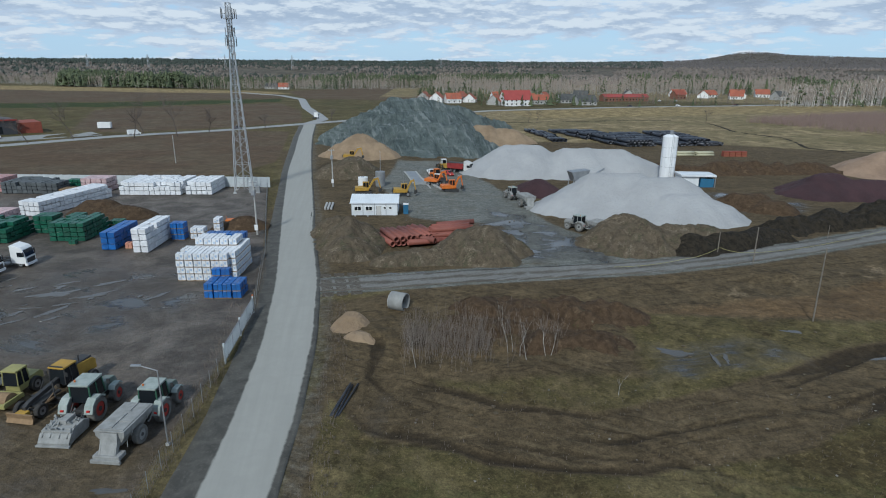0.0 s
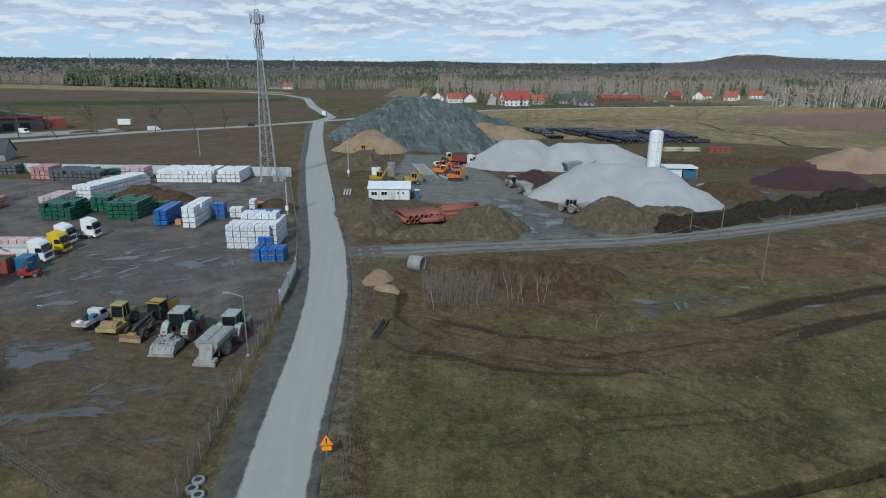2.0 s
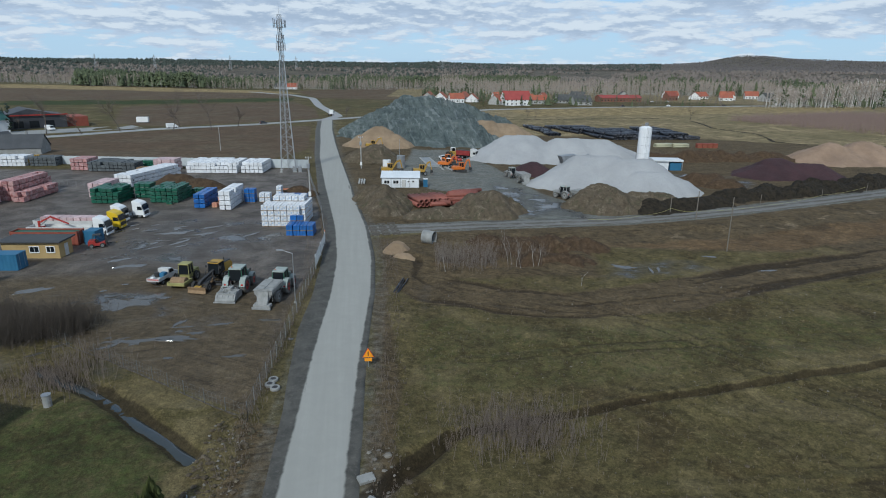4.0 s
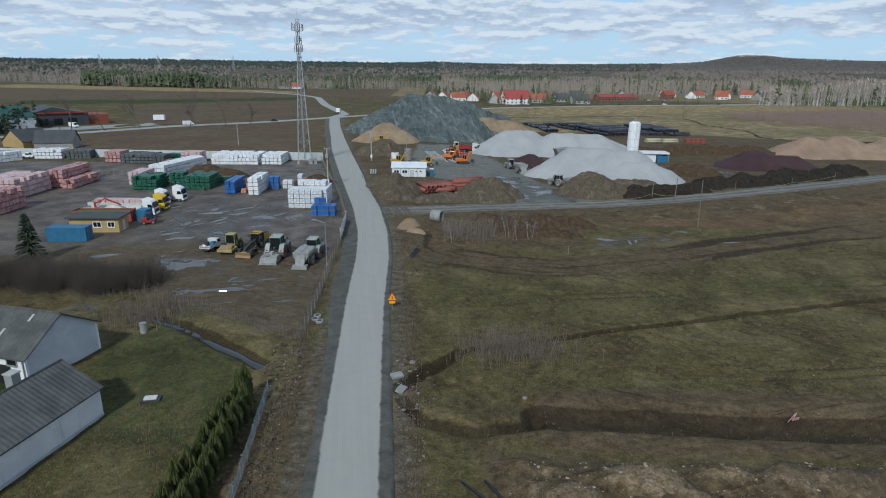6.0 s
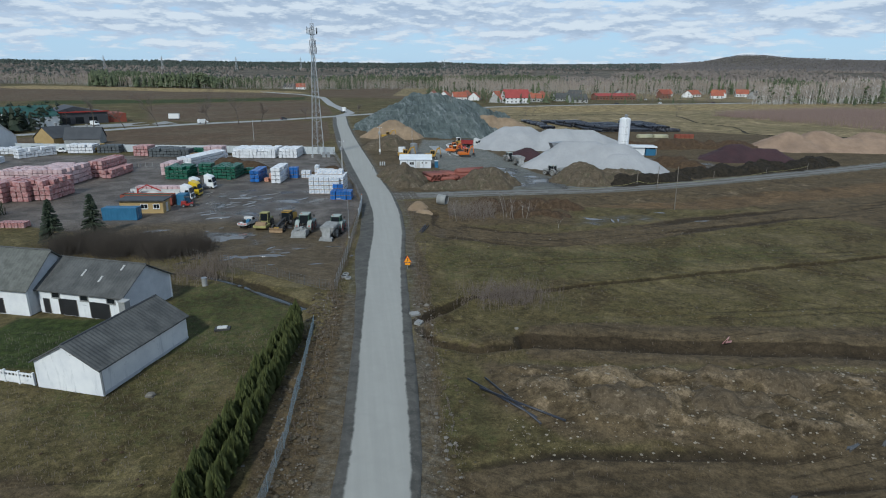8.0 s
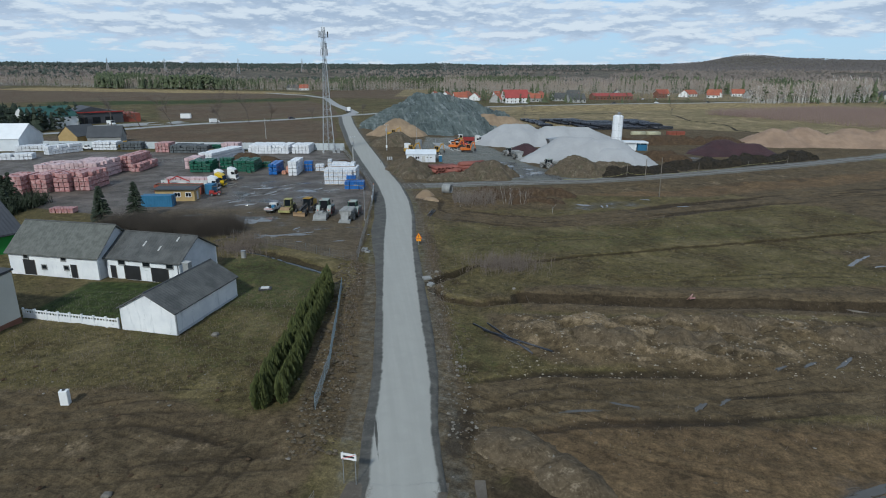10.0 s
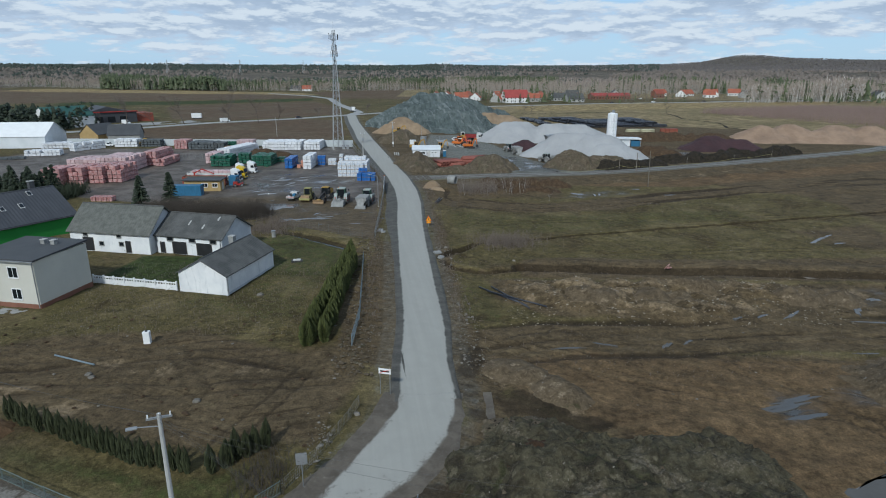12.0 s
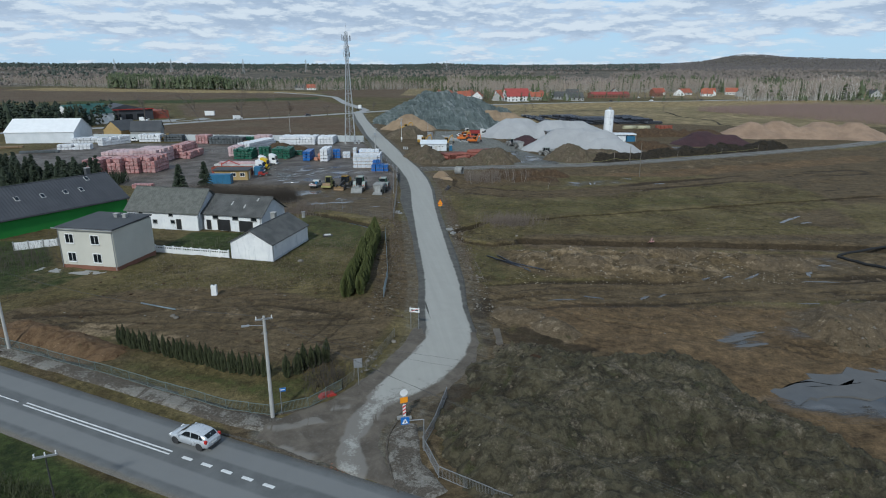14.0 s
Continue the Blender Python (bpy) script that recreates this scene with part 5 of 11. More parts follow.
heap("earth_mound", pose(-16.9, 106, 0), "dark earth mound beside the pipe store", LOAM, 10, 14, [(0, 1, 4.3, 0.3), (1, -5, 2.8, 0.6), (-1.4, 6, 3.4, 0.6)], 2.2, 114, step=0.32, steep=0.72, rough=1.5, clods=((140, 0.08, 0.3, LOAM),))
heap("earth_mound", pose(2.3, 101.2, 0), "crescent mound of brown earth round the pipes", LOAM, 16, 9, [(4.5, 0, 4.4, 1), (-3, -4, 1.5, 3), (-9, -5, 1.0, 3)], 1.8, 124, step=0.32, steep=0.66, rough=1.4, clods=((140, 0.08, 0.3, LOAM),))
heap("earth_mound", pose(-27, 180, 0), "dark topsoil mound near the sand pile", LOAM, 13, 12, [(0, 0, 5.4, 1), (-3, -4, 3.5, 1)], 2.0, 134, step=0.7, rough=0.9)
heap("bulk_mound", pose(24.5, 152, 0), "small dark red-brown grit pile", PURPLE, 9, 8, [(0, 0, 3.9, 0.5)], 1.0, 144, step=0.6, rough=0.3)
heap("sand_mound", pose(-10.6, 68.6, -0.4), "small heap of ochre sand by the road", SAND, 6, 6, [(-1.0, 1.8, 2.7, 0.0), (0.5, -1.2, 1.9, 0.1), (1.8, 1.2, 1.2, 0.2)], 0.9, 154, step=0.16, steep=1.1, rough=0.8, rills=0.3, clods=((200, 0.05, 0.2, SAND),))
heap("spoil_mound", pose(4.0, -57, -0.6), "lumpy spoil heap of turf, soil and rubble", SPOIL, 21, 19, [(-6.0, 12.0, 1.2, 1.2), (-4.5, 6, 2.5, 3), (4, 6, 2.2, 3), (2, 0, 2.9, 4), (-8, -4, 2.6, 3), (9, -3, 2.3, 2.5), (10, -11, 2.2, 3), (-2, -12, 2.8, 6)], 3.0, 164, step=0.22, steep=0.42, rough=0.85, grain=1.1, clods=((9000, 0.04, 0.22, SPOIL), (420, 0.04, 0.16, ROCK), (700, 0.05, 0.26, LOAM)))
heap("earth_mound", pose(-1.2, -49.2, 0.4), "patch of rusty soil tipped on the spoil", RUST_SOIL, 4.5, 3.5, [(0, 0, 1.5, 1.0)], 1.6, 165, step=0.22, steep=0.6, rough=1.4, clods=((120, 0.05, 0.25, RUST_SOIL),))
heap("earth_mound", pose(-3.4, -44.0, -0.2), "dark peaty clods at the rim of the spoil", LOAM, 3.6, 2.4, [(0, 0, 0.7, 1.0)], 1.0, 166, step=0.2, steep=0.5, rough=0.9, clods=((200, 0.05, 0.24, PEAT),))
heap("earth_mound", pose(7.0, -50.5, -0.1), "pale grey rubble tipped on the spoil", TAN_EARTH, 5, 3.0, [(0, 0, 1.4, 1.8)], 1.4, 167, step=0.22, steep=0.5, rough=1.4, clods=((160, 0.05, 0.24, ROCK),))
heap("earth_mound", pose(-72, 128, 0), "brown earth mound between the pallet rows", CLAY, 12, 7, [(-2, 0, 2.9, 2), (5, -1, 2.2, 2)], 1.5, 174, step=0.6, rough=0.7)
heap("earth_mound", pose(-40.5, 118, 0), "small brown earth mound by the yard fence", CLAY, 6, 5, [(1, 0, 2.4, 0.6), (-2, -1, 1.5, 0.5)], 1.0, 184, step=0.5, rough=0.5)
heap("earth_mound", pose(11, 71.5, -0.5), "dug bank of reddish earth and roots", CLAY, 17, 13, [(-1, 4, 1.5, 6), (-6, -2, 1.1, 3), (4, -5, 1.0, 4), (9, 2, 1.0, 3)], 2.5, 194, step=0.45, steep=0.5, rough=1.8, clods=((260, 0.08, 0.35, CLAY), (160, 0.08, 0.3, LOAM)))
heap("earth_mound", pose(-56.5, -41.2, 0, 0, 0, -22), "raw cut bank of ochre soil with a pale crest", OCHRE_EARTH, 10, 3.4, [(-5, 0, 1.4, 3), (3, 0, 1.3, 3.5)], 0.9, 204, step=0.25, steep=0.75, rough=0.9, clods=((160, 0.05, 0.25, OCHRE_EARTH),))


heap("earth_bank", pose(93, 186, 0, 0, 0, 3), "dug terrace of brown earth behind the silo", CLAY, 34, 9, [(-18, 0, 2.2, 8), (0, 1, 3.0, 9), (19, -1, 2.6, 9)], 2.5, 214, step=0.7, steep=0.6, rough=1.2)
heap("earth_bank", pose(60, 204, 0, 0, 0, 10), "low ridge of turned brown earth", CLAY, 16, 6, [(-5, 0, 1.4, 5), (6, 0, 1.2, 4)], 1.5, 224, step=0.7, steep=0.6, rough=0.9)


heap("earth_ridge", pose(-0.4, -34.6, -0.3, 0, 0, -56), "narrow ridge of pale stony earth by the road", TAN_EARTH, 13, 5.5, [(-3.5, 0, 0.75, 1.0), (2.5, 0.4, 0.8, 1.4)], 1.6, 234, step=0.3, steep=0.6, rough=0.6, clods=((120, 0.05, 0.2, ROCK),))
for ex, ey, el, eh, es in ((12, -10.5, 4, 1.5, 1), (22, -12.5, 5, 1.4, 2), (31, -10, 3, 1.3, 3), (44, -12, 5, 1.4, 4), (24, -8.2, 3, 1.0, 5)):
    heap("earth_mound", pose(ex, ey, -0.15, 0, 0, -8), "low tip of pale stony soil on the dug bank", TAN_EARTH, el + 8, 7, [(0, 0, eh * 0.8, el * 0.25), (-el * 0.5, 0.5, eh * 0.6, 0.6)], 3.0, 240 + es, step=0.34, steep=0.5, rough=1.5, clods=((90, 0.05, 0.22, ROCK),))


# ---- buildings ----
def window(parent, x, z, w, h, y, casing=WHITE_PAINT, side=-1, axis="x", cross=True):
    """A window in a wall whose face lies at y (axis x) or at x=y (axis y), looking towards side."""
    def flat(a0, a1, d0, d1, z0, z1):
        d0, d1 = sorted((y + side * d0, y + side * d1))
        return box(a0, a1, d0, d1, z0, z1) if axis == "x" else box(d0, d1, a0, a1, z0, z1)

    win = part("window", flat(x - w / 2, x + w / 2, -0.06, 0.02, z, z + h), GLASS, parent)
    t = 0.11
    for nm, a0, a1, z0, z1 in (("frame", x - w / 2 - t, x - w / 2, z - t, z + h + t), ("frame", x + w / 2, x + w / 2 + t, z - t, z + h + t),
                               ("frame", x - w / 2, x + w / 2, z + h, z + h + t), ("sill", x - w / 2 - 0.05, x + w / 2 + 0.05, z - t - 0.03, z)):
        part(nm, flat(a0, a1, -0.04, 0.06 if nm == "frame" else 0.14, z0, z1), casing, win)
    if cross:
        part("mullion", flat(x - 0.03, x + 0.03, -0.04, 0.05, z, z + h), casing, win)
    return win


def gable_shell(L, W, eave, ridge, t=0.3):
    """Walls of a gabled house, L along x and W along y, as four meshes."""
    out = {}
    out["wall_front"] = box(-L / 2, L / 2, -W / 2, -W / 2 + t, 0, eave)
    out["wall_back"] = box(-L / 2, L / 2, W / 2 - t, W / 2, 0, eave)
    for nm, x0 in (("gable_left", -L / 2 + 0.002), ("gable_right", L / 2 - t - 0.002)):
        bm = bmesh.new()
        pts = [(-W / 2 + 0.002, 0), (W / 2 - 0.002, 0), (W / 2 - 0.002, eave - 0.02), (0, ridge - 0.05), (-W / 2 + 0.002, eave - 0.02)]
        a = [bm.verts.new((x0, y, z)) for y, z in pts]
        b = [bm.verts.new((x0 + t, y, z)) for y, z in pts]
        bm.faces.new(a), bm.faces.new(b[::-1])
        for i in range(5):
            bm.faces.new((a[i], b[i], b[(i + 1) % 5], a[(i + 1) % 5]))
        out[nm] = facing(bm)
    return out


def roof_slope(L, W, eave, ridge, side, over=0.35, thick=0.12, ribs=0.0):
    """One slope of a gable roof; ribs: spacing of the corrugation running down the slope."""
    bm = bmesh.new()
    run, rise = W / 2, ridge - eave
    k = over / math.hypot(run, rise)
    y_low, z_low = side * (run + run * k), eave - rise * k
    n = max(1, int(round((L + 2 * over) / ribs)) * 2) if ribs else 1
    top, low = [], []
    for i in range(n + 1):
        x = -L / 2 - over + (L + 2 * over) * i / n
        d = (0.045 if i % 2 else 0.0) if ribs else 0.0
        low.append((bm.verts.new((x, y_low, z_low + thick + d)), bm.verts.new((x, y_low, z_low))))
        top.append((bm.verts.new((x, 0, ridge + thick + d)), bm.verts.new((x, 0, ridge))))
    for i in range(n):
        bm.faces.new((low[i][0], low[i + 1][0], top[i + 1][0], top[i][0]))
        bm.faces.new((low[i][1], top[i][1], top[i + 1][1], low[i + 1][1]))
        bm.faces.new((low[i][1], low[i + 1][1], low[i + 1][0], low[i][0]))
        bm.faces.new((top[i][0], top[i + 1][0], top[i + 1][1], top[i][1]))
    for i in (0, n):
        bm.faces.new((low[i][0], top[i][0], top[i][1], low[i][1]))
    return facing(bm)


def house(name, m, label, L, W, eave, ridge, wall, roof, group="", category="house", gable_wall=None, ribs=0.0, over=0.35):
    h = thing(name, m, label, category, group)
    for nm, bm in gable_shell(L, W, eave, ridge).items():
        part(nm, bm, gable_wall if gable_wall and nm == "gable_right" else wall, h)
    part("roof", roof_slope(L, W, eave, ridge, -1, over, ribs=ribs), roof, h)
    part("roof", roof_slope(L, W, eave, ridge, 1, over, ribs=ribs), roof, h)
    return h


def chimney(parent, x, y, z0, z1, s=0.5, mat=CONCRETE_OLD):
    c = part("chimney", box(x - s / 2, x + s / 2, y - s / 2, y + s / 2, z0, z1), mat, parent)
    part("chimney_cap", box(x - s / 2 - 0.08, x + s / 2 + 0.08, y - s / 2 - 0.08, y + s / 2 + 0.08, z1, z1 + 0.1), CONCRETE, c)


def opening(parent, name, x, z0, w, h, y, mat, side=-1):
    """A door or dark hatch set into the front wall."""
    d = part(name, box(x - w / 2, x + w / 2, min(y + side * 0.03, y - side * 0.1), max(y + side * 0.03, y - side * 0.1), z0, z0 + h), mat, parent)
    for xx in (x - w / 2 - 0.06, x + w / 2):
        part("door_post", box(xx, xx + 0.06, min(y + side * 0.05, y), max(y + side * 0.05, y), z0, z0 + h), POLE_WOOD, d)
    return d


def barns():
    # long barn with a tall grey roof
    # right gable coloured bluish grey as the side turned from the sun
    b = house("barn", pose(-66.2, 14.6, 0, 0, 0, -11.5), "white limewashed barn with grey corrugated roof", 15.5, 9.0, 3.6, 7.4, LIMEWASH, ETERNIT_OLD, "farm barns", "barn", SHADE_PLINTH_GREY, 0.45, 0.45)
    for x, w, h in ((-4.2, 2.0, 2.4), (3.6, 1.0, 2.1)):
        opening(b, "door", x, 0.1, w, h, -4.5, BLACK)
    for x, z in ((-4.6, 2.75), (2.0, 2.75), (2.3, 1.3), (-1.6, 1.2)):
        window(b, x, z, 0.8, 0.6, -4.5, CONCRETE_OLD, cross=False)
    part("ridge_cap", tube((-8.1, 0, 7.52), (8.1, 0, 7.52), 0.13, 8), ETERNIT, b)
    # middle barn with two black gates
    # again the right gable takes the greyer colour for its shade
    b = house("barn", pose(-51.6, 12.9, 0, 0, 0, -14), "white barn with black gates and grey roof", 12.6, 9.2, 3.3, 6.1, LIMEWASH, ETERNIT, "farm barns", "barn", SHADE_PLINTH_GREY, 0.45, 0.4)
    for x, w, h in ((-1.9, 2.7, 2.2), (2.9, 2.9, 2.2), (-5.2, 0.9, 2.0)):
        opening(b, "gate", x, 0.05, w, h, -4.6, BLACK)
    for x in (-3.6, 0.7, 4.7):
        window(b, x, 2.35, 1.1, 0.6, -4.6, CONCRETE_OLD, cross=False)
    for x, y, l in ((-1.2, -2.0, 1.1), (1.8, -2.6, 1.0), (3.8, -0.8, 0.9)):
        part("roof_light", box(-0.14, 0.14, -l / 2, l / 2, 0.12, 0.2), CONCRETE, b).matrix_basis = pose(x, y, 3.3 + (4.6 + y) * 2.8 / 4.6, 31.3, 0, 0)
    part("ridge_cap", tube((-6.6, 0, 6.22), (6.6, 0, 6.22), 0.13, 8), ETERNIT, b)
    part("downpipe", tube((6.1, -4.72, 0), (6.1, -4.72, 3.2), 0.06, 8), GALV, b)
    # small shed, gable to the road
    b = house("barn", pose(-42.0, -3.4, 0, 0, 0, 76.5), "small white shed with dark corrugated roof", 13.2, 7.6, 2.9, 5.0, LIMEWASH, ETERNIT, "farm barns", "barn", None, 0.45, 0.3)
    part("plinth", box(-6.62, 6.62, -3.84, -3.8, 0, 0.35), SHADE_PLINTH_GREY, b)
    part("ridge_cap", tube((-6.8, 0, 5.12), (6.8, 0, 5.12), 0.12, 8), ROOF_FELT, b)
    chimney(b, 2.4, 0.5, 4.6, 6.0, 0.8)
    part("downpipe", tube((-6.5, -3.9, 0), (-6.5, -3.9, 2.8), 0.06, 8), GALV, b)
    # low white wall of the farmyard
    w = thing("yard_wall", pose(-54.0, -7.1, 0, 0, 0, -13.2), "low white concrete wall with cut-out panels", "wall")
    for i in range(9):
        x = -7.7 + i * 1.75
        part("post", box(x - 0.11, x + 0.11, -0.11, 0.11, -0.2, 1.35), LIMEWASH, w)
        if i < 8:
            part("panel", box(x + 0.11, x + 1.64, -0.05, 0.05, 0, 0.75), LIMEWASH, w)
            part("rail", box(x + 0.11, x + 1.64, -0.05, 0.05, 1.02, 1.2), LIMEWASH, w)
            for k in range(3):
                part("baluster", box(x + 0.35 + k * 0.45, x + 0.48 + k * 0.45, -0.04, 0.04, 0.75, 1.02), LIMEWASH, w)


def beige_house():
    h = thing("house", pose(-66.6, -10.3, 0, 0, 0, -11), "beige two-storey house with a flat dark roof", "house")
    L, W, H = 9.8, 9.2, 6.6
    part("wall", box(-L / 2, L / 2, -W / 2, W / 2, 0.0, H), BEIGE_WALL, h)
    part("plinth", box(-L / 2 - 0.03, L / 2 + 0.03, -W / 2 - 0.03, W / 2 + 0.03, -0.3, 0.7), BRICK_BASE, h)
    bm = bmesh.new()
    for z, k in ((H, 0.18), (H + 0.22, 0.18)):
        for x, y in ((-1, -1), (1, -1), (1, 1), (-1, 1)):
            bm.verts.new((x * (L / 2 + k), y * (W / 2 + k), z + (0.25 if y > 0 else 0)))
    bm.verts.ensure_lookup_table()
    v = bm.verts
    for f in ((3, 2, 1, 0), (4, 5, 6, 7), (0, 1, 5, 4), (1, 2, 6, 5), (2, 3, 7, 6), (3, 0, 4, 7)):
        bm.faces.new([v[i] for i in f])
    part("roof", facing(bm), ROOF_FELT, h)
    part("gutter", box(-L / 2 - 0.5, L / 2 + 0.5, -W / 2 - 0.6, -W / 2 - 0.47, H + 0.02, H + 0.16), GALV, h)
    for x in (-2.9, 1.6):
        for z in (1.3, 4.3):
            window(h, x, z, 1.35, 1.35, -W / 2)
    window(h, -2.2, 0.15, 0.8, 0.4, W / 2, side=1, cross=False)
    for x in (0.6, 2.2):
        chimney(h, x, 2.0, H + 0.2, H + 0.95, 0.6)
    part("downpipe", tube((-L / 2 + 0.15, -W / 2 - 0.08, 0.2), (-L / 2 + 0.15, -W / 2 - 0.08, H), 0.06), GALV, h)
    part("downpipe", tube((L / 2 - 0.15, -W / 2 - 0.08, 0.2), (L / 2 - 0.15, -W / 2 - 0.08, H), 0.06), GALV, h)
    part("step", box(-5.6, -4.9, -2, 0, 0, 0.3), CONCRETE, h)
    solid("paved_path", box(-6.4, 5.2, -1.2, 0.6, -0.05, 0.07), CONCRETE_OLD, pose(-69.5, -15.6, 0, 0, 0, -11), "grey paved strip round the house", "path", kind="structure")


def green_house():
    h = house("house", pose(-94.6, 14.9, 0, 0, 0, 59), "long bright green building with a dark roof", 30, 14, 3.6, 8.2, GREEN_WALL, ROOF_DARK, "", "house", None, 0.6, 0.5)
    part("ridge_cap", tube((-15.4, 0, 8.32), (15.4, 0, 8.32), 0.14, 8), ROOF_DARK, h)
    chimney(h, 12.0, 1.2, 7.0, 9.6, 0.9, ROOF_FELT)
    slope = math.degrees(math.atan2(4.6, 7.0))
    for x, y in ((-9.5, -3.4), (-8.5, -3.4), (-4.6, -3.2), (0.0, -3.4), (4.4, -3.4), (7.6, -3.4), (10.4, -0.9)):
        z = 3.6 + (7.0 + y) * 4.6 / 7.0
        w = part("roof_window", box(-0.4, 0.4, -0.6, 0.6, 0.1, 0.2), DUSTY_WHITE, h)
        w.matrix_basis = pose(x, y, z, slope, 0, 0)
        part("pane", box(-0.32, 0.32, -0.5, 0.5, 0.2, 0.22), GLASS, w)
    part("gutter", tube((-15.3, -7.45, 3.25), (15.3, -7.45, 3.25), 0.09, 8), ROOF_DARK, h)
    f = thing("yard_wall", pose(-86.5, -4.5, 0, 0, 0, 24), "grey and white concrete garden wall", "wall")
    for i in range(4):
        x = i * 2.2
        part("post", box(x - 0.1, x + 0.1, -0.1, 0.1, -0.2, 1.6), CONCRETE_OLD, f)
        if i < 3:
            part("panel", box(x + 0.1, x + 2.1, -0.05, 0.05, 0, 1.4), LIMEWASH, f)


def site_cabin():
    h = thing("site_cabin", pose(-14.5, 131.2, 0, 0, 0, 1), "white prefabricated site office with a shallow sheet roof", "cabin")
    L, W = 9.9, 8.2
    part("body", box(-L / 2, L / 2, -W / 2, W / 2, 0.25, 2.95), SHEET_WHITE, h)
    for x in (-4.2, -1.5, 1.5, 4.2):
        for y in (-3.9, 3.9):
            part("foot", box(x - 0.15, x + 0.15, y - 0.15, y + 0.15, -0.1, 0.25), CONCRETE, h)
    part("roof", roof_slope(L, W, 2.95, 4.0, -1, 0.3, 0.08, 0.5), SHEET_WHITE, h)
    part("roof", roof_slope(L, W, 2.95, 4.0, 1, 0.3, 0.08, 0.5), SHEET_WHITE, h)
    for i in range(5):
        x = -L / 2 + i * L / 4
        part("corner_post", box(x - 0.06, x + 0.06, -W / 2 - 0.03, -W / 2 + 0.02, 0.25, 2.95), GALV, h)
    for x in (-3.6, -1.2):
        for k in (-0.36, 0.36):
            window(h, x + k, 1.35, 0.62, 0.8, -W / 2, cross=False)
    for x in (2.2, 3.4):
        window(h, x, 1.7, 0.5, 0.4, -W / 2, cross=False)
    opening(h, "door", 0.9, 0.3, 0.9, 2.0, -W / 2, DUSTY_WHITE)


def halls():
    # storage tent
    h = house("storage_tent", pose(-182.7, 161, 0, 0, 0, 8), "large white storage tent with a ridged roof", 27, 19, 4.6, 9.5, SHEET_WHITE, WHITE_PAINT, "", "tent", None, 0, 0.3)
    part("end_door", box(13.5, 13.56, -2.5, 2.5, 0, 4), SHEET_WHITE, h)
    house("warehouse", pose(-215, 245, 0, 0, 0, 60), "hall with a dark green roof", 24, 18, 6, 11, WHITE_PAINT, ROOF_GREEN, "", "building")
    for x, y, r, l, w in ((-166, 190, 70, 12, 11), (-152, 186, 15, 13, 10)):
        h = house("house", pose(x, y, 0, 0, 0, r), "old low house with a dark pitched roof", l, w, 2.4, 6.6, HUT_YELLOW if l == 12 else CONCRETE_OLD, ROOF_FELT, "old houses", "house")
        chimney(h, 1, 0.8, 5.6, 7.6, 0.6)
    # dark shop hall with red trim
    h = thing("shop_hall", pose(-214, 274, 0, 0, 0, 42), "dark retail hall with a red roof edge", "building")
    part("wall", box(-26, 20, -11, 11, 0, 6.2), ROOF_DARK, h)
    part("roof", profile([(-26.5, 6.2), (20.5, 6.2), (14, 7.2), (4, 9.6), (-4, 7.2), (-26.5, 7.0)], -11.5, 11.5), ROOF_DARK, h)
    part("roof_edge", box(-26.6, 20.6, -11.7, -11.4, 6.3, 6.9), RED, h)
    part("annex", box(20, 30, -9, 9, 0, 5.0), RUST_RED, h)
    for i in range(6):
        part("window", box(-22 + i * 6.5, -18 + i * 6.5, -11.08, -10.9, 0.6, 3.8), GLASS, h)
    solid("paved_apron", box(-30, 30, -9, 9, -0.1, 0.14), CONCRETE_OLD, pose(-181, 264, 0, 0, 0, 42), "pale paved forecourt of the shop hall", "forecourt", kind="structure")
    b = solid("box_trailer", box(-3, 3, -1.3, 1.3, 0.6, 3.4, 0.05), WHITE_PAINT, pose(-166, 305, 0, 0, 0, 10), "white box trailer on the forecourt", "trailer")
    part("undercarriage", box(-2.4, 2.4, -1, 1, 0, 0.6), DARK_STEEL, b)


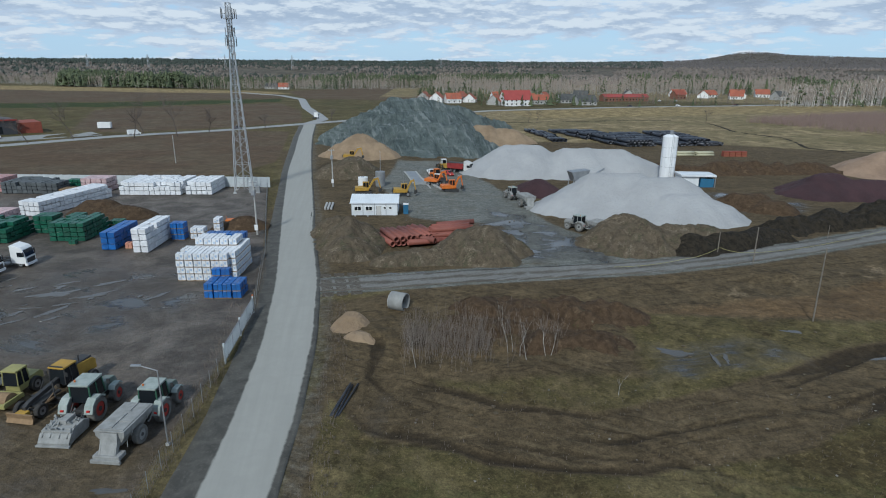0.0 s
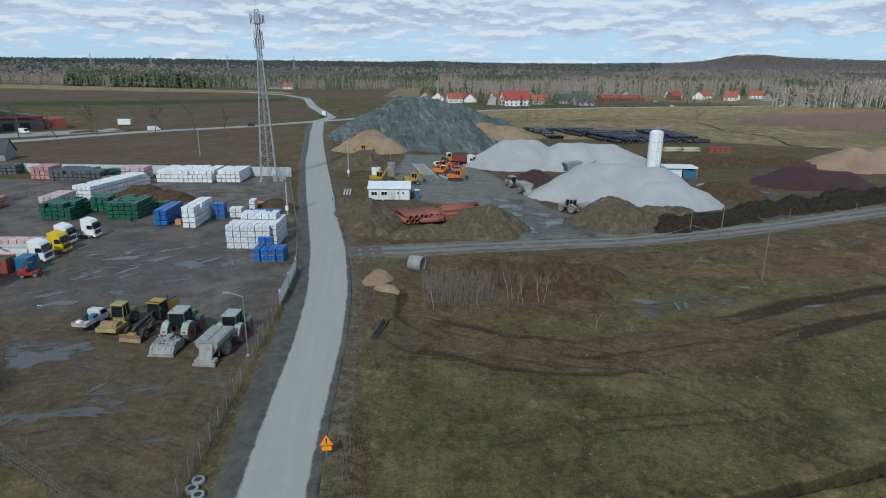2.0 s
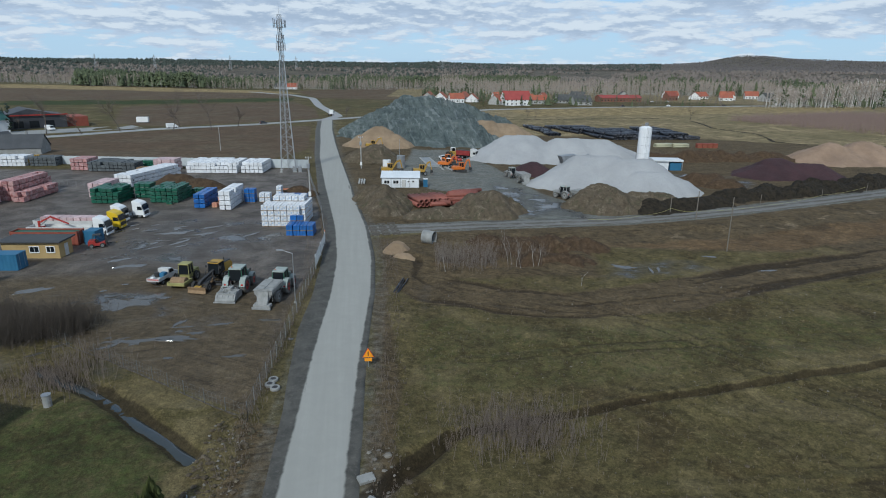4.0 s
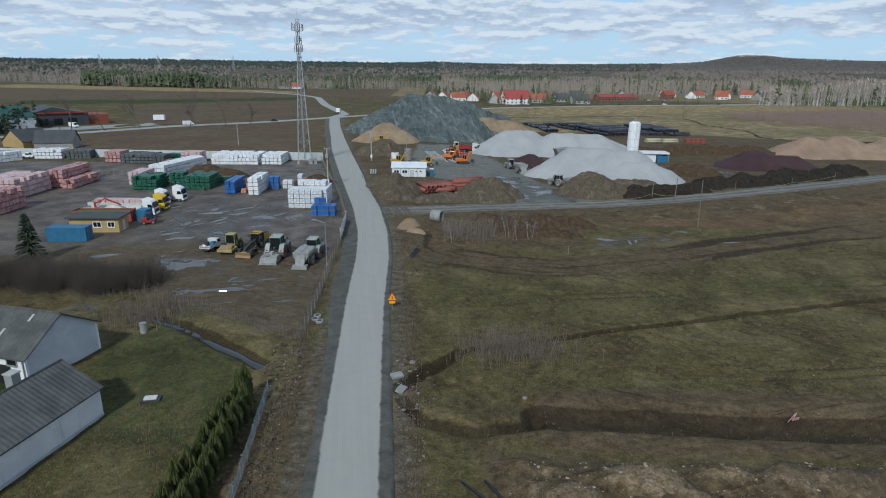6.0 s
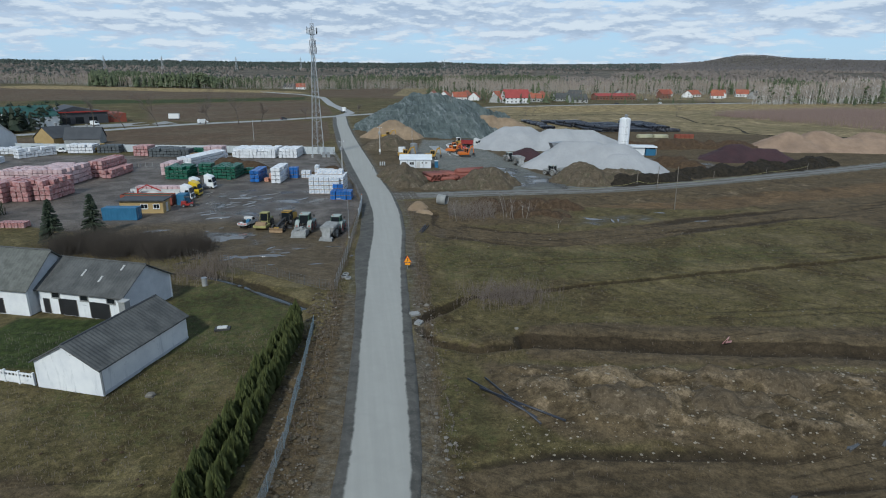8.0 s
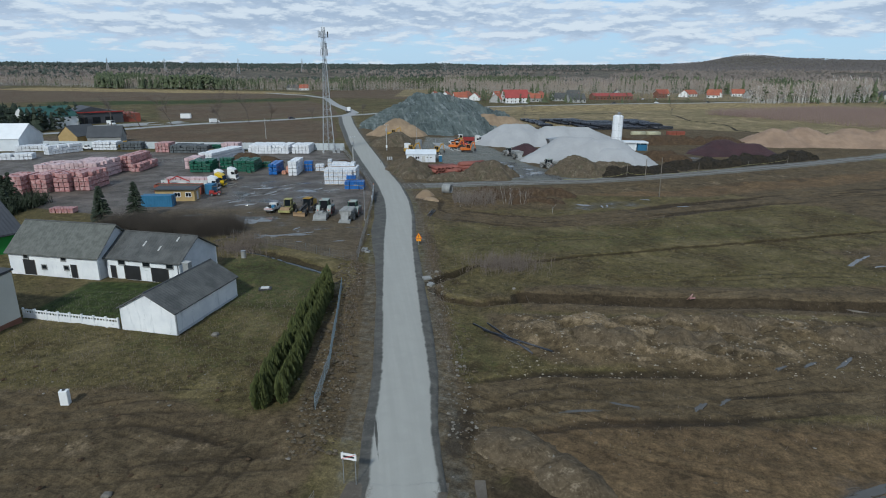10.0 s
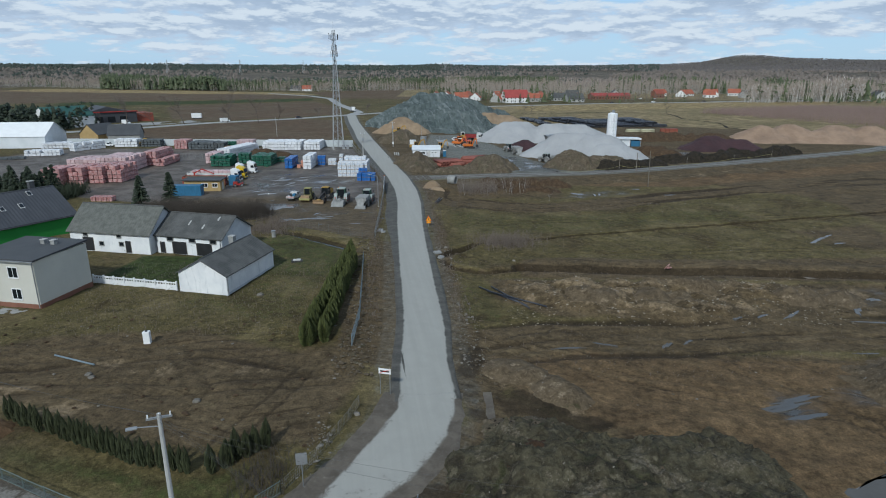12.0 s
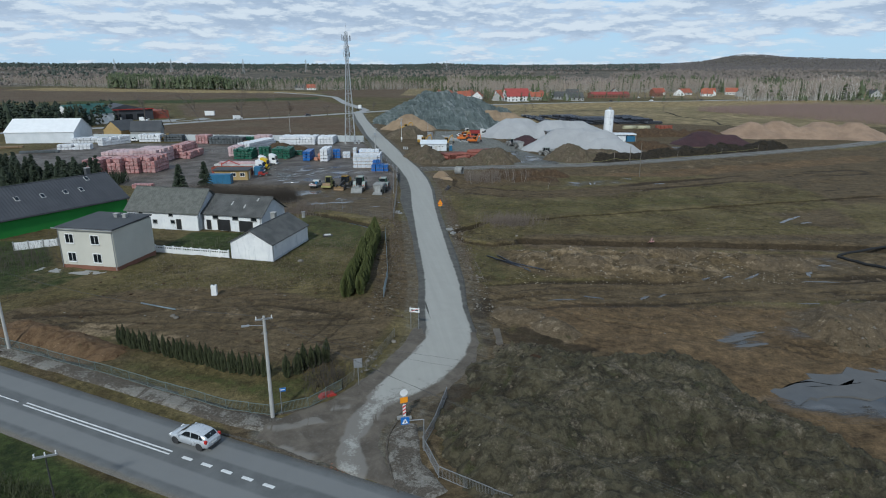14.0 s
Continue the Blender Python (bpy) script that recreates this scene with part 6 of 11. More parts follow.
def village():
    rng = random.Random(5)
    spots = []
    for px, py, kind in ((0, 560, 1), (14, 548, 1), (30, 560, 1), (50, 523, 2), (66, 517, 3), (90, 540, 1), (84, 575, 1), (118, 560, 4), (128, 530, 4), (182, 596, 5), (252, 640, 6), (275, 700, 1), (292, 670, 2), (318, 650, 2),
                         (338, 690, 1), (360, 640, 4), (402, 640, 4), (445, 700, 4), (470, 740, 4), (-205, 830, 2), (-222, 836, 4), (-12, 585, 1), (150, 640, 4), (215, 690, 4), (520, 640, 4), (560, 700, 4), (60, 590, 2), (104, 598, 1), (306, 690, 1), (330, 668, 2), (372, 700, 1), (22, 590, 2)):
        l, w, e, r = rng.uniform(13, 17), rng.uniform(10, 12.5), rng.uniform(3.0, 4.2), 0
        roof = ROOF_ORANGE if kind in (1, 2) else ROOF_RED
        wall = CONCRETE if rng.random() < 0.3 else WHITE_PAINT
        if kind == 3:
            l, w, e, roof = 24, 17, 5.4, ROOF_RED
        if kind == 4:
            roof, wall = ETERNIT, CONCRETE
        if kind == 5:
            l, w, e, roof, wall = 46, 12, 4.2, ROOF_RED, BRICK_BASE
        if kind == 6:
            l, w, e, roof, wall = 12, 10, 5, RUST_RED, BRICK_BASE
        ridge = e + (2.6 if kind == 5 else w * 0.42)
        label = {1: "white house with an orange tiled roof", 2: "small white house with an orange roof", 3: "tall white house with a bright red roof", 4: "village house with a grey roof", 5: "long low hall with a red roof", 6: "brown and red village house"}[kind]
        z = float(ground_height(px, py))
        h = house("house", pose(px, py, z - 0.2, 0, 0, rng.choice((-18, 12, 20, 65, 80)) if kind not in (3, 5) else 12), label, l, w, e, ridge, wall, roof, "village houses", over=0.5)
        for i in range(int(l // 3.5)):
            x = -l / 2 + 2 + i * (l - 3.5) / max(1, int(l // 3.5) - 1) * 0.98
            part("window", box(x - 0.6, x + 0.6, -w / 2 - 0.05, -w / 2 + 0.05, 1.1, 2.5), GLASS, h)
            if e > 5 and kind == 3:
                part("window", box(x - 0.6, x + 0.6, -w / 2 - 0.05, -w / 2 + 0.05, 4.0, 5.4), GLASS, h)
        chimney(h, l * 0.2, 0.9, ridge - 1.5, ridge + 0.9, 0.7, BRICK_BASE)


def small_cabins():
    h = thing("hut", pose(-71.8, 66.6, 0, 0, 0, 2), "ochre wooden hut with a flat dark roof", "hut")
    part("wall", box(-4.6, 4.6, -1.9, 1.9, 0, 2.75), HUT_YELLOW, h)
    part("roof", profile([(-5.1, 2.75), (5.1, 2.75), (5.1, 3.0), (-5.1, 3.0)], -2.4, 2.4), ROOF_FELT, h)
    window(h, 0.6, 1.1, 1.4, 0.9, -1.9)
    window(h, 3.2, 1.1, 1.2, 0.9, -1.9)
    part("door", box(4.58, 4.66, -0.4, 0.6, 0.05, 2.1), DUSTY_WHITE, h)


def container(name, m, label, l, w, h, mat, open_top=False):
    c = thing(name, m, label, "container")
    n = int(l / 0.28)
    for side in (-1, 1):
        bm = bmesh.new()
        row = []
        for i in range(n + 1):
            x = -l / 2 + l * i / n
            y = side * (w / 2 - (0.05 if i % 2 else 0.0))
            row.append((bm.verts.new((x, y, 0.15)), bm.verts.new((x, y, h - 0.1))))
        for i in range(n):
            bm.faces.new((row[i][0], row[i + 1][0], row[i + 1][1], row[i][1]))
        part("side_sheet", facing(bm), mat, c)
    part("floor_frame", box(-l / 2, l / 2, -w / 2, w / 2, 0, 0.18), mat, c)
    part("end_wall", box(-l / 2, -l / 2 + 0.06, -w / 2 + 0.03, w / 2 - 0.03, 0.18, h - 0.1), mat, c)
    for y0, y1 in ((-w / 2 + 0.05, -0.02), (0.02, w / 2 - 0.05)):
        d = part("door", box(l / 2 - 0.07, l / 2, y0, y1, 0.2, h - 0.12), mat, c)
        part("lock_bar", tube((l / 2 + 0.03, (y0 + y1) / 2, 0.2), (l / 2 + 0.03, (y0 + y1) / 2, h - 0.15), 0.025, 6), GALV, d)
    for x in (-l / 2 + 0.08, l / 2 - 0.08):
        for y in (-w / 2 + 0.08, w / 2 - 0.08):
            part("corner_post", box(x - 0.08, x + 0.08, y - 0.08, y + 0.08, 0, h), mat, c)
    if open_top:
        part("load", box(-l / 2 + 0.1, l / 2 - 0.1, -w / 2 + 0.1, w / 2 - 0.1, 0.2, h - 0.35), FILM_GREEN, c, "green sheeting inside the container")
    else:
        part("roof_sheet", box(-l / 2 + 0.02, l / 2 - 0.02, -w / 2 + 0.02, w / 2 - 0.02, h - 0.1, h - 0.03), mat, c)
    return c


barns()
beige_house()
green_house()
site_cabin()
halls()
village()
small_cabins()
container("shipping_container", pose(-73.4, 59.6, 0, 0, 0, 3), "blue shipping container with timber on its roof", 7.0, 2.5, 2.6, BLUE)
container("shipping_container", pose(-74.2, 73.3, 0, 0, 0, 2), "rust-red container with an open top", 11.5, 2.5, 2.6, RUST_RED, True)
container("shipping_container", pose(-66.6, 74.2, 0, 0, 0, 90), "small blue-grey steel container", 2.6, 2.2, 2.5, BLUE)

# ---- vehicles and machines; every one looks along its own +x ----
def wheel(parent, x, y, r, w, tyre=RUBBER, rim=GALV, name="wheel"):
    n = 20
    bm = bmesh.new()
    rings = []
    for yy, rad in ((-w / 2, r * 0.58), (-w / 2, r * 0.92), (-w * 0.32, r), (w * 0.32, r), (w / 2, r * 0.92), (w / 2, r * 0.58)):
        rings.append([bm.verts.new((math.cos(2 * math.pi * i / n) * rad, yy, math.sin(2 * math.pi * i / n) * rad)) for i in range(n)])
    for a, b in zip(rings, rings[1:]):
        for i in range(n):
            bm.faces.new((a[i], a[(i + 1) % n], b[(i + 1) % n], b[i]))
    t = part(name, facing(bm), tyre, parent)
    t.matrix_basis = pose(x, y, r)
    part("rim", tube((0, -w * 0.42, 0), (0, w * 0.42, 0), r * 0.585, 16), rim, t)
    part("hub", tube((0, -w * 0.5, 0), (0, w * 0.5, 0), r * 0.2, 10), DARK_STEEL, t)
    return t


def glass_cab(parent, x0, x1, half, z0, z1, post_mat, roof, lean=0.15, name="cab"):
    """A glazed driver's cab: dark glass body, corner posts, roof."""
    c = part(name, profile([(x0, z0), (x1, z0), (x1 - lean, z1), (x0 + lean * 0.5, z1)], -half, half, taper=0.93), GLASS, parent, "dark glazed cab")
    for y in (-half, half):
        for a, b in (((x0, z0), (x0 + lean * 0.5, z1)), ((x1, z0), (x1 - lean, z1)), (((x0 + x1) / 2, z0), ((x0 + x1) / 2, z1))):
            part("post", tube((a[0], y * 1.01, a[1]), (b[0], y * 0.94, b[1]), 0.06, 6), post_mat, c)
    part("roof", box(x0 - 0.05, x1 - lean + 0.15, -half * 1.0, half * 1.0, z1, z1 + 0.17, 0.05), roof, c)
    return c


def tractor(m, label, body=TRACTOR_GREEN, rims=RED, tyre=DUSTY_RUBBER, scale=1.0):
    t = thing("tractor", m @ Matrix.Scale(scale, 4), label, "tractor", "tractors")
    for y in (-1.0, 1.0):
        wheel(t, -1.25, y, 0.98, 0.62, tyre, rims)
        wheel(t, 1.55, y * 0.95, 0.74, 0.5, tyre, rims)
        f = part("fender", profile([(-2.35, 1.1), (-2.1, 1.7), (-1.6, 2.05), (-0.9, 2.05), (-0.4, 1.75), (-0.45, 1.6), (-0.9, 1.9), (-1.6, 1.9), (-1.98, 1.62), (-2.2, 1.1)], y - 0.33, y + 0.33), FENDER_DUST if body is TRACTOR_GREEN else body, t)
        part("tail_light", box(-2.33, -2.25, y - 0.12, y + 0.12, 1.25, 1.4), LIGHT_BAR, f)
        part("front_fender", profile([(0.85, 1.35), (1.1, 1.62), (1.9, 1.62), (2.25, 1.3), (2.15, 1.28), (1.85, 1.52), (1.15, 1.52), (0.95, 1.3)], y * 0.95 - 0.25, y * 0.95 + 0.25), FENDER_DUST if body is TRACTOR_GREEN else body, t)
        part("mirror", box(0.25, 0.33, y * 1.25 - 0.12, y * 1.25 + 0.12, 2.3, 2.65), DARK_STEEL, t)
    part("chassis", box(-1.9, 2.2, -0.35, 0.35, 0.6, 1.15, 0.05), DARK_STEEL, t)
    part("hood", profile([(0.3, 1.1), (2.65, 1.0), (2.75, 1.35), (2.5, 1.75), (1.4, 1.95), (0.3, 2.0)], -0.42, 0.42, bevel=0.06), body, t, "dusty engine hood")
    part("grille", box(2.6, 2.78, -0.3, 0.3, 1.05, 1.5), DARK_STEEL, t)
    glass_cab(t, -1.45, 0.45, 0.78, 1.55, 2.9, CAB_GREEN if body is TRACTOR_GREEN else body, FENDER_DUST)
    for y in (-0.5, 0.5):
        part("lift_arm", tube((-1.5, y, 1.1), (-2.6, y * 0.9, 0.7), 0.07, 6), DUST, t)
        part("lift_ram", tube((-1.6, y, 1.6), (-2.5, y * 0.9, 0.75), 0.05, 6), DARK_STEEL, t)
    part("exhaust", tube((0.55, 0.6, 1.6), (0.55, 0.6, 3.0), 0.07, 8), DARK_STEEL, t)
    part("beacon", tube((-1.0, 0.5, 3.07), (-1.0, 0.5, 3.22), 0.07, 8), ORANGE, t)
    part("hitch", box(-2.3, -1.8, -0.25, 0.25, 0.5, 0.9), DARK_STEEL, t)
    return t


def lime_spreader(m):
    s = thing("lime_spreader", m, "lime-dusted trailer spreader with a sloped hopper", "spreader")
    bm = bmesh.new()
    rings = []
    for x0, x1, half, z in ((-2.3, 1.6, 0.65, 0.95), (-2.5, 1.8, 0.75, 1.2), (-2.7, 2.1, 1.40, 2.15), (-2.7, 2.1, 1.44, 2.75)):
        rings.append([bm.verts.new(q) for q in ((x0, -half, z), (x1, -half, z), (x1, half, z), (x0, half, z))])
    for low, top in zip(rings, rings[1:]):
        for i in range(4):
            bm.faces.new((low[i], low[(i + 1) % 4], top[(i + 1) % 4], top[i]))
    bm.faces.new(rings[0][::-1]), bm.faces.new(rings[-1])
    part("hopper", facing(bm), DUST, s, "steel hopper caked in lime")
    part("hopper_rim", box(-2.78, 2.18, -1.5, 1.5, 2.65, 2.79, 0.03), DUST, s)
    part("hatch", tube((0.4, 0, 2.88), (0.4, 0, 2.96), 0.36, 18, 0.26), DUST, s)
    part("hopper_cover", box(-2.6, 2.0, -1.34, 1.34, 2.79, 2.88, 0.03), DUST, s)
    part("cover_ridge", profile([(-2.4, 2.88), (1.8, 2.88), (1.8, 2.98), (-2.4, 2.98)], -0.12, 0.12), DUST, s)
    part("cross_bar", box(-1.3, -1.2, -1.3, 1.3, 2.88, 2.95), DUST, s)
    part("rear_chute", profile([(-3.6, 0.6), (-3.2, 0.6), (-2.5, 1.5), (-2.68, 2.6), (-2.86, 2.6), (-3.05, 1.7)], -0.85, 0.85, bevel=0.04), DUST, s)
    part("spread_box", box(-3.75, -2.6, -1.3, 1.3, 0.3, 0.75, 0.08), DUST, s, "wide spreading box at the rear")
    part("skirt", box(-3.95, -3.7, -1.45, 1.45, 0.05, 0.42, 0.04), DUST, s)
    for y in (-1.0, 1.0):
        wheel(s, -0.3, y * 1.3, 0.95, 0.62, DUSTY_RUBBER, DUST)
        part("ladder_rail", tube((-2.2, y * 1.22, 0.8), (-2.0, y * 1.28, 2.6), 0.035, 6), DUST, s)
        part("side_rib", box(0.9, 1.0, y * 1.43 - 0.04, y * 1.43 + 0.04, 1.9, 2.7), DUST, s)
        part("side_rib", box(-1.6, -1.5, y * 1.43 - 0.04, y * 1.43 + 0.04, 1.9, 2.7), DUST, s)
    part("axle", tube((-0.3, -1.1, 0.78), (-0.3, 1.1, 0.78), 0.09, 8), DARK_STEEL, s)
    part("frame", box(-2.9, 2.4, -0.4, 0.4, 0.8, 1.0), DUST, s)
    for y in (-0.75, 0.75):
        part("rear_strut", tube((-2.9, y, 1.9), (-3.6, y * 0.9, 0.6), 0.06, 6), DUST, s)
        part("hose", tube((-2.6, y * 0.9, 1.1), (-3.4, y * 0.6, 0.75), 0.05, 6), DARK_STEEL, s)
        part("mudguard", profile([(-1.15, 1.35), (-0.9, 1.66), (0.3, 1.66), (0.55, 1.35), (0.5, 1.33), (0.27, 1.6), (-0.87, 1.6), (-1.1, 1.33)], y * 1.5 - 0.3, y * 1.5 + 0.3), DUST, s)
    part("drawbar", profile([(2.3, 0.75), (4.2, 0.55), (4.2, 0.7), (2.3, 1.0)], -0.15, 0.15), DUST, s)
    return s


def soil_mixer(m):
    s = thing("soil_mixer", m, "lime-dusted soil stabilising rotor box", "implement")
    part("rotor_box", profile([(-1.2, 0.15), (1.1, 0.15), (1.3, 0.9), (0.6, 1.25), (-0.8, 1.2), (-1.25, 0.75)], -1.3, 1.3, bevel=0.05), DUST, s)
    part("rear_flap", profile([(-1.75, 0.1), (-1.1, 0.2), (-1.1, 1.0), (-1.3, 1.0), (-1.8, 0.35)], -1.38, 1.38), DUST, s, "sloped rear levelling flap")
    part("gearbox", box(-0.3, 0.9, -0.35, 0.35, 1.1, 1.6, 0.06), DUST, s)
    rng = random.Random(3)
    part("levelling_bar", box(-2.0, -1.75, -1.5, 1.5, 0.05, 0.2, 0.03), DUST, s)
    part("cross_beam", box(-1.25, -1.05, -1.3, 1.3, 1.0, 1.2, 0.03), DUST, s)
    part("drive_case", box(-0.9, 1.0, 1.3, 1.48, 0.3, 1.1, 0.05), DUST, s)
    for y in (-1.1, -0.4, 0.4, 1.1):
        part("flap_ram", tube((-0.9, y, 1.3), (-1.6, y, 0.75), 0.06, 6), DUST, s)
    for i in range(26):
        x, y = rng.uniform(-0.9, 0.9), rng.uniform(-1.1, 1.1)
        part("cylinder", tube((x, y, 1.15), (x + rng.uniform(-0.5, 0.5), y + rng.uniform(-0.4, 0.4), rng.uniform(1.3, 1.6)), 0.07, 6), DUST, s)
    for y in (-0.5, 0.5):
        part("link_arm", tube((0.8, y, 1.0), (2.0, y, 0.8), 0.08, 6), DUST, s)
    return s


def grader(m):
    g = thing("road_grader", m, "yellow and black motor grader with a front blade", "grader")
    for y in (-1.05, 1.05):
        for x in (-3.4, -1.8):
            wheel(g, x, y, 0.68, 0.45)
        wheel(g, 3.2, y, 0.68, 0.42)
    part("engine_hood", profile([(-4.6, 1.0), (-1.9, 1.0), (-1.9, 2.4), (-2.3, 2.5), (-4.2, 2.3), (-4.6, 2.0)], -0.65, 0.65, bevel=0.06), YELLOW, g)
    part("engine_cover", box(-4.2, -2.2, -0.55, 0.55, 2.4, 2.56, 0.04), DARK_STEEL, g)
    glass_cab(g, -1.9, -0.2, 0.85, 1.4, 2.95, DARK_STEEL, YELLOW)
    part("main_beam", profile([(-0.4, 1.7), (3.4, 1.15), (3.9, 1.0), (3.9, 1.3), (3.4, 1.55), (-0.4, 2.1)], -0.2, 0.2), DARK_STEEL, g)
    for y in (-0.9, 0.9):
        part("lift_ram", tube((0.9, y * 0.5, 2.3), (1.3, y, 0.9), 0.07, 6), DARK_STEEL, g)
        part("side_link", tube((0.6, y * 0.7, 1.5), (2.8, y, 0.8), 0.06, 6), TIMBER, g)
        part("mirror", box(-0.25, -0.17, y * 1.25 - 0.12, y * 1.25 + 0.12, 2.3, 2.7), DARK_STEEL, g)
    part("turn_circle", tube((1.6, 0, 0.75), (1.6, 0, 0.9), 0.8, 20), TIMBER, g, "earth-caked turning circle")
    part("roof_lamp_bar", box(-0.4, -0.25, -0.7, 0.7, 3.12, 3.22), DARK_STEEL, g)
    part("circle_frame", profile([(0.2, 0.9), (3.2, 0.9), (3.2, 1.05), (0.2, 1.1)], -0.6, 0.6), DARK_STEEL, g)
    part("mould_board", profile([(1.0, 0.15), (1.15, 0.15), (1.05, 0.45), (1.2, 0.75), (1.0, 0.75), (0.9, 0.45)], -1.9, 1.9), DARK_STEEL, g)
    part("front_blade", profile([(4.5, 0.1), (4.65, 0.1), (4.45, 0.5), (4.55, 0.95), (4.35, 0.95), (4.3, 0.5)], -1.35, 1.35), TIMBER, g, "worn brown steel front blade")
    part("blade_frame", box(3.8, 4.4, -0.5, 0.5, 0.4, 1.0, 0.05), YELLOW, g)
    part("front_axle", tube((3.2, -1.0, 0.68), (3.2, 1.0, 0.68), 0.12, 8), DARK_STEEL, g)
    part("exhaust", tube((-2.8, 0.3, 2.4), (-2.8, 0.3, 3.2), 0.07, 8), DARK_STEEL, g)
    return g


def roller(m):
    r = thing("road_roller", m, "pale yellow-green soil roller with an earthy drum", "roller")
    part("drum", tube((1.7, -1.05, 0.75), (1.7, 1.05, 0.75), 0.75, 24), TIMBER, r, "rusty steel drum with soil on it")
    for y in (-1.2, 1.2):
        part("drum_frame", box(0.5, 2.75, y - 0.09, y + 0.09, 0.55, 1.0), LIME_YELLOW, r)
        wheel(r, -1.6, y * 0.72, 0.74, 0.5)
    part("front_bar", box(2.6, 2.85, -1.3, 1.3, 0.5, 0.95, 0.04), LIME_YELLOW, r)
    part("rear_bar", box(0.4, 0.65, -1.3, 1.3, 0.5, 0.95, 0.04), LIME_YELLOW, r)
    part("body", profile([(-2.9, 0.8), (0.2, 0.8), (0.2, 1.5), (-1.0, 1.7), (-2.6, 1.75), (-2.9, 1.5)], -0.75, 0.75, bevel=0.06), LIME_YELLOW, r)
    glass_cab(r, -1.1, 0.35, 0.78, 1.45, 2.85, LIME_YELLOW, LIME_YELLOW)
    return r


def pickup(m, label, body=WHITE_PAINT, bed=BLUE):
    p = thing("pickup_truck", m, label, "truck")
    for y in (-0.8, 0.8):
        wheel(p, 1.65, y, 0.36, 0.24)
        wheel(p, -1.5, y, 0.36, 0.24)
    part("cab_body", profile([(0.0, 0.45), (2.55, 0.45), (2.6, 0.95), (1.7, 1.15), (1.1, 1.85), (0.1, 1.9), (0.0, 1.0)], -0.9, 0.9, bevel=0.06, taper=0.92), body, p)
    part("windscreen", profile([(1.16, 1.82), (1.72, 1.2), (1.76, 1.22), (1.2, 1.86)], -0.72, 0.72), GLASS, p)
    for y in (-0.89, 0.86):
        part("side_window", profile([(0.3, 1.22), (1.5, 1.22), (1.05, 1.72), (0.3, 1.76)], y, y + 0.03), GLASS, p)
    part("flat_bed", box(-2.6, -0.05, -0.95, 0.95, 0.75, 0.88), bed, p)
    for y in (-0.95, 0.91):
        part("side_board", box(-2.6, -0.05, y, y + 0.04, 0.88, 1.25), bed, p)
    part("tail_board", box(-2.64, -2.6, -0.95, 0.95, 0.8, 1.25), bed, p)
    part("chassis", box(-2.5, 2.0, -0.4, 0.4, 0.45, 0.72), DARK_STEEL, p)
    part("bumper", box(2.5, 2.68, -0.85, 0.85, 0.4, 0.62, 0.03), DARK_STEEL, p)
    for y in (-0.65, 0.65):
        part("headlight", box(2.5, 2.64, y - 0.16, y + 0.16, 0.7, 0.86), WHITE_PAINT, p)
    return p


def lorry_cab(t, mat, x=0.0):
    c = part("cab", profile([(x - 0.1, 0.75), (x + 2.15, 0.55), (x + 2.25, 1.3), (x + 2.2, 1.7), (x + 1.9, 2.95), (x + 1.5, 3.3), (x + 0.1, 3.7), (x - 0.1, 3.6)], -1.22, 1.22, bevel=0.07), mat, t)
    part("windscreen", profile([(x + 2.2, 1.75), (x + 2.26, 1.75), (x + 1.97, 2.85), (x + 1.92, 2.85)], -1.08, 1.08), GLASS, c)
    for y in (-1.24, 1.21):
        part("side_window", profile([(x + 0.95, 1.75), (x + 1.95, 1.75), (x + 1.75, 2.5), (x + 0.95, 2.5)], y, y + 0.03), GLASS, c)
        part("mirror", box(x + 2.0, x + 2.12, y * 1.12 - 0.1, y * 1.12 + 0.1, 1.9, 2.6, 0.02), DARK_STEEL, c)
    part("grille", box(x + 2.18, x + 2.3, -0.9, 0.9, 0.75, 1.45), DARK_STEEL, c)
    part("bumper", box(x + 1.9, x + 2.36, -1.23, 1.23, 0.3, 0.72, 0.05), mat, c)
    for y in (-0.95, 0.95):
        part("headlight", box(x + 2.3, x + 2.4, y - 0.2, y + 0.2, 0.48, 0.66), WHITE_PAINT, c)
    return c


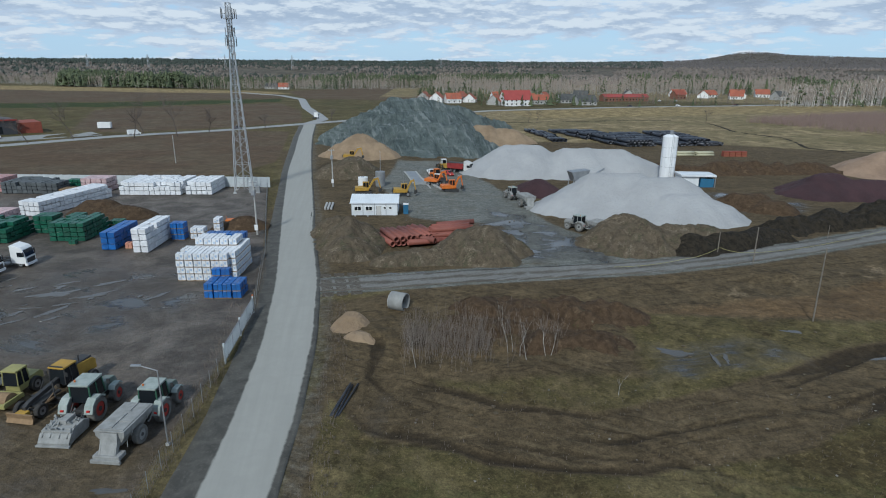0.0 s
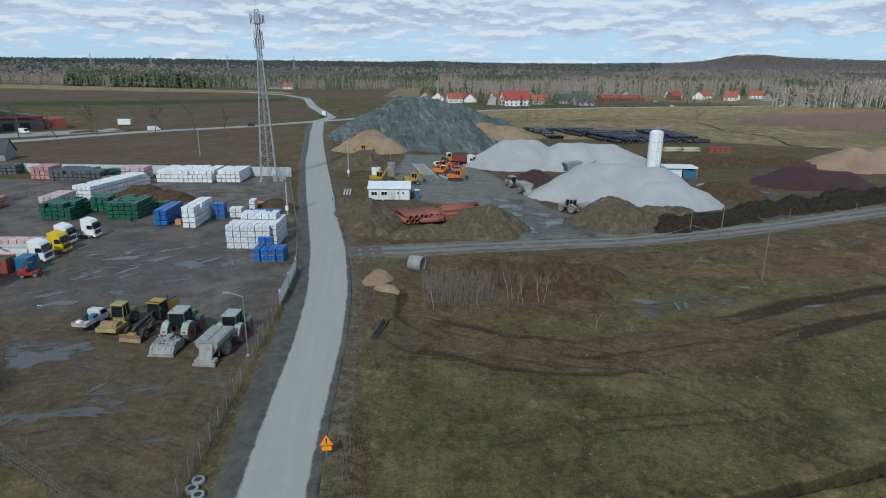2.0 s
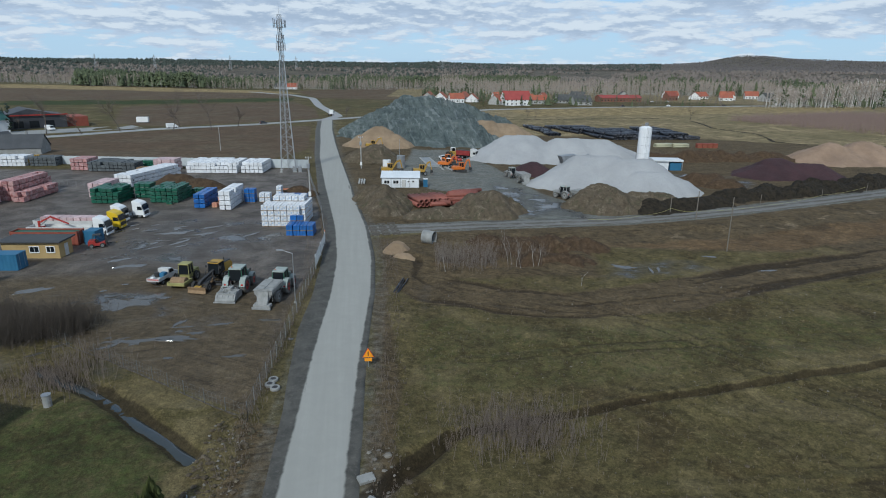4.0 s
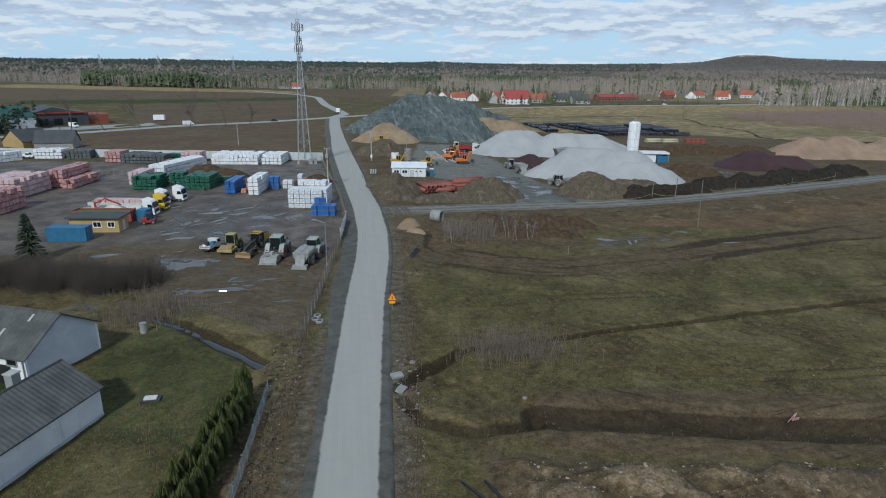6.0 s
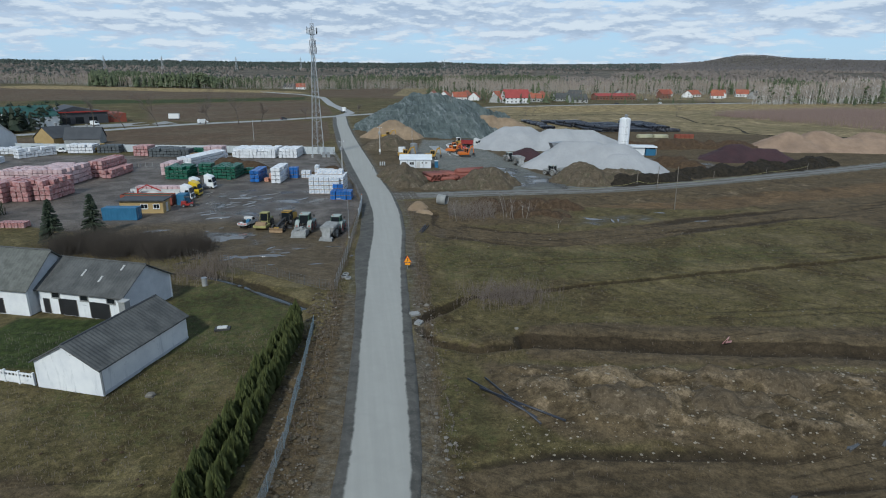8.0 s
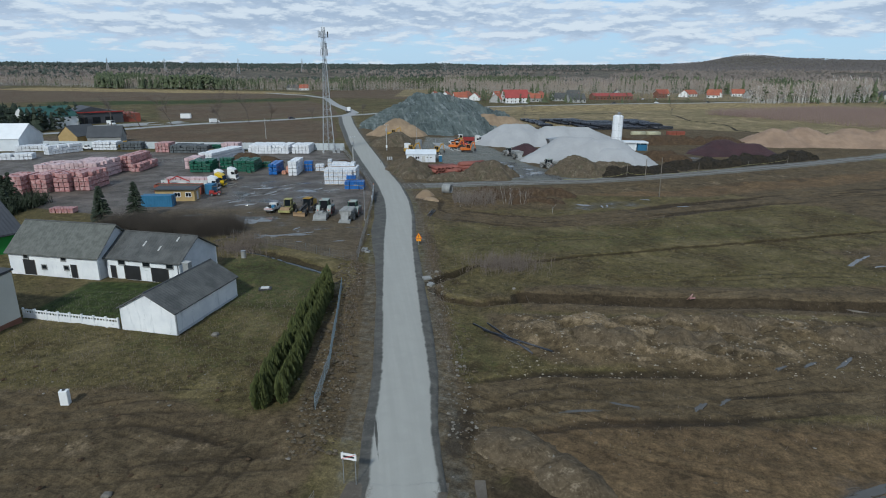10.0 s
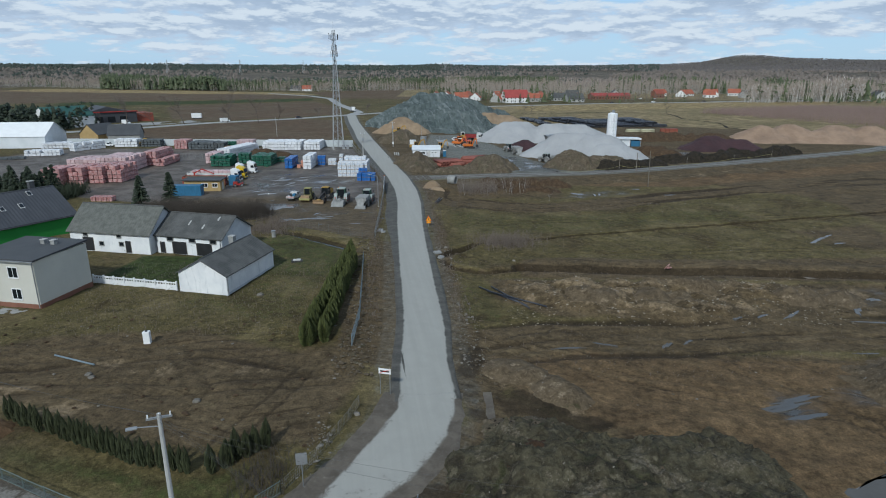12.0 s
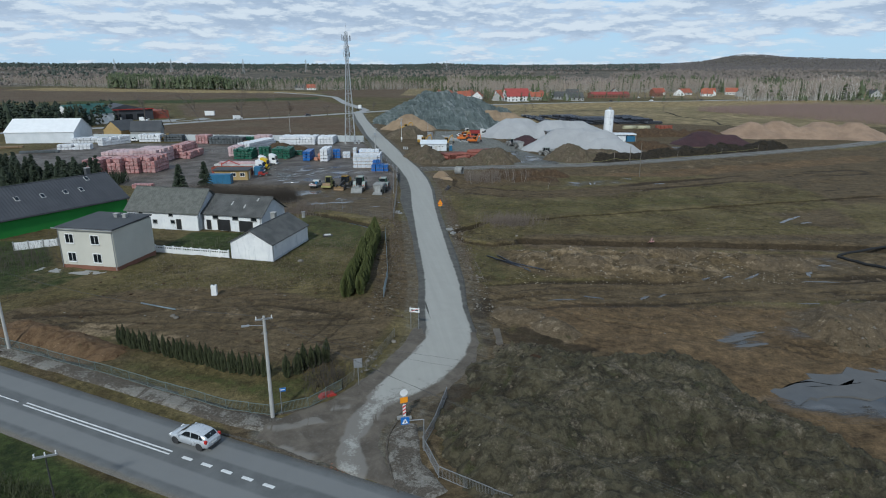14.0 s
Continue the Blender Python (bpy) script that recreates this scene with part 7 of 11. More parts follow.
def lorry(m, label, mat, bed=None, length=0.0):
    """A cab-over lorry or tractor unit; with length, a drop-side bed behind the cab."""
    t = thing("lorry", m, label, "truck", "lorries")
    lorry_cab(t, mat)
    rear = -max(length, 3.4)
    part("chassis", box(rear, 1.9, -0.45, 0.45, 0.65, 0.95), DARK_STEEL, t)
    for y in (-1.02, 1.02):
        wheel(t, 1.2, y, 0.5, 0.34)
        for x in ((-2.3,) if not length else (rear + 1.2, rear + 2.5, rear + 3.8)):
            wheel(t, x, y, 0.5, 0.5)
        part("fuel_tank", tube((-1.4, y * 0.85, 0.6), (-0.4, y * 0.85, 0.6), 0.3, 10), GALV, t)
    if length:
        part("load_bed", box(rear, -0.3, -1.25, 1.25, 1.05, 1.2), bed or GALV, t)
        for y in (-1.25, 1.2):
            part("side_board", box(rear, -0.3, y, y + 0.05, 1.2, 1.75), bed or GALV, t)
        part("headboard", box(-0.36, -0.3, -1.25, 1.25, 1.2, 2.3), bed or GALV, t)
        part("tail_board", box(rear - 0.05, rear, -1.25, 1.25, 1.2, 1.75), bed or GALV, t)
    else:
        part("coupling", tube((-2.3, 0, 0.95), (-2.3, 0, 1.1), 0.45, 14), DARK_STEEL, t)
        for y in (-1.02, 1.02):
            part("mudguard", profile([(-2.95, 0.75), (-2.7, 1.12), (-1.9, 1.12), (-1.65, 0.75), (-1.72, 0.72), (-1.95, 1.05), (-2.65, 1.05), (-2.88, 0.72)], y - 0.26, y + 0.26), DARK_STEEL, t)
    return t


def loading_crane(m):
    c = thing("loading_crane", m, "folded red lorry crane lying on a bed", "crane")
    part("column", tube((0, 0, 1.2), (0, 0, 2.6), 0.22, 10), RED, c)
    part("main_boom", profile([(0, 2.4), (2.4, 3.6), (2.5, 3.4), (0.1, 2.1)], -0.14, 0.14), RED, c)
    part("outer_boom", profile([(2.3, 3.6), (5.6, 2.2), (5.5, 2.0), (2.3, 3.3)], -0.12, 0.12), RED, c)
    part("cylinder", tube((0.1, 0, 1.6), (1.6, 0, 2.9), 0.09, 8), GALV, c)
    part("base", box(-0.4, 0.4, -1.0, 1.0, 1.1, 1.4), RED, c)
    return c


def dump_truck(m):
    t = thing("tipper_lorry", m, "dark red tipper lorry beside the grit pile", "truck")
    lorry_cab(t, DUSTY_WHITE, 1.4)
    part("chassis", box(-3.9, 3.2, -0.45, 0.45, 0.65, 0.95), DARK_STEEL, t)
    part("tipping_body", profile([(-4.2, 1.2), (1.0, 1.2), (1.2, 2.9), (-4.4, 2.75)], -1.25, 1.25, bevel=0.04), DARK_RED, t)
    part("load_top", box(-4.2, 1.0, -1.1, 1.1, 2.7, 2.95), DARK_STEEL, t)
    for i in range(5):
        for y in (-1.3, 1.24):
            part("rib", box(-4.0 + i * 1.15, -3.88 + i * 1.15, y, y + 0.06, 1.25, 2.75), DARK_RED, t)
    for y in (-1.02, 1.02):
        for x in (-3.1, -1.8, 1.2, 2.6):
            wheel(t, x, y, 0.5, 0.4)
    return t


def excavator(m, label, mat=YELLOW, reach=1.0, tracks=True, white_cab=False):
    e = thing("excavator", m, label, "excavator", "excavators")
    for y in (-1.05, 1.05):
        if tracks:
            part("track", profile([(-1.7, 0.1), (1.7, 0.1), (2.0, 0.45), (1.75, 0.85), (-1.75, 0.85), (-2.0, 0.45)], y - 0.27, y + 0.27, bevel=0.05), DARK_STEEL, e)
        else:
            for x in (-1.3, 1.3):
                wheel(e, x, y, 0.55, 0.4)
    part("turntable", tube((0, 0, 0.7), (0, 0, 1.1), 0.7, 14), DARK_STEEL, e)
    part("upper_body", profile([(-2.3, 1.05), (1.2, 1.05), (1.2, 1.5), (-0.2, 1.9), (-2.1, 2.0), (-2.4, 1.7)], -1.25, 1.25, bevel=0.07), mat, e)
    part("counterweight", profile([(-2.6, 1.05), (-2.0, 1.05), (-2.0, 1.95), (-2.5, 1.85)], -1.2, 1.2, bevel=0.08), DARK_STEEL if mat is YELLOW else mat, e)
    cab = glass_cab(e, -0.2, 1.35, 0.42, 1.3, 2.85, mat, WHITE_PAINT if white_cab else mat)
    cab.matrix_basis = pose(0, 0.75, 0)
    k = reach
    part("boom", profile([(0.9, 1.5), (2.0 * k + 0.4, 3.9), (3.6 * k, 4.1), (3.6 * k, 3.75), (2.2 * k + 0.4, 3.4), (1.3, 1.4)], -0.55, -0.15), mat, e)
    part("dipper", profile([(3.3 * k, 4.25), (3.7 * k, 4.2), (4.3 * k, 1.6), (4.05 * k, 1.5)], -0.5, -0.2), mat, e)
    part("bucket", profile([(3.9 * k, 1.6), (4.5 * k, 1.6), (4.6 * k, 1.0), (4.1 * k, 0.6), (3.6 * k, 0.7)], -0.95, 0.2), DARK_STEEL, e)
    part("cylinder", tube((1.2, -0.35, 1.4), (2.3 * k, -0.35, 3.2), 0.09, 8), GALV, e)
    part("cylinder", tube((2.4 * k, -0.35, 4.1), (3.4 * k, -0.35, 4.3), 0.08, 8), GALV, e)
    return e


def wheel_loader(m, label, mat=YELLOW, tyre=RUBBER, cab=None):
    w = thing("wheel_loader", m, label, "loader", "loaders")
    for y in (-1.0, 1.0):
        for x in (-1.5, 1.5):
            wheel(w, x, y, 0.75, 0.55, tyre, mat)
        part("lift_arm", profile([(0.8, 1.6), (1.1, 1.7), (3.3, 0.7), (3.1, 0.4)], y * 0.6 - 0.1, y * 0.6 + 0.1), mat, w)
    part("rear_body", profile([(-3.2, 0.8), (0, 0.8), (0, 1.6), (-0.9, 1.9), (-3.0, 1.8)], -0.8, 0.8, bevel=0.06), mat, w)
    part("front_frame", box(0.1, 1.9, -0.5, 0.5, 0.7, 1.35, 0.05), mat, w)
    glass_cab(w, -0.95, 0.45, 0.72, 1.55, 3.0, cab or mat, cab or mat)
    part("bucket", profile([(3.0, 0.25), (4.1, 0.1), (4.15, 0.18), (3.3, 0.5), (3.25, 1.2), (3.0, 1.2)], -1.35, 1.35), DARK_STEEL, w)
    return w


def forklift(m):
    f = thing("forklift", m, "red forklift in the storage yard", "forklift")
    for y in (-0.75, 0.75):
        wheel(f, 0.8, y, 0.42, 0.34)
        wheel(f, -0.9, y * 0.9, 0.36, 0.3)
        part("mast_rail", box(1.35, 1.5, y * 0.5 - 0.06, y * 0.5 + 0.06, 0.15, 2.8), DARK_STEEL, f)
        part("fork", box(1.5, 2.6, y * 0.45 - 0.07, y * 0.45 + 0.07, 0.12, 0.18), DARK_STEEL, f)
        part("guard_post", tube((-0.8, y * 0.75, 1.2), (-0.5, y * 0.75, 2.2), 0.05, 6), DARK_STEEL, f)
        part("guard_post", tube((0.9, y * 0.75, 1.1), (0.5, y * 0.75, 2.2), 0.05, 6), DARK_STEEL, f)
    part("body", profile([(-1.4, 0.35), (1.2, 0.35), (1.2, 1.0), (0.5, 0.75), (-0.2, 0.8), (-0.3, 1.3), (-1.3, 1.3), (-1.45, 0.9)], -0.65, 0.65, bevel=0.05), RED, f)
    part("overhead_guard", box(-0.6, 0.6, -0.6, 0.6, 2.2, 2.28), DARK_STEEL, f)
    part("seat", box(-0.3, 0.15, -0.25, 0.25, 0.85, 1.3, 0.05), BLACK, f)
    return f


def loft(stations, ring):
    """A skin through rings of y, z points along x."""
    bm = bmesh.new()
    rows = []
    for st in stations:
        pts = ring(*st[1:])
        pts = pts + [(-y, z) for y, z in pts[-2::-1]]
        rows.append([bm.verts.new((st[0], y, z)) for y, z in pts])
    for a, b in zip(rows, rows[1:]):
        for k in range(len(a) - 1):
            bm.faces.new((a[k], a[k + 1], b[k + 1], b[k]))
        bm.faces.new((a[-1], a[0], b[0], b[-1]))
    bm.faces.new(rows[0])
    bm.faces.new(rows[-1])
    return facing(bm)


def hull_ring(w, low, top):
    return [(-w * 0.82, low), (-w * 0.98, low + 0.12), (-w, (low + top) / 2 + 0.06), (-w * 0.95, top - 0.07), (-w * 0.84, top), (0, top + 0.03)]


def cabin_ring(w, low, top):
    return [(-w, low), (-w * 0.96, low + (top - low) * 0.35), (-w * 0.84, top - (top - low) * 0.12), (-w * 0.72, top), (0, top + 0.025)]


HULL = [(-2.14, 0.66, 0.42, 0.74), (-2.08, 0.82, 0.30, 0.94), (-1.7, 0.89, 0.24, 0.99), (-0.5, 0.91, 0.2, 0.95), (0.6, 0.91, 0.2, 0.93), (1.2, 0.89, 0.2, 0.90), (1.75, 0.85, 0.22, 0.79), (2.05, 0.74, 0.28, 0.66), (2.15, 0.58, 0.36, 0.56)]
CABIN = [(-2.04, 0.66, 0.93, 0.98), (-1.82, 0.76, 0.95, 1.24), (-1.4, 0.80, 0.95, 1.41), (-0.4, 0.82, 0.93, 1.47), (0.25, 0.81, 0.92, 1.41), (0.75, 0.79, 0.91, 1.18), (1.2, 0.74, 0.89, 0.93)]



def hatchback(m, label, paint, group=""):
    c = thing("car", m, label, "car", group)
    for y in (-0.78, 0.78):
        for x in (-1.3, 1.33):
            wheel(c, x, y, 0.32, 0.22)
            part("wheel_arch", tube((x, y * 1.11, 0.33), (x, y * 1.16, 0.33), 0.36, 18), DARK_STEEL, c)
    part("body", loft(HULL, hull_ring), paint, c, flat=False)
    cabin = part("cabin", loft(CABIN, cabin_ring), paint, c, flat=False)
    xs = [st[0] for st in CABIN]

    def skin(x, k, out=0.012):
        """A point on the cabin's skin; k: place on the ring from the sill (0) to the roof's middle (4)."""
        w, low, top = (float(np.interp(x, xs, [st[i] for st in CABIN])) for i in (1, 2, 3))
        ring = cabin_ring(w, low, top)
        y, z = (float(np.interp(k, range(5), [p[i] for p in ring])) for i in (0, 1))
        return y - out, z + out * 0.4

    for side in (-1, 1):
        for x0, x1, name in ((-1.62, -1.28, "quarter_pane"), (-1.22, -0.42, "rear_side_pane"), (-0.34, 0.62, "front_side_pane")):
            bm = bmesh.new()
            cols = []
            for i in range(5):
                x = x0 + (x1 - x0) * i / 4
                hi = 2.0 if x < 0.25 else 2.0 - 1.35 * (x - 0.25) / 0.45
                hi = hi if x > -1.3 else hi - 1.0 * (-1.3 - x) / 0.34
                cols.append([bm.verts.new((x, -side * skin(x, k)[0], skin(x, k)[1])) for k in (0.35, 0.35 + (hi - 0.35) * 0.5, max(hi, 0.45))])
            for a, b in zip(cols, cols[1:]):
                for k in range(2):
                    bm.faces.new((a[k], b[k], b[k + 1], a[k + 1]))
            part(name, facing(bm), GLASS, cabin, flat=False)
    for x0, x1, name in ((0.36, 1.05, "windscreen"), (-1.97, -1.62, "rear_window")):
        bm = bmesh.new()
        cols = []
        for i in range(4):
            x = x0 + (x1 - x0) * i / 3
            top = float(np.interp(x, xs, [st[3] for st in CABIN]))
            w = float(np.interp(x, xs, [st[1] for st in CABIN])) * 0.70
            cols.append([bm.verts.new((x + (0.012 if x > 0 else -0.012), w * k, top + 0.02 + 0.012 * (1 - abs(k)))) for k in (-1, -0.5, 0, 0.5, 1)])
        for a, b in zip(cols, cols[1:]):
            for k in range(4):
                bm.faces.new((a[k], b[k], b[k + 1], a[k + 1]))
        part(name, facing(bm), GLASS, cabin, flat=False)
    for y in (-1, 1):
        part("mirror", box(0.72, 0.88, y * 0.98 - 0.08, y * 0.98 + 0.08, 0.92, 1.04, 0.03), paint, c)
        part("tail_light", box(-2.10, -1.86, y * 0.76 - 0.10, y * 0.76 + 0.10, 0.78, 1.04, 0.03), LIGHT_BAR, c)
        part("headlight", box(1.82, 2.06, y * 0.64 - 0.15, y * 0.64 + 0.15, 0.62, 0.72, 0.03), WHITE_PAINT, c)
        part("door_handle", box(-0.2, -0.02, y * 0.90 - 0.02, y * 0.90 + 0.02, 0.78, 0.82), paint, c)
    part("number_plate", box(-2.17, -2.12, -0.26, 0.26, 0.58, 0.69), WHITE_PAINT, c)
    part("rear_bumper", box(-2.18, -1.98, -0.72, 0.72, 0.28, 0.42, 0.05), DARK_STEEL, c)
    part("aerial", tube((-1.2, 0, 1.45), (-1.3, 0, 1.62), 0.01, 4), BLACK, c)
    return c


def van(m, label, paint=WHITE_PAINT, group="far vehicles"):
    v = thing("van", m, label, "van", group)
    part("body", profile([(-2.8, 0.4), (2.6, 0.4), (2.7, 1.0), (1.9, 1.3), (1.3, 2.3), (-2.8, 2.4)], -1.0, 1.0, bevel=0.08), paint, v)
    part("windscreen", profile([(1.36, 2.25), (1.92, 1.34), (1.98, 1.36), (1.42, 2.28)], -0.85, 0.85), GLASS, v)
    for y in (-0.9, 0.9):
        for x in (-1.8, 1.7):
            wheel(v, x, y, 0.36, 0.24)
    return v


# machines parked by the yard fence
tractor(pose(-27.1, 51.2, 0, 0, 0, 86), "dust-covered tractor with dark red wheel rims", scale=1.08)
lime_spreader(pose(-27.7, 46.8, 0, 0, 0, 84) @ Matrix.Scale(0.88, 4))
tractor(pose(-33.2, 51.4, 0, 0, 0, 88), "dusty green-grey tractor with red rims, mixer behind", scale=1.18)
soil_mixer(pose(-33.5, 47.5, 0, 0, 0, 86))
grader(pose(-37.9, 53.6, 0, 0, 0, -100))
roller(pose(-42.0, 53.6, 0, 0, 0, -96))
yard_pickup = pickup(pose(-45.6, 54.4, 0, 0, 0, 82), "dusty white pickup truck with a loaded bed", DUSTY_WHITE, DUSTY_WHITE)
part("load_bin", box(-1.1, -0.2, -0.8, -0.1, 0.88, 1.6, 0.05), BLUE, yard_pickup, "blue plastic bin")
part("load_drum", tube((-0.8, 0.45, 0.88), (-0.8, 0.45, 1.6), 0.36, 14), DARK_STEEL, yard_pickup, "dark steel drum")
part("load_bag", box(-2.3, -1.7, 0.1, 0.7, 0.88, 1.3, 0.14), WHITE_PAINT, yard_pickup, "white sack")
for k in range(6):
    part("warning_stripe", profile([(-0.9 + k * 0.3, 0.98), (-0.75 + k * 0.3, 0.98), (-0.68 + k * 0.3, 1.2), (-0.83 + k * 0.3, 1.2)], -0.01, 0.01), SIGN_RED, yard_pickup).matrix_basis = pose(-2.655, 0, 0, 0, 0, 90)
# lorries beside the huts
lorry(pose(-68.4, 93.6, 0), "white tractor unit without a trailer", WHITE_PAINT)
lorry(pose(-70.6, 89.4, 0), "white tractor unit beside the yellow lorry", WHITE_PAINT)
lorry(pose(-68.6, 84.2, 0), "yellow lorry with a bed of pink packs", TRUCK_YELLOW, DUSTY_WHITE, 14.5)
lorry(pose(-68.6, 79.2, 0), "white lorry with a long empty bed", WHITE_PAINT, DUSTY_WHITE, 12.5)
loading_crane(pose(-79.4, 79.2, 0.05))
forklift(pose(-64.6, 71.6, 0, 0, 0, 20))
# machines of the gravel works
excavator(pose(-19.4, 150.5, 0, 0, 0, 10), "yellow excavator behind the site office", YELLOW)
excavator(pose(-9.6, 148.6, 0, 0, 0, 8), "small yellow wheeled excavator with raised arm", YELLOW, 0.8, False)
excavator(pose(-1.6, 163, 0, 0, 0, -20), "orange wheeled excavator with a white cab", ORANGE, 0.9, False, True)
excavator(pose(2.6, 154, 0, 0, 0, 15), "orange tracked excavator with a short arm", ORANGE, 0.75)
wheel_loader(pose(-0.8, 171, 0, 0, 0, -60), "orange wheel loader in the works yard", ORANGE)
wheel_loader(pose(1.2, 190, 0, 0, 0, 110), "yellow wheel loader with a white cab roof", YELLOW, RUBBER, WHITE_PAINT)
pickup(pose(-2.6, 178.5, 0, 0, 0, -80), "white crew truck in the works yard", WHITE_PAINT, WHITE_PAINT)
dump_truck(pose(6.6, 183.5, 0, 0, 0, -28))
hatchback(pose(2.6, 178, 0, 0, 0, -60), "red car among the machines", RED)
excavator(pose(-29.5, 199.5, 1.2, 0, 0, 5), "yellow excavator digging into the sand pile", YELLOW, 1.0)
tractor(pose(27.0, 117, 0, 0, 0, 135), "dusty tractor in front of the pale grit", DUST, DUST)
lime_spreader(pose(30.6, 112.4, 0, 0, 0, 128))
tractor(pose(17.4, 146, 0, 0, 0, 110), "dust-grey tractor by the grit piles", DUST, DUST)
lime_spreader(pose(19.6, 137.6, 0, 0, 0, 105))
# road traffic, standing
hatchback(pose(-33.2, -60.45, 0.16, 0, 0, 156.4), "silver hatchback car on the asphalt road", SILVER)
van(pose(-139, 279, 0.15, 0, 0, 42), "white delivery van on the country road")
hatchback(pose(-101, 308, 0.18, 0, 0, 42), "dark car on the country road", ROOF_DARK, "far vehicles")
lorry(pose(-74, 372, 0.2, 0, 0, 80), "white lorry near the road junction", WHITE_PAINT)
van(pose(-190, 262, 0.14, 0, 0, -30), "white van parked by the shop hall")
wheel_loader(pose(-131, 160.5, 0, 0, 0, 20), "yellow loader by the boundary wall")
pickup(pose(-146, 158, 0, 0, 0, 10), "white flatbed truck by the boundary wall", WHITE_PAINT, WHITE_PAINT)
pickup(pose(-205, 128, 0, 0, 0, 30), "yellow flatbed truck by the tent", TRUCK_YELLOW, TRUCK_YELLOW)
for far_x, far_y, far_turn, far_paint in ((160, 507, 18, ROOF_DARK), (205, 519, 18, WHITE_PAINT), (262, 533, 16, ROOF_DARK), (215, 590, 40, WHITE_PAINT), (232, 594, 30, SILVER), (330, 560, 16, SILVER)):
    hatchback(pose(far_x, far_y, 0.2, 0, 0, far_turn), "parked or passing car by the village", far_paint, "far vehicles")

# ---- pallets of building blocks in the yard ----
def pack_body(rng, l, w, h, lump, cuts=2):
    bm = box(-l / 2, l / 2, -w / 2, w / 2, 0.12, h, 0.05)
    if cuts:
        bmesh.ops.subdivide_edges(bm, edges=[e for e in bm.edges if e.calc_length() > 0.4], cuts=cuts, use_grid_fill=True)
    for v in bm.verts:
        v.co += Vector((rng.uniform(-lump, lump), rng.uniform(-lump, lump), rng.uniform(-lump, lump) if v.co.z > h * 0.7 else 0))
    return bm


# colour, label, film, height of a pack, unevenness
PACKS = {
    "white": ("white shrink-wrapped pack of building blocks", FILM_WHITE, 1.05, 0.03),
    "blue": ("blue shrink-wrapped pack of building blocks", FILM_BLUE, 1.05, 0.02),
    "green": ("dark green wrapped pack of building blocks", FILM_GREEN, 0.85, 0.03),
    "pink": ("pink wrapped pack of hollow bricks", FILM_PINK, 1.15, 0.03),
    "pale": ("pale pink wrapped pack of hollow bricks", FILM_PALE, 1.15, 0.03),
    "peach": ("peach pack of clay blocks on a pallet", FILM_PEACH, 1.1, 0.02),
    "grey": ("dark grey pack of paving slabs", SLAB_GREY, 0.95, 0.01),
    "timber": ("stack of sawn timber boards", TIMBER, 0.7, 0.02),
}
MASTERS = {}


def pack_thing(kind, m):
    """A wrapped pack of blocks on its pallet; the first of a colour is built, the others are copies."""
    if kind in MASTERS:
        return copy_thing(MASTERS[kind], m)
    label, film, h, lump = PACKS[kind]
    p = thing("pallet_pack", m, label, "pallet pack", label)
    part("film_wrap", pack_body(random.Random(len(MASTERS)), 1.16, 1.0, h, lump), film, p)
    bm = bmesh.new()
    for y in (-0.42, 0, 0.42):
        box(-0.58, 0.58, y - 0.06, y + 0.06, 0, 0.12, bm=bm)
    part("pallet", bm, TIMBER, p)
    if film is FILM_WHITE:
        for x0, x1, z0, z1 in ((-0.36, -0.12, 0.28, 0.6), (0.14, 0.4, 0.52, 0.86)):
            part("print", box(x0, x1, -0.545, -0.535, z0, z1), PRINT_BLUE, p)
        part("print", box(0.6, 0.61, -0.3, 0.2, 0.35, 0.8), PRINT_BLUE, p)
    part("strap", box(-0.02, 0.02, -0.53, 0.53, 0.14, h + 0.02), GALV if film is FILM_WHITE else BLACK, p)
    MASTERS[kind] = p
    return p


def stack(kind, x0, y0, nx, ny, nz, turn=0, single=False, sx=1.29, sy=1.10, z0=0.0, skip=0.0, seed=0):
    """Rows of packs from a corner x0, y0. single: each pack a thing; else one joined row of goods."""
    label, film, h, lump = PACKS[kind]
    hz = h + 0.02
    rng = random.Random(seed * 31 + nx * 7 + ny)
    base = pose(x0, y0, z0, 0, 0, turn)
    forms = []
    if not single:
        for k in range(5):
            bm = pack_body(rng, 1.16, 1.0, h, lump, 1)
            bm.verts.index_update()
            forms.append((np.array([v.co[:] for v in bm.verts]), [[v.index for v in f.verts] for f in bm.faces]))
            bm.free()
    verts, polys = [], []
    for i in range(nx):
        for j in range(ny):
            tiers = max(1, nz - 1) if skip and rng.random() < skip else nz
            for k in range(tiers):
                m = base @ pose((i + 0.5) * sx + rng.uniform(-0.05, 0.05), (j + 0.5) * sy + rng.uniform(-0.04, 0.04), k * hz, 0, 0, rng.uniform(-3, 3))
                if single:
                    pack_thing(kind, m)
                    continue
                if 0 < i < nx - 1 and 0 < j < ny - 1 and k < tiers - 1 and not skip:
                    continue
                co, fs = rng.choice(forms)
                a = np.array(m)
                o = len(verts)
                verts += [tuple(v) for v in (co @ a[:3, :3].T + a[:3, 3])]
                polys += [[o + q for q in f] for f in fs]
    if not single:
        me = bpy.data.meshes.new("pallet_goods")
        me.from_pydata(verts, [], polys)
        me.materials.append(film)
        tagged(new("pallet_goods", me), "rows of goods: " + label, "pallet packs", kind="stuff")


# four white blocks by the boundary wall
stack("white", -79.5, 147.6, 4, 10, 3, seed=1, skip=0.1)
stack("white", -74.7, 147.6, 4, 10, 3, seed=2, skip=0.1)
stack("white", -69.6, 147.8, 4, 10, 3, seed=3, skip=0.1)
stack("white", -63.4, 148.4, 5, 9, 3, seed=4, skip=0.1)
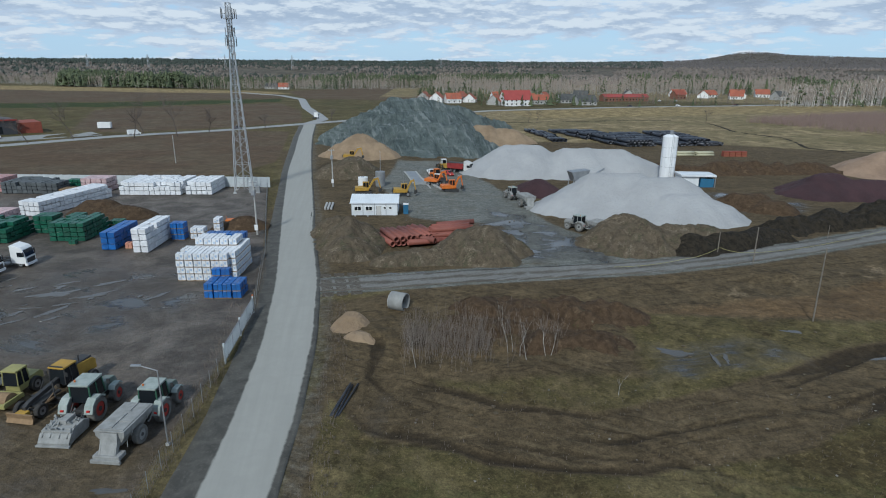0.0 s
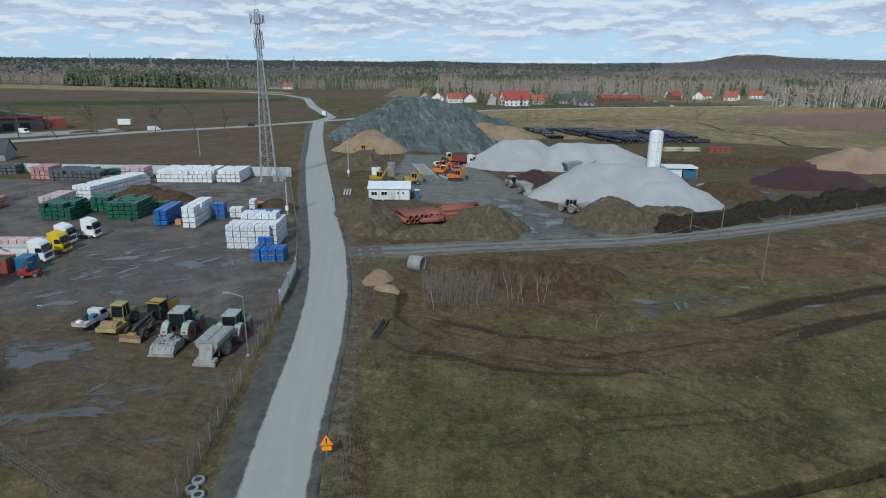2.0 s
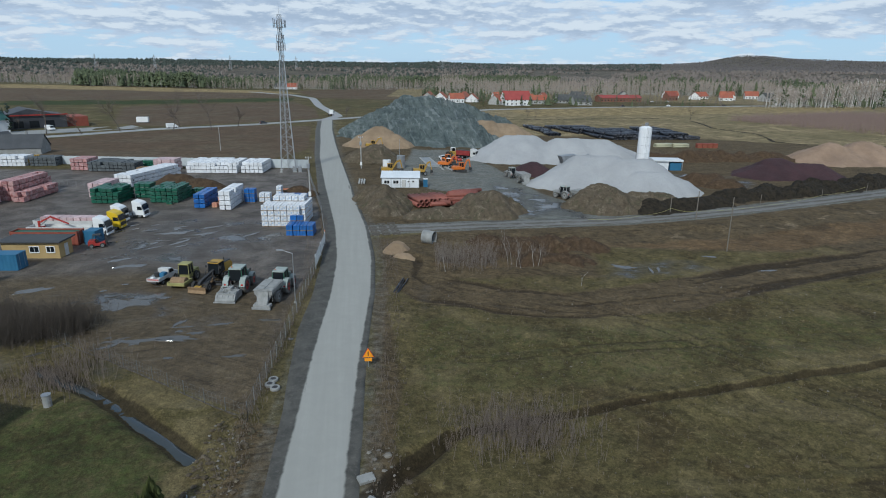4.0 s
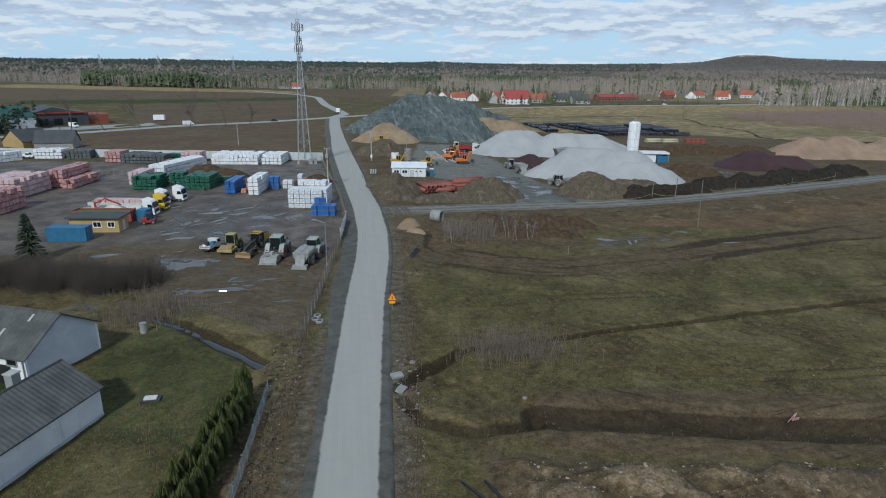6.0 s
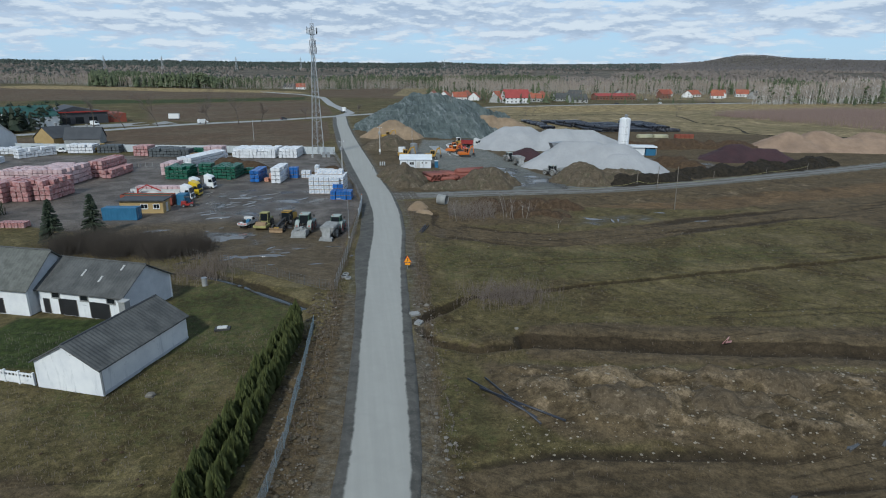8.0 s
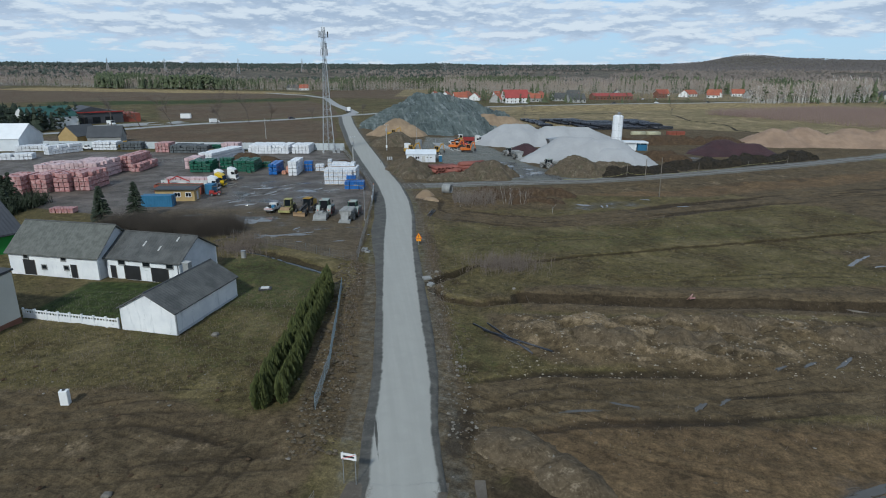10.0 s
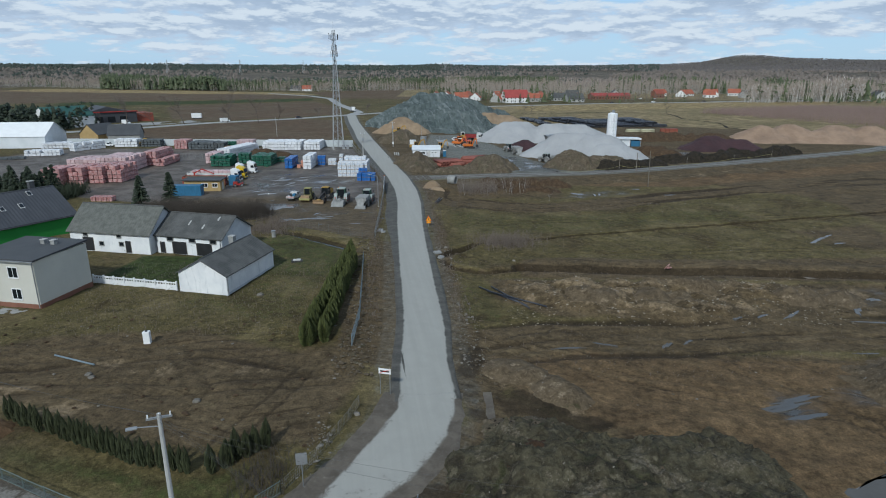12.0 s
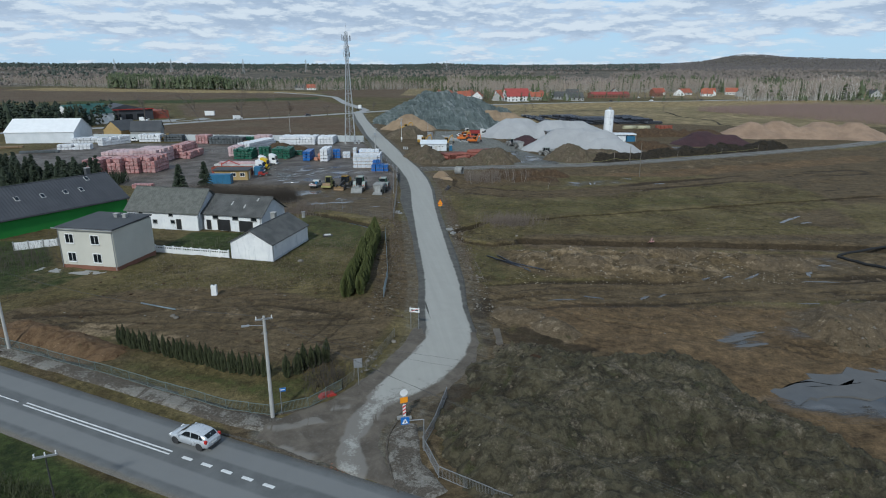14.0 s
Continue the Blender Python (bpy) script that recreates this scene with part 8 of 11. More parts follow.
# long white row
stack("white", -89.8, 126.4, 4, 19, 3, -13, seed=5, skip=0.05)
# green packs
stack("green", -71.6, 107.0, 5, 8, 4, seed=6, skip=0.15)
stack("green", -77.6, 112.2, 3, 3, 4, seed=7)
stack("green", -84.6, 105.6, 5, 7, 4, seed=8, skip=0.2)
stack("green", -65.4, 115.6, 2, 2, 2, single=True, seed=9)
stack("green", -73.2, 110.2, 1, 1, 1, single=True, seed=10)
stack("green", -67.0, 104.8, 1, 1, 1, single=True, seed=11)
stack("pale", -88.6, 112.0, 3, 7, 3, seed=12)
# blue, peach and white packs
stack("blue", -59.5, 101.8, 2, 8, 3, seed=13)
stack("peach", -55.8, 102.6, 1, 1, 1, single=True, seed=14)
stack("peach", -54.8, 104.0, 2, 7, 2, seed=15)
stack("white", -53.2, 100.2, 2, 9, 4, seed=16, skip=0.2)
stack("blue", -50.2, 108.2, 2, 2, 3, single=True, seed=17)
stack("white", -46.8, 108.8, 2, 2, 2, single=True, seed=18)
stack("white", -43.6, 112.0, 1, 2, 3, single=True, seed=19)
# tall stepped stack and blue packs by the road fence
stack("white", -40.0, 86.4, 6, 4, 4, single=True, seed=20, skip=0.08)
stack("white", -38.6, 90.8, 5, 3, 5, single=True, seed=21, skip=0.1)
stack("white", -32.6, 87.5, 1, 7, 4, single=True, seed=22)
stack("blue", -39.6, 97.5, 5, 2, 4, single=True, seed=23)
stack("blue", -33.4, 79.4, 4, 3, 2, single=True, seed=24)
stack("blue", -33.3, 82.7, 2, 1, 3, single=True, seed=25)
# pink rows
stack("pink", -117.4, 71.0, 4, 7, 4, seed=26, skip=0.15)
stack("pink", -111.4, 73.2, 3, 9, 4, seed=27, skip=0.12)
stack("pink", -106.9, 75.0, 3, 9, 4, seed=28, skip=0.25)
stack("pink", -102.6, 76.6, 3, 9, 4, seed=45, skip=0.12)
stack("pale", -126.0, 97.0, 8, 9, 3, seed=29, skip=0.2)
stack("pale", -114.4, 93.0, 7, 12, 4, seed=46, skip=0.12)
stack("pink", -106.8, 107.4, 3, 13, 4, seed=30, skip=0.08)
stack("pink", -102.6, 106.0, 2, 12, 2, seed=47, skip=0.1)
stack("pink", -93.6, 51.4, 4, 2, 1, single=True, seed=31)
stack("white", -150.0, 142.0, 10, 3, 3, 62, seed=48, skip=0.2)
stack("white", -142.0, 156.0, 7, 5, 3, 5, seed=49, skip=0.1)
stack("grey", -131.5, 156.6, 6, 5, 3, 5, seed=50, skip=0.1)
# behind: paving, timber and wrapped goods along the wall
stack("pink", -115.4, 150.6, 4, 6, 3, seed=32)
stack("grey", -109.0, 148.6, 4, 8, 3, seed=33, skip=0.1)
stack("grey", -104.0, 148.6, 4, 7, 3, seed=34, skip=0.1)
stack("grey", -98.4, 147.6, 3, 5, 3, seed=35)
stack("timber", -94.6, 148.0, 4, 3, 2, seed=36)
stack("green", -96.0, 154.4, 5, 2, 3, seed=37)
stack("pale", -90.6, 151.0, 5, 5, 3, seed=38)
# stock near the tent
stack("white", -168.0, 150.0, 8, 6, 2, 20, seed=39, skip=0.1)
stack("grey", -156.0, 156.0, 5, 6, 2, 20, seed=40)
stack("white", -160.0, 128.0, 9, 4, 2, 15, seed=41, skip=0.15)
stack("timber", -190.0, 130.0, 10, 3, 1, 25, seed=42)
stack("grey", -168.0, 118.0, 10, 2, 1, 15, seed=43)
# load on the yellow lorry
stack("pale", -81.8, 83.1, 10, 2, 1, z0=1.22, seed=44)


# ---- pipes ----
def pipe_set(name, label, group, mat, length, r, thick, spots):
    me = None
    for x, y, z, turn, tip in spots:
        if me is None:
            bm = hollow(length, r, thick)
            ob = link(name, bm, mat, False)
            me = ob.data
        else:
            ob = new(name, me)
        ob.matrix_basis = pose(x, y, z, 0, tip, turn)
        tagged(ob, label, "pipe", group)


pipe_rng = random.Random(12)
red_spots = []
for tier in range(2):
    for i in range(9 - tier):
        red_spots.append((-10.6 + (i + tier * 0.5) * 1.02 + tier * 0.3, 107.0 + i * 0.35, 0.75 + tier * 0.85, -62 + pipe_rng.uniform(-3, 3), pipe_rng.uniform(-1, 1)))
for tier in range(3):
    for i in range(7 - tier):
        red_spots.append((1.8 + pipe_rng.uniform(-0.8, 0.8), 106.8 + (i + tier * 0.5) * 1.05, 0.8 + tier * 0.85, 18 + pipe_rng.uniform(-7, 7), pipe_rng.uniform(-2, 2)))
for i in range(7):
    red_spots.append((-3.4 + pipe_rng.uniform(-1.2, 1.2), 105.0 + i * 1.2, 0.9 + 0.5 * (i % 2), pipe_rng.uniform(-50, 30), 3))
pipe_set("pipe", "red-brown steel pipe on the pipe heap", "red pipes", PIPE_RED, 7.4, 0.52, 0.07, red_spots)
black_spots = []
# blocks of pipes: far corner, pipes side by side, rows, tiers, turn
for x0, y0, n, rows, tiers, turn in ((43, 302, 5, 5, 1, -80), (57, 300, 10, 3, 1, -74), (62, 284, 9, 5, 2, -70), (84, 288, 8, 5, 1, -76), (97, 282, 9, 4, 2, -80), (104, 262, 8, 2, 1, -62)):
    a = radians(turn)
    for row in range(rows):
        for tier in range(tiers):
            for i in range(pipe_rng.randrange(2), n - tier - pipe_rng.randrange(2)):
                s, d = (i + tier * 0.5) * 1.72 + pipe_rng.uniform(-0.2, 0.2), row * 9.2 + pipe_rng.uniform(-0.8, 0.8)
                black_spots.append((x0 + math.cos(a) * d - math.sin(a) * s, y0 + math.sin(a) * d + math.cos(a) * s * 0.6, 0.78 + tier * 1.4, turn + pipe_rng.uniform(-5, 5), 0))
pipe_set("pipe", "black corrugated plastic drain pipe", "black pipes", PIPE_BLACK, 8.0, 0.75, 0.06, black_spots)
pipe_set("pipe", "pale yellow plastic pipe", "pale pipes", plain("pale_yellow_plastic", (0.36, 0.34, 0.22), (0.48, 0.46, 0.32), 0.5), 7.0, 0.42, 0.05,
         [(91 + k * 7.4, 221.4 + i * 0.9 + j * 0.4, 0.42 + j * 0.75, 6, 0) for k in range(2) for j in range(2) for i in range(4 - j)])
for k in range(4):
    c = thing("pipe_crate", pose(105.6 + k * 2.2, 220.8, 0, 0, 0, 6), "orange-red crate of pipe fittings", "crate", "pipe crates")
    part("crate_body", box(-1.0, 1.0, -0.9, 0.9, 0.12, 2.0, 0.03), RUST_RED, c)
    for zz in (0.6, 1.3):
        part("slat", box(-1.03, 1.03, -0.93, -0.9, zz, zz + 0.08), TIMBER, c)
    part("pallet", box(-1.0, 1.0, -0.9, 0.9, 0, 0.12), TIMBER, c)
pipe_set("pipe", "dark plastic pipe length lying on the field", "loose pipes", PIPE_BLACK, 6.0, 0.09, 0.015,
         [(-10.6, 53.4, -0.1, 80, 0), (-10.2, 53.2, -0.1, 82, 0), (-9.8, 53.5, -0.1, 79, 0), (-10.4, 53.3, 0.08, 81, 0)])
pipe_set("pipe", "long thin blue-black pipe on the grass", "loose pipes", PIPE_BLACK, 9.5, 0.11, 0.02, [(-1.2, -10.2, -0.25, -50, 0), (-0.2, -10.6, -0.22, -62, 0), (0.6, -11.6, -0.1, -38, 0)])
pipe_set("pipe", "grey plastic pipe lying on the muddy lot", "loose pipes", FENCE_BLUE, 6.0, 0.10, 0.02, [(-50.0, -30.2, 0.1, -22, 0)])
beam_spots = [(-26.5 + i * 0.7, 136.2, 0.2, 95, 0) for i in range(3)]
for x, y, z, turn, tip in beam_spots:
    solid("concrete_beam", box(-3, 3, -0.22, 0.22, -0.2, 0.2, 0.03), CONCRETE, pose(x, y, z, 0, 0, turn), "pale concrete beam lying by the road", "beam", "concrete beams")


# ---- gravel works plant ----
def silo():
    s = thing("silo", pose(64.3, 169, 0), "tall white steel silo with a domed top", "silo")
    part("shell", tube((0, 0, 0.6), (0, 0, 12.9), 2.05, 40), SILO_WHITE, s)
    part("base_ring", tube((0, 0, 0), (0, 0, 0.6), 2.2, 24), CONCRETE, s)
    part("top_cap", tube((0, 0, 12.9), (0, 0, 13.4), 2.05, 32, 1.1), SILO_WHITE, s)
    part("filter", tube((0.2, 0, 13.4), (0.2, 0, 14.5), 0.55, 14), GALV, s)
    for i in range(4):
        a = radians(45 + 90 * i)
        part("anchor", box(2.1 * math.cos(a) - 0.15, 2.1 * math.cos(a) + 0.15, 2.1 * math.sin(a) - 0.15, 2.1 * math.sin(a) + 0.15, 0.5, 1.1), GALV, s)
    for z in (4.5, 7.2, 9.9):
        part("seam_ring", tube((0, 0, z), (0, 0, z + 0.06), 2.07, 32), GALV, s)
    part("railing", tube((0, 0, 13.9), (0, 0, 13.95), 1.5, 20, caps=False), GALV, s)
    for x in (-0.22, 0.22):
        part("ladder_rail", tube((x, -2.2, 0.5), (x, -2.2, 13.4), 0.03, 6), GALV, s)
    shed = thing("plant_shed", pose(69.6, 163.5, 0, 0, 0, -4), "white flat canopy over a blue steel container", "shed")
    part("canopy", box(-4.2, 5.2, -3, 3, 3.0, 3.5, 0.05), SHEET_WHITE, shed)
    part("blue_box", box(1.2, 4.8, -2.6, 2.4, 0, 2.5), BLUE, shed)
    part("wall", box(-4, 0.8, -2.4, 2.6, 0, 3.0), SHEET_WHITE, shed)
    part("window", box(2.4, 4.4, -2.66, -2.55, 2.5, 2.95), GLASS, shed)
    for x in (-4, 5):
        for y in (-2.8, 2.8):
            part("post", box(x - 0.1, x + 0.1, y - 0.1, y + 0.1, 0, 3.0), GALV, shed)
    hop = thing("feed_hopper", pose(36.0, 156, 0, 0, 0, 15), "grey steel feed hopper behind the grit", "hopper")
    part("bin", profile([(-2.6, 5.2), (2.6, 5.6), (1.4, 2.6), (-1.4, 2.6)], -1.5, 1.5), GALV, hop)
    for x in (-2.2, 2.2):
        for y in (-1.3, 1.3):
            part("leg", tube((x, y, 0), (x * 0.8, y, 3.8), 0.1, 6), GALV, hop)
    part("belt", profile([(1.0, 2.2), (7.5, 5.4), (7.5, 5.65), (1.0, 2.5)], -0.4, 0.4), GALV, hop)
    for i, (x, y, mat, l) in enumerate(((-20.5, 158, WHITE_PAINT, "white cylindrical water tank"), (-16.2, 161, GALV, "grey steel site tank"))):
        t = solid("tank", tube((0, 0, 0), (0, 0, 3.0 + i), 1.3, 18), mat, pose(x, y, 0), l, "tank")
        part("lid", tube((0, 0, 3.0 + i), (0, 0, 3.15 + i), 0.4, 12), GALV, t)
    toilet = thing("portable_toilet", pose(-7.8, 129.4, 0, 0, 0, 4), "blue portable toilet beside the office", "toilet")
    part("cabin", box(-0.55, 0.55, -0.55, 0.55, 0.1, 2.2, 0.04), BLUE, toilet)
    part("roof", box(-0.6, 0.6, -0.6, 0.6, 2.2, 2.35, 0.05), WHITE_PAINT, toilet)
    part("base", box(-0.6, 0.6, -0.6, 0.6, 0, 0.1), DARK_STEEL, toilet)
    for i in range(9):
        solid("kerb_block", box(-0.9, 0.9, -0.25, 0.25, 0, 0.45, 0.03), CONCRETE, pose(-5.4 + i * 0.75, 172 - i * 2.1, 0, 0, 0, -70), "pale concrete kerb block in the works yard", "block", "kerb blocks")


silo()


def weighbridge():
    """A lorry scale: steel deck plates between concrete edge beams, with ramps."""
    w = thing("weighbridge", pose(-7.4, 174, 0, 0, 0, -79.5), "grey steel lorry weighbridge with pale concrete edges", "weighbridge")
    for i in range(6):
        part("deck_plate", box(-9 + i * 3.0 + 0.02, -6.02 + i * 3.0, -1.5, 1.5, 0.12, 0.32, 0.01), GALV, w)
    for y in (-1.7, 1.7):
        part("edge_beam", box(-9.2, 9.2, y - 0.18, y + 0.18, 0, 0.42, 0.03), CONCRETE, w)
    for x in (-1, 1):
        part("ramp", profile([(x * 9.05, 0), (x * 9.05, 0.31), (x * 11.6, 0.02), (x * 11.6, 0)], -1.55, 1.55), CONCRETE_OLD, w)
    part("edge_beam", box(9.2, 17.0, 1.5, 1.85, -0.1, 0.35, 0.03), CONCRETE, w)


weighbridge()


def culvert():
    c = thing("culvert_section", pose(-6.2, 76.4, 0.9, 0, 0, -24), "pale green-grey concrete manhole section on its side", "culvert")
    bm = hollow(2.1, 1.25, 0.2, 24)
    part("ring", bm, CONCRETE_OLD, c, flat=False)
    part("end_plate", tube((-1.12, 0, 0), (-1.0, 0, 0), 1.24, 24), CONCRETE, c)
    # no hole is cut: a black disc imitates the shade inside the pipe
    part("opening", tube((-1.16, 0, 0.1), (-1.11, 0, 0.1), 0.45, 18), BLACK, c, "black disc standing in for a shaded pipe hole")
    part("cradle", box(-0.9, 0.9, -0.7, 0.7, -1.35, -1.12), CONCRETE_OLD, c)


culvert()


# ---- mast, poles, lamps and wires ----
def mast():
    s = thing("radio_mast", pose(-50.3, 153.0, 0, 0, 0, 12), "tall grey lattice telecom mast with antennas", "mast")
    H = 45.0
    half = lambda z: 2.15 + (0.55 - 2.15) * min(1.0, z / 34.0)
    corners = ((-1, -1), (1, -1), (1, 1), (-1, 1))
    for cx, cy in corners:
        bm = bmesh.new()
        for z0, z1 in ((0, 34), (34, H)):
            tube((cx * half(z0), cy * half(z0), z0), (cx * half(z1), cy * half(z1), z1), 0.12 if z0 == 0 else 0.09, 6, bm=bm)
        part("leg", bm, MAST_STEEL, s)
        part("footing", box(cx * 2.15 - 0.4, cx * 2.15 + 0.4, cy * 2.15 - 0.4, cy * 2.15 + 0.4, -0.3, 0.3), CONCRETE, s)
    levels = [0]
    while levels[-1] < H - 1:
        levels.append(min(H, levels[-1] + max(1.9, 1.75 * half(levels[-1]))))
    for k, (z0, z1) in enumerate(zip(levels, levels[1:])):
        bm = bmesh.new()
        for (ax, ay), (bx, by) in zip(corners, corners[1:] + corners[:1]):
            a0, b0 = half(z0), half(z1)
            lo, hi = ((ax, ay), (bx, by)) if k % 2 else ((bx, by), (ax, ay))
            tube((lo[0] * a0, lo[1] * a0, z0), (hi[0] * b0, hi[1] * b0, z1), 0.05, 4, bm=bm)
            tube((ax * b0, ay * b0, z1), (bx * b0, by * b0, z1), 0.04, 4, bm=bm)
        tagged(part("bracing", bm, MAST_STEEL, s), kind="stuff")
    for x in (-0.2, 0.2):
        part("ladder_rail", tube((x, 0.3, 1), (x, 0.3, H), 0.03, 4), MAST_STEEL, s)
    part("cable_run", box(-0.12, 0.06, 0.34, 0.4, 0.5, H - 1), GALV, s)
    for z, n, r in ((36.4, 5, 1.3), (38.6, 4, 1.1), (42.6, 7, 1.75)):
        part("platform", tube((0, 0, z - 1.15), (0, 0, z - 1.08), r * 0.7, 12), MAST_STEEL, s)
        for i in range(n):
            a = 2 * math.pi * (i + 0.3) / n
            x, y = r * math.cos(a), r * math.sin(a)
            p = part("antenna_panel", box(-0.07, 0.07, -0.11, 0.11, -1.1, 1.0 + 0.4 * (i % 2), 0.02), GALV if i % 3 else DARK_STEEL, s)
            p.matrix_basis = pose(x, y, z, 0, 0, math.degrees(a))
            part("mount", tube((-r * 0.7, 0, 0), (-0.1, 0, 0), 0.035, 5), MAST_STEEL, p)
    for z, a in ((35.2, 200), (39.0, 320), (33.6, 60)):
        d = part("dish", tube((0.75, 0, 0), (0.95, 0, 0), 0.45, 16, 0.5), WHITE_PAINT, s)
        d.matrix_basis = pose(0, 0, z, 0, 0, a)
    part("lightning_rod", tube((0, 0, H), (0, 0, H + 3.2), 0.03, 5), MAST_STEEL, s)
    for x in (-1.5, 0.2):
        c = thing("equipment_cabinet", pose(-46.6 + x, 151.4, 0), "grey equipment cabinet at the mast's foot", "cabinet", "mast cabinets")
        part("body", box(-0.5, 0.5, -0.35, 0.35, 0.1, 1.7, 0.03), GALV, c)
        part("plinth", box(-0.55, 0.55, -0.4, 0.4, 0, 0.1), CONCRETE, c)


mast()


def utility_pole(m, h, label, mat=POLE_WOOD, arm=True, r=0.15, lamp=False, transformer=False, twin=False):
    p = thing("utility_pole", m, label, "pole")
    part("shaft", tube((0, 0, -0.3), (0, 0, h), r, 10, r * 0.65), mat, p)
    if arm:
        a = part("crossarm", box(-0.75, 0.75, -0.06, 0.06, h - 0.35, h - 0.22), GALV, p)
        for x in (-0.65, 0, 0.65):
            part("insulator", tube((x, 0, h - 0.22), (x, 0, h + 0.02), 0.05, 8), WHITE_PAINT, a)
    if lamp:
        part("lamp_arm", tube((0, 0, h - 0.9), (-1.3, -0.2, h - 0.6), 0.035, 6), GALV, p)
        part("lamp_head", box(-1.9, -1.25, -0.32, -0.08, h - 0.68, h - 0.55, 0.03), GALV, p)
    if transformer:
        part("transformer", box(-0.35, 0.35, -0.75, -0.15, h - 2.6, h - 1.6, 0.05), GALV, p)
        part("meter_box", box(-0.3, 0.3, -0.5, -0.14, 1.0, 2.0), WHITE_PAINT, p)
    return p


utility_pole(pose(-27.7, -56.6, 0, 0, 0, 20), 10.0, "grey concrete pole with crossarm and street lamp", CONCRETE, True, 0.19, True)
utility_pole(pose(-61.2, -42.6, 0, 0, 0, 20), 9.6, "grey concrete pole with crossarm beside the walkway", CONCRETE, True, 0.19)
utility_pole(pose(-35.4, 112.2, 0), 10.4, "concrete pole with transformer by the yard fence", CONCRETE, True, 0.2, False, True)
utility_pole(pose(-28.8, 160, 0), 10.0, "grey pole with a switch box by the road", CONCRETE, True, 0.18, False, True)
utility_pole(pose(-39.6, -69.0, 0, 0, 0, 20), 5.2, "dark steel pole with crossarm beside the asphalt road", DARK_STEEL, True, 0.07)
utility_pole(pose(-87, 199, 0), 9, "thin pale pole in the ploughed field", CONCRETE, False, 0.14)
utility_pole(pose(48.0, 100.7, 0), 4.0, "short wooden pole beside the gravel track", POLE_WOOD, False, 0.11)
utility_pole(pose(52.0, 96.2, 0), 6.1, "leaning wooden pole beside the gravel track", POLE_WOOD, False, 0.13)
utility_pole(pose(47.8, 72.7, -0.4, 2, -2, 0), 10.2, "tall slender wooden pole in the field", POLE_WOOD, False, 0.11)
utility_pole(pose(-9.5, 152, 0), 5.5, "slim steel light pole in the works yard", GALV, False, 0.08)
utility_pole(pose(-17.5, 176, 0), 7.5, "steel pole with a round lamp by the sand pile", GALV, False, 0.09)
for far_x, far_y in ((93, 117.5), (74, 111), (112, 128)):
    utility_pole(pose(far_x, far_y, 0), 2.6, "short wooden stake by the track", POLE_WOOD, False, 0.07)


def wires(points, sag=0.6, r=0.008, n=14, mat=DARK_STEEL, label="thin dark overhead cable between poles"):
    bm = bmesh.new()
    line = [Vector(points[0])]
    for a, b in zip(points, points[1:]):
        a, b = Vector(a), Vector(b)
        line += [a.lerp(b, i / n) - Vector((0, 0, sag * 4 * i / n * (1 - i / n))) for i in range(1, n + 1)]
    way = line[-1] - line[0]
    side = Vector((-way.y, way.x, 0)).normalized() * r
    last = None
    for q in line:
        ring = [bm.verts.new(q + d) for d in (side, Vector((0, 0, r)), -side, Vector((0, 0, -r)))]
        if last:
            for i in range(4):
                bm.faces.new((last[i], last[(i + 1) % 4], ring[(i + 1) % 4], ring[i]))
        last = ring
    return solid("cable", bm, mat, pose(0, 0, 0), label, "cable", "overhead cables")


for off in (-0.6, 0.0, 0.6):
    wires([(-61.2 + off * 0.9, -42.6 - off * 0.3, 9.6), (-28.1 + off * 0.9, -56.6 - off * 0.3, 10.0), (14, -88 - off, 9.5)], 0.9)
wires([(-28.1, -56.6, 9.2), (-2, -60, 5.5), (26, -63, 3.0)], 0.6)
wires([(-28.1, -56.4, 9.3), (-2, -59, 6.0), (26, -61.5, 3.4)], 0.6)
wires([(27, 91, 0.9), (40, 95, 1.0), (48, 100.2, 1.4), (52, 96.6, 1.6), (72, 105, 1.2), (93, 117, 1.4), (112, 128, 1.5)], 0.35, 0.035, 8, LIME_YELLOW, "yellow barrier rope along the track")


def street_lamp(m, h, label):
    p = thing("street_lamp", m, label, "street lamp")
    part("shaft", tube((0, 0, 0), (0, 0, h - 0.5), 0.075, 10, 0.05), GALV, p)
    part("arm", tube((0, 0, h - 0.5), (-1.4, 0, h - 0.05), 0.04, 8), GALV, p)
    part("lamp_head", box(-2.1, -1.3, -0.14, 0.14, h - 0.1, h + 0.02, 0.04), GALV, p)
    part("foot", box(-0.15, 0.15, -0.15, 0.15, 0, 0.25), CONCRETE, p)


street_lamp(pose(-24.1, 46.0, 0, 0, 0, 0), 7.6, "grey street lamp inside the yard fence")


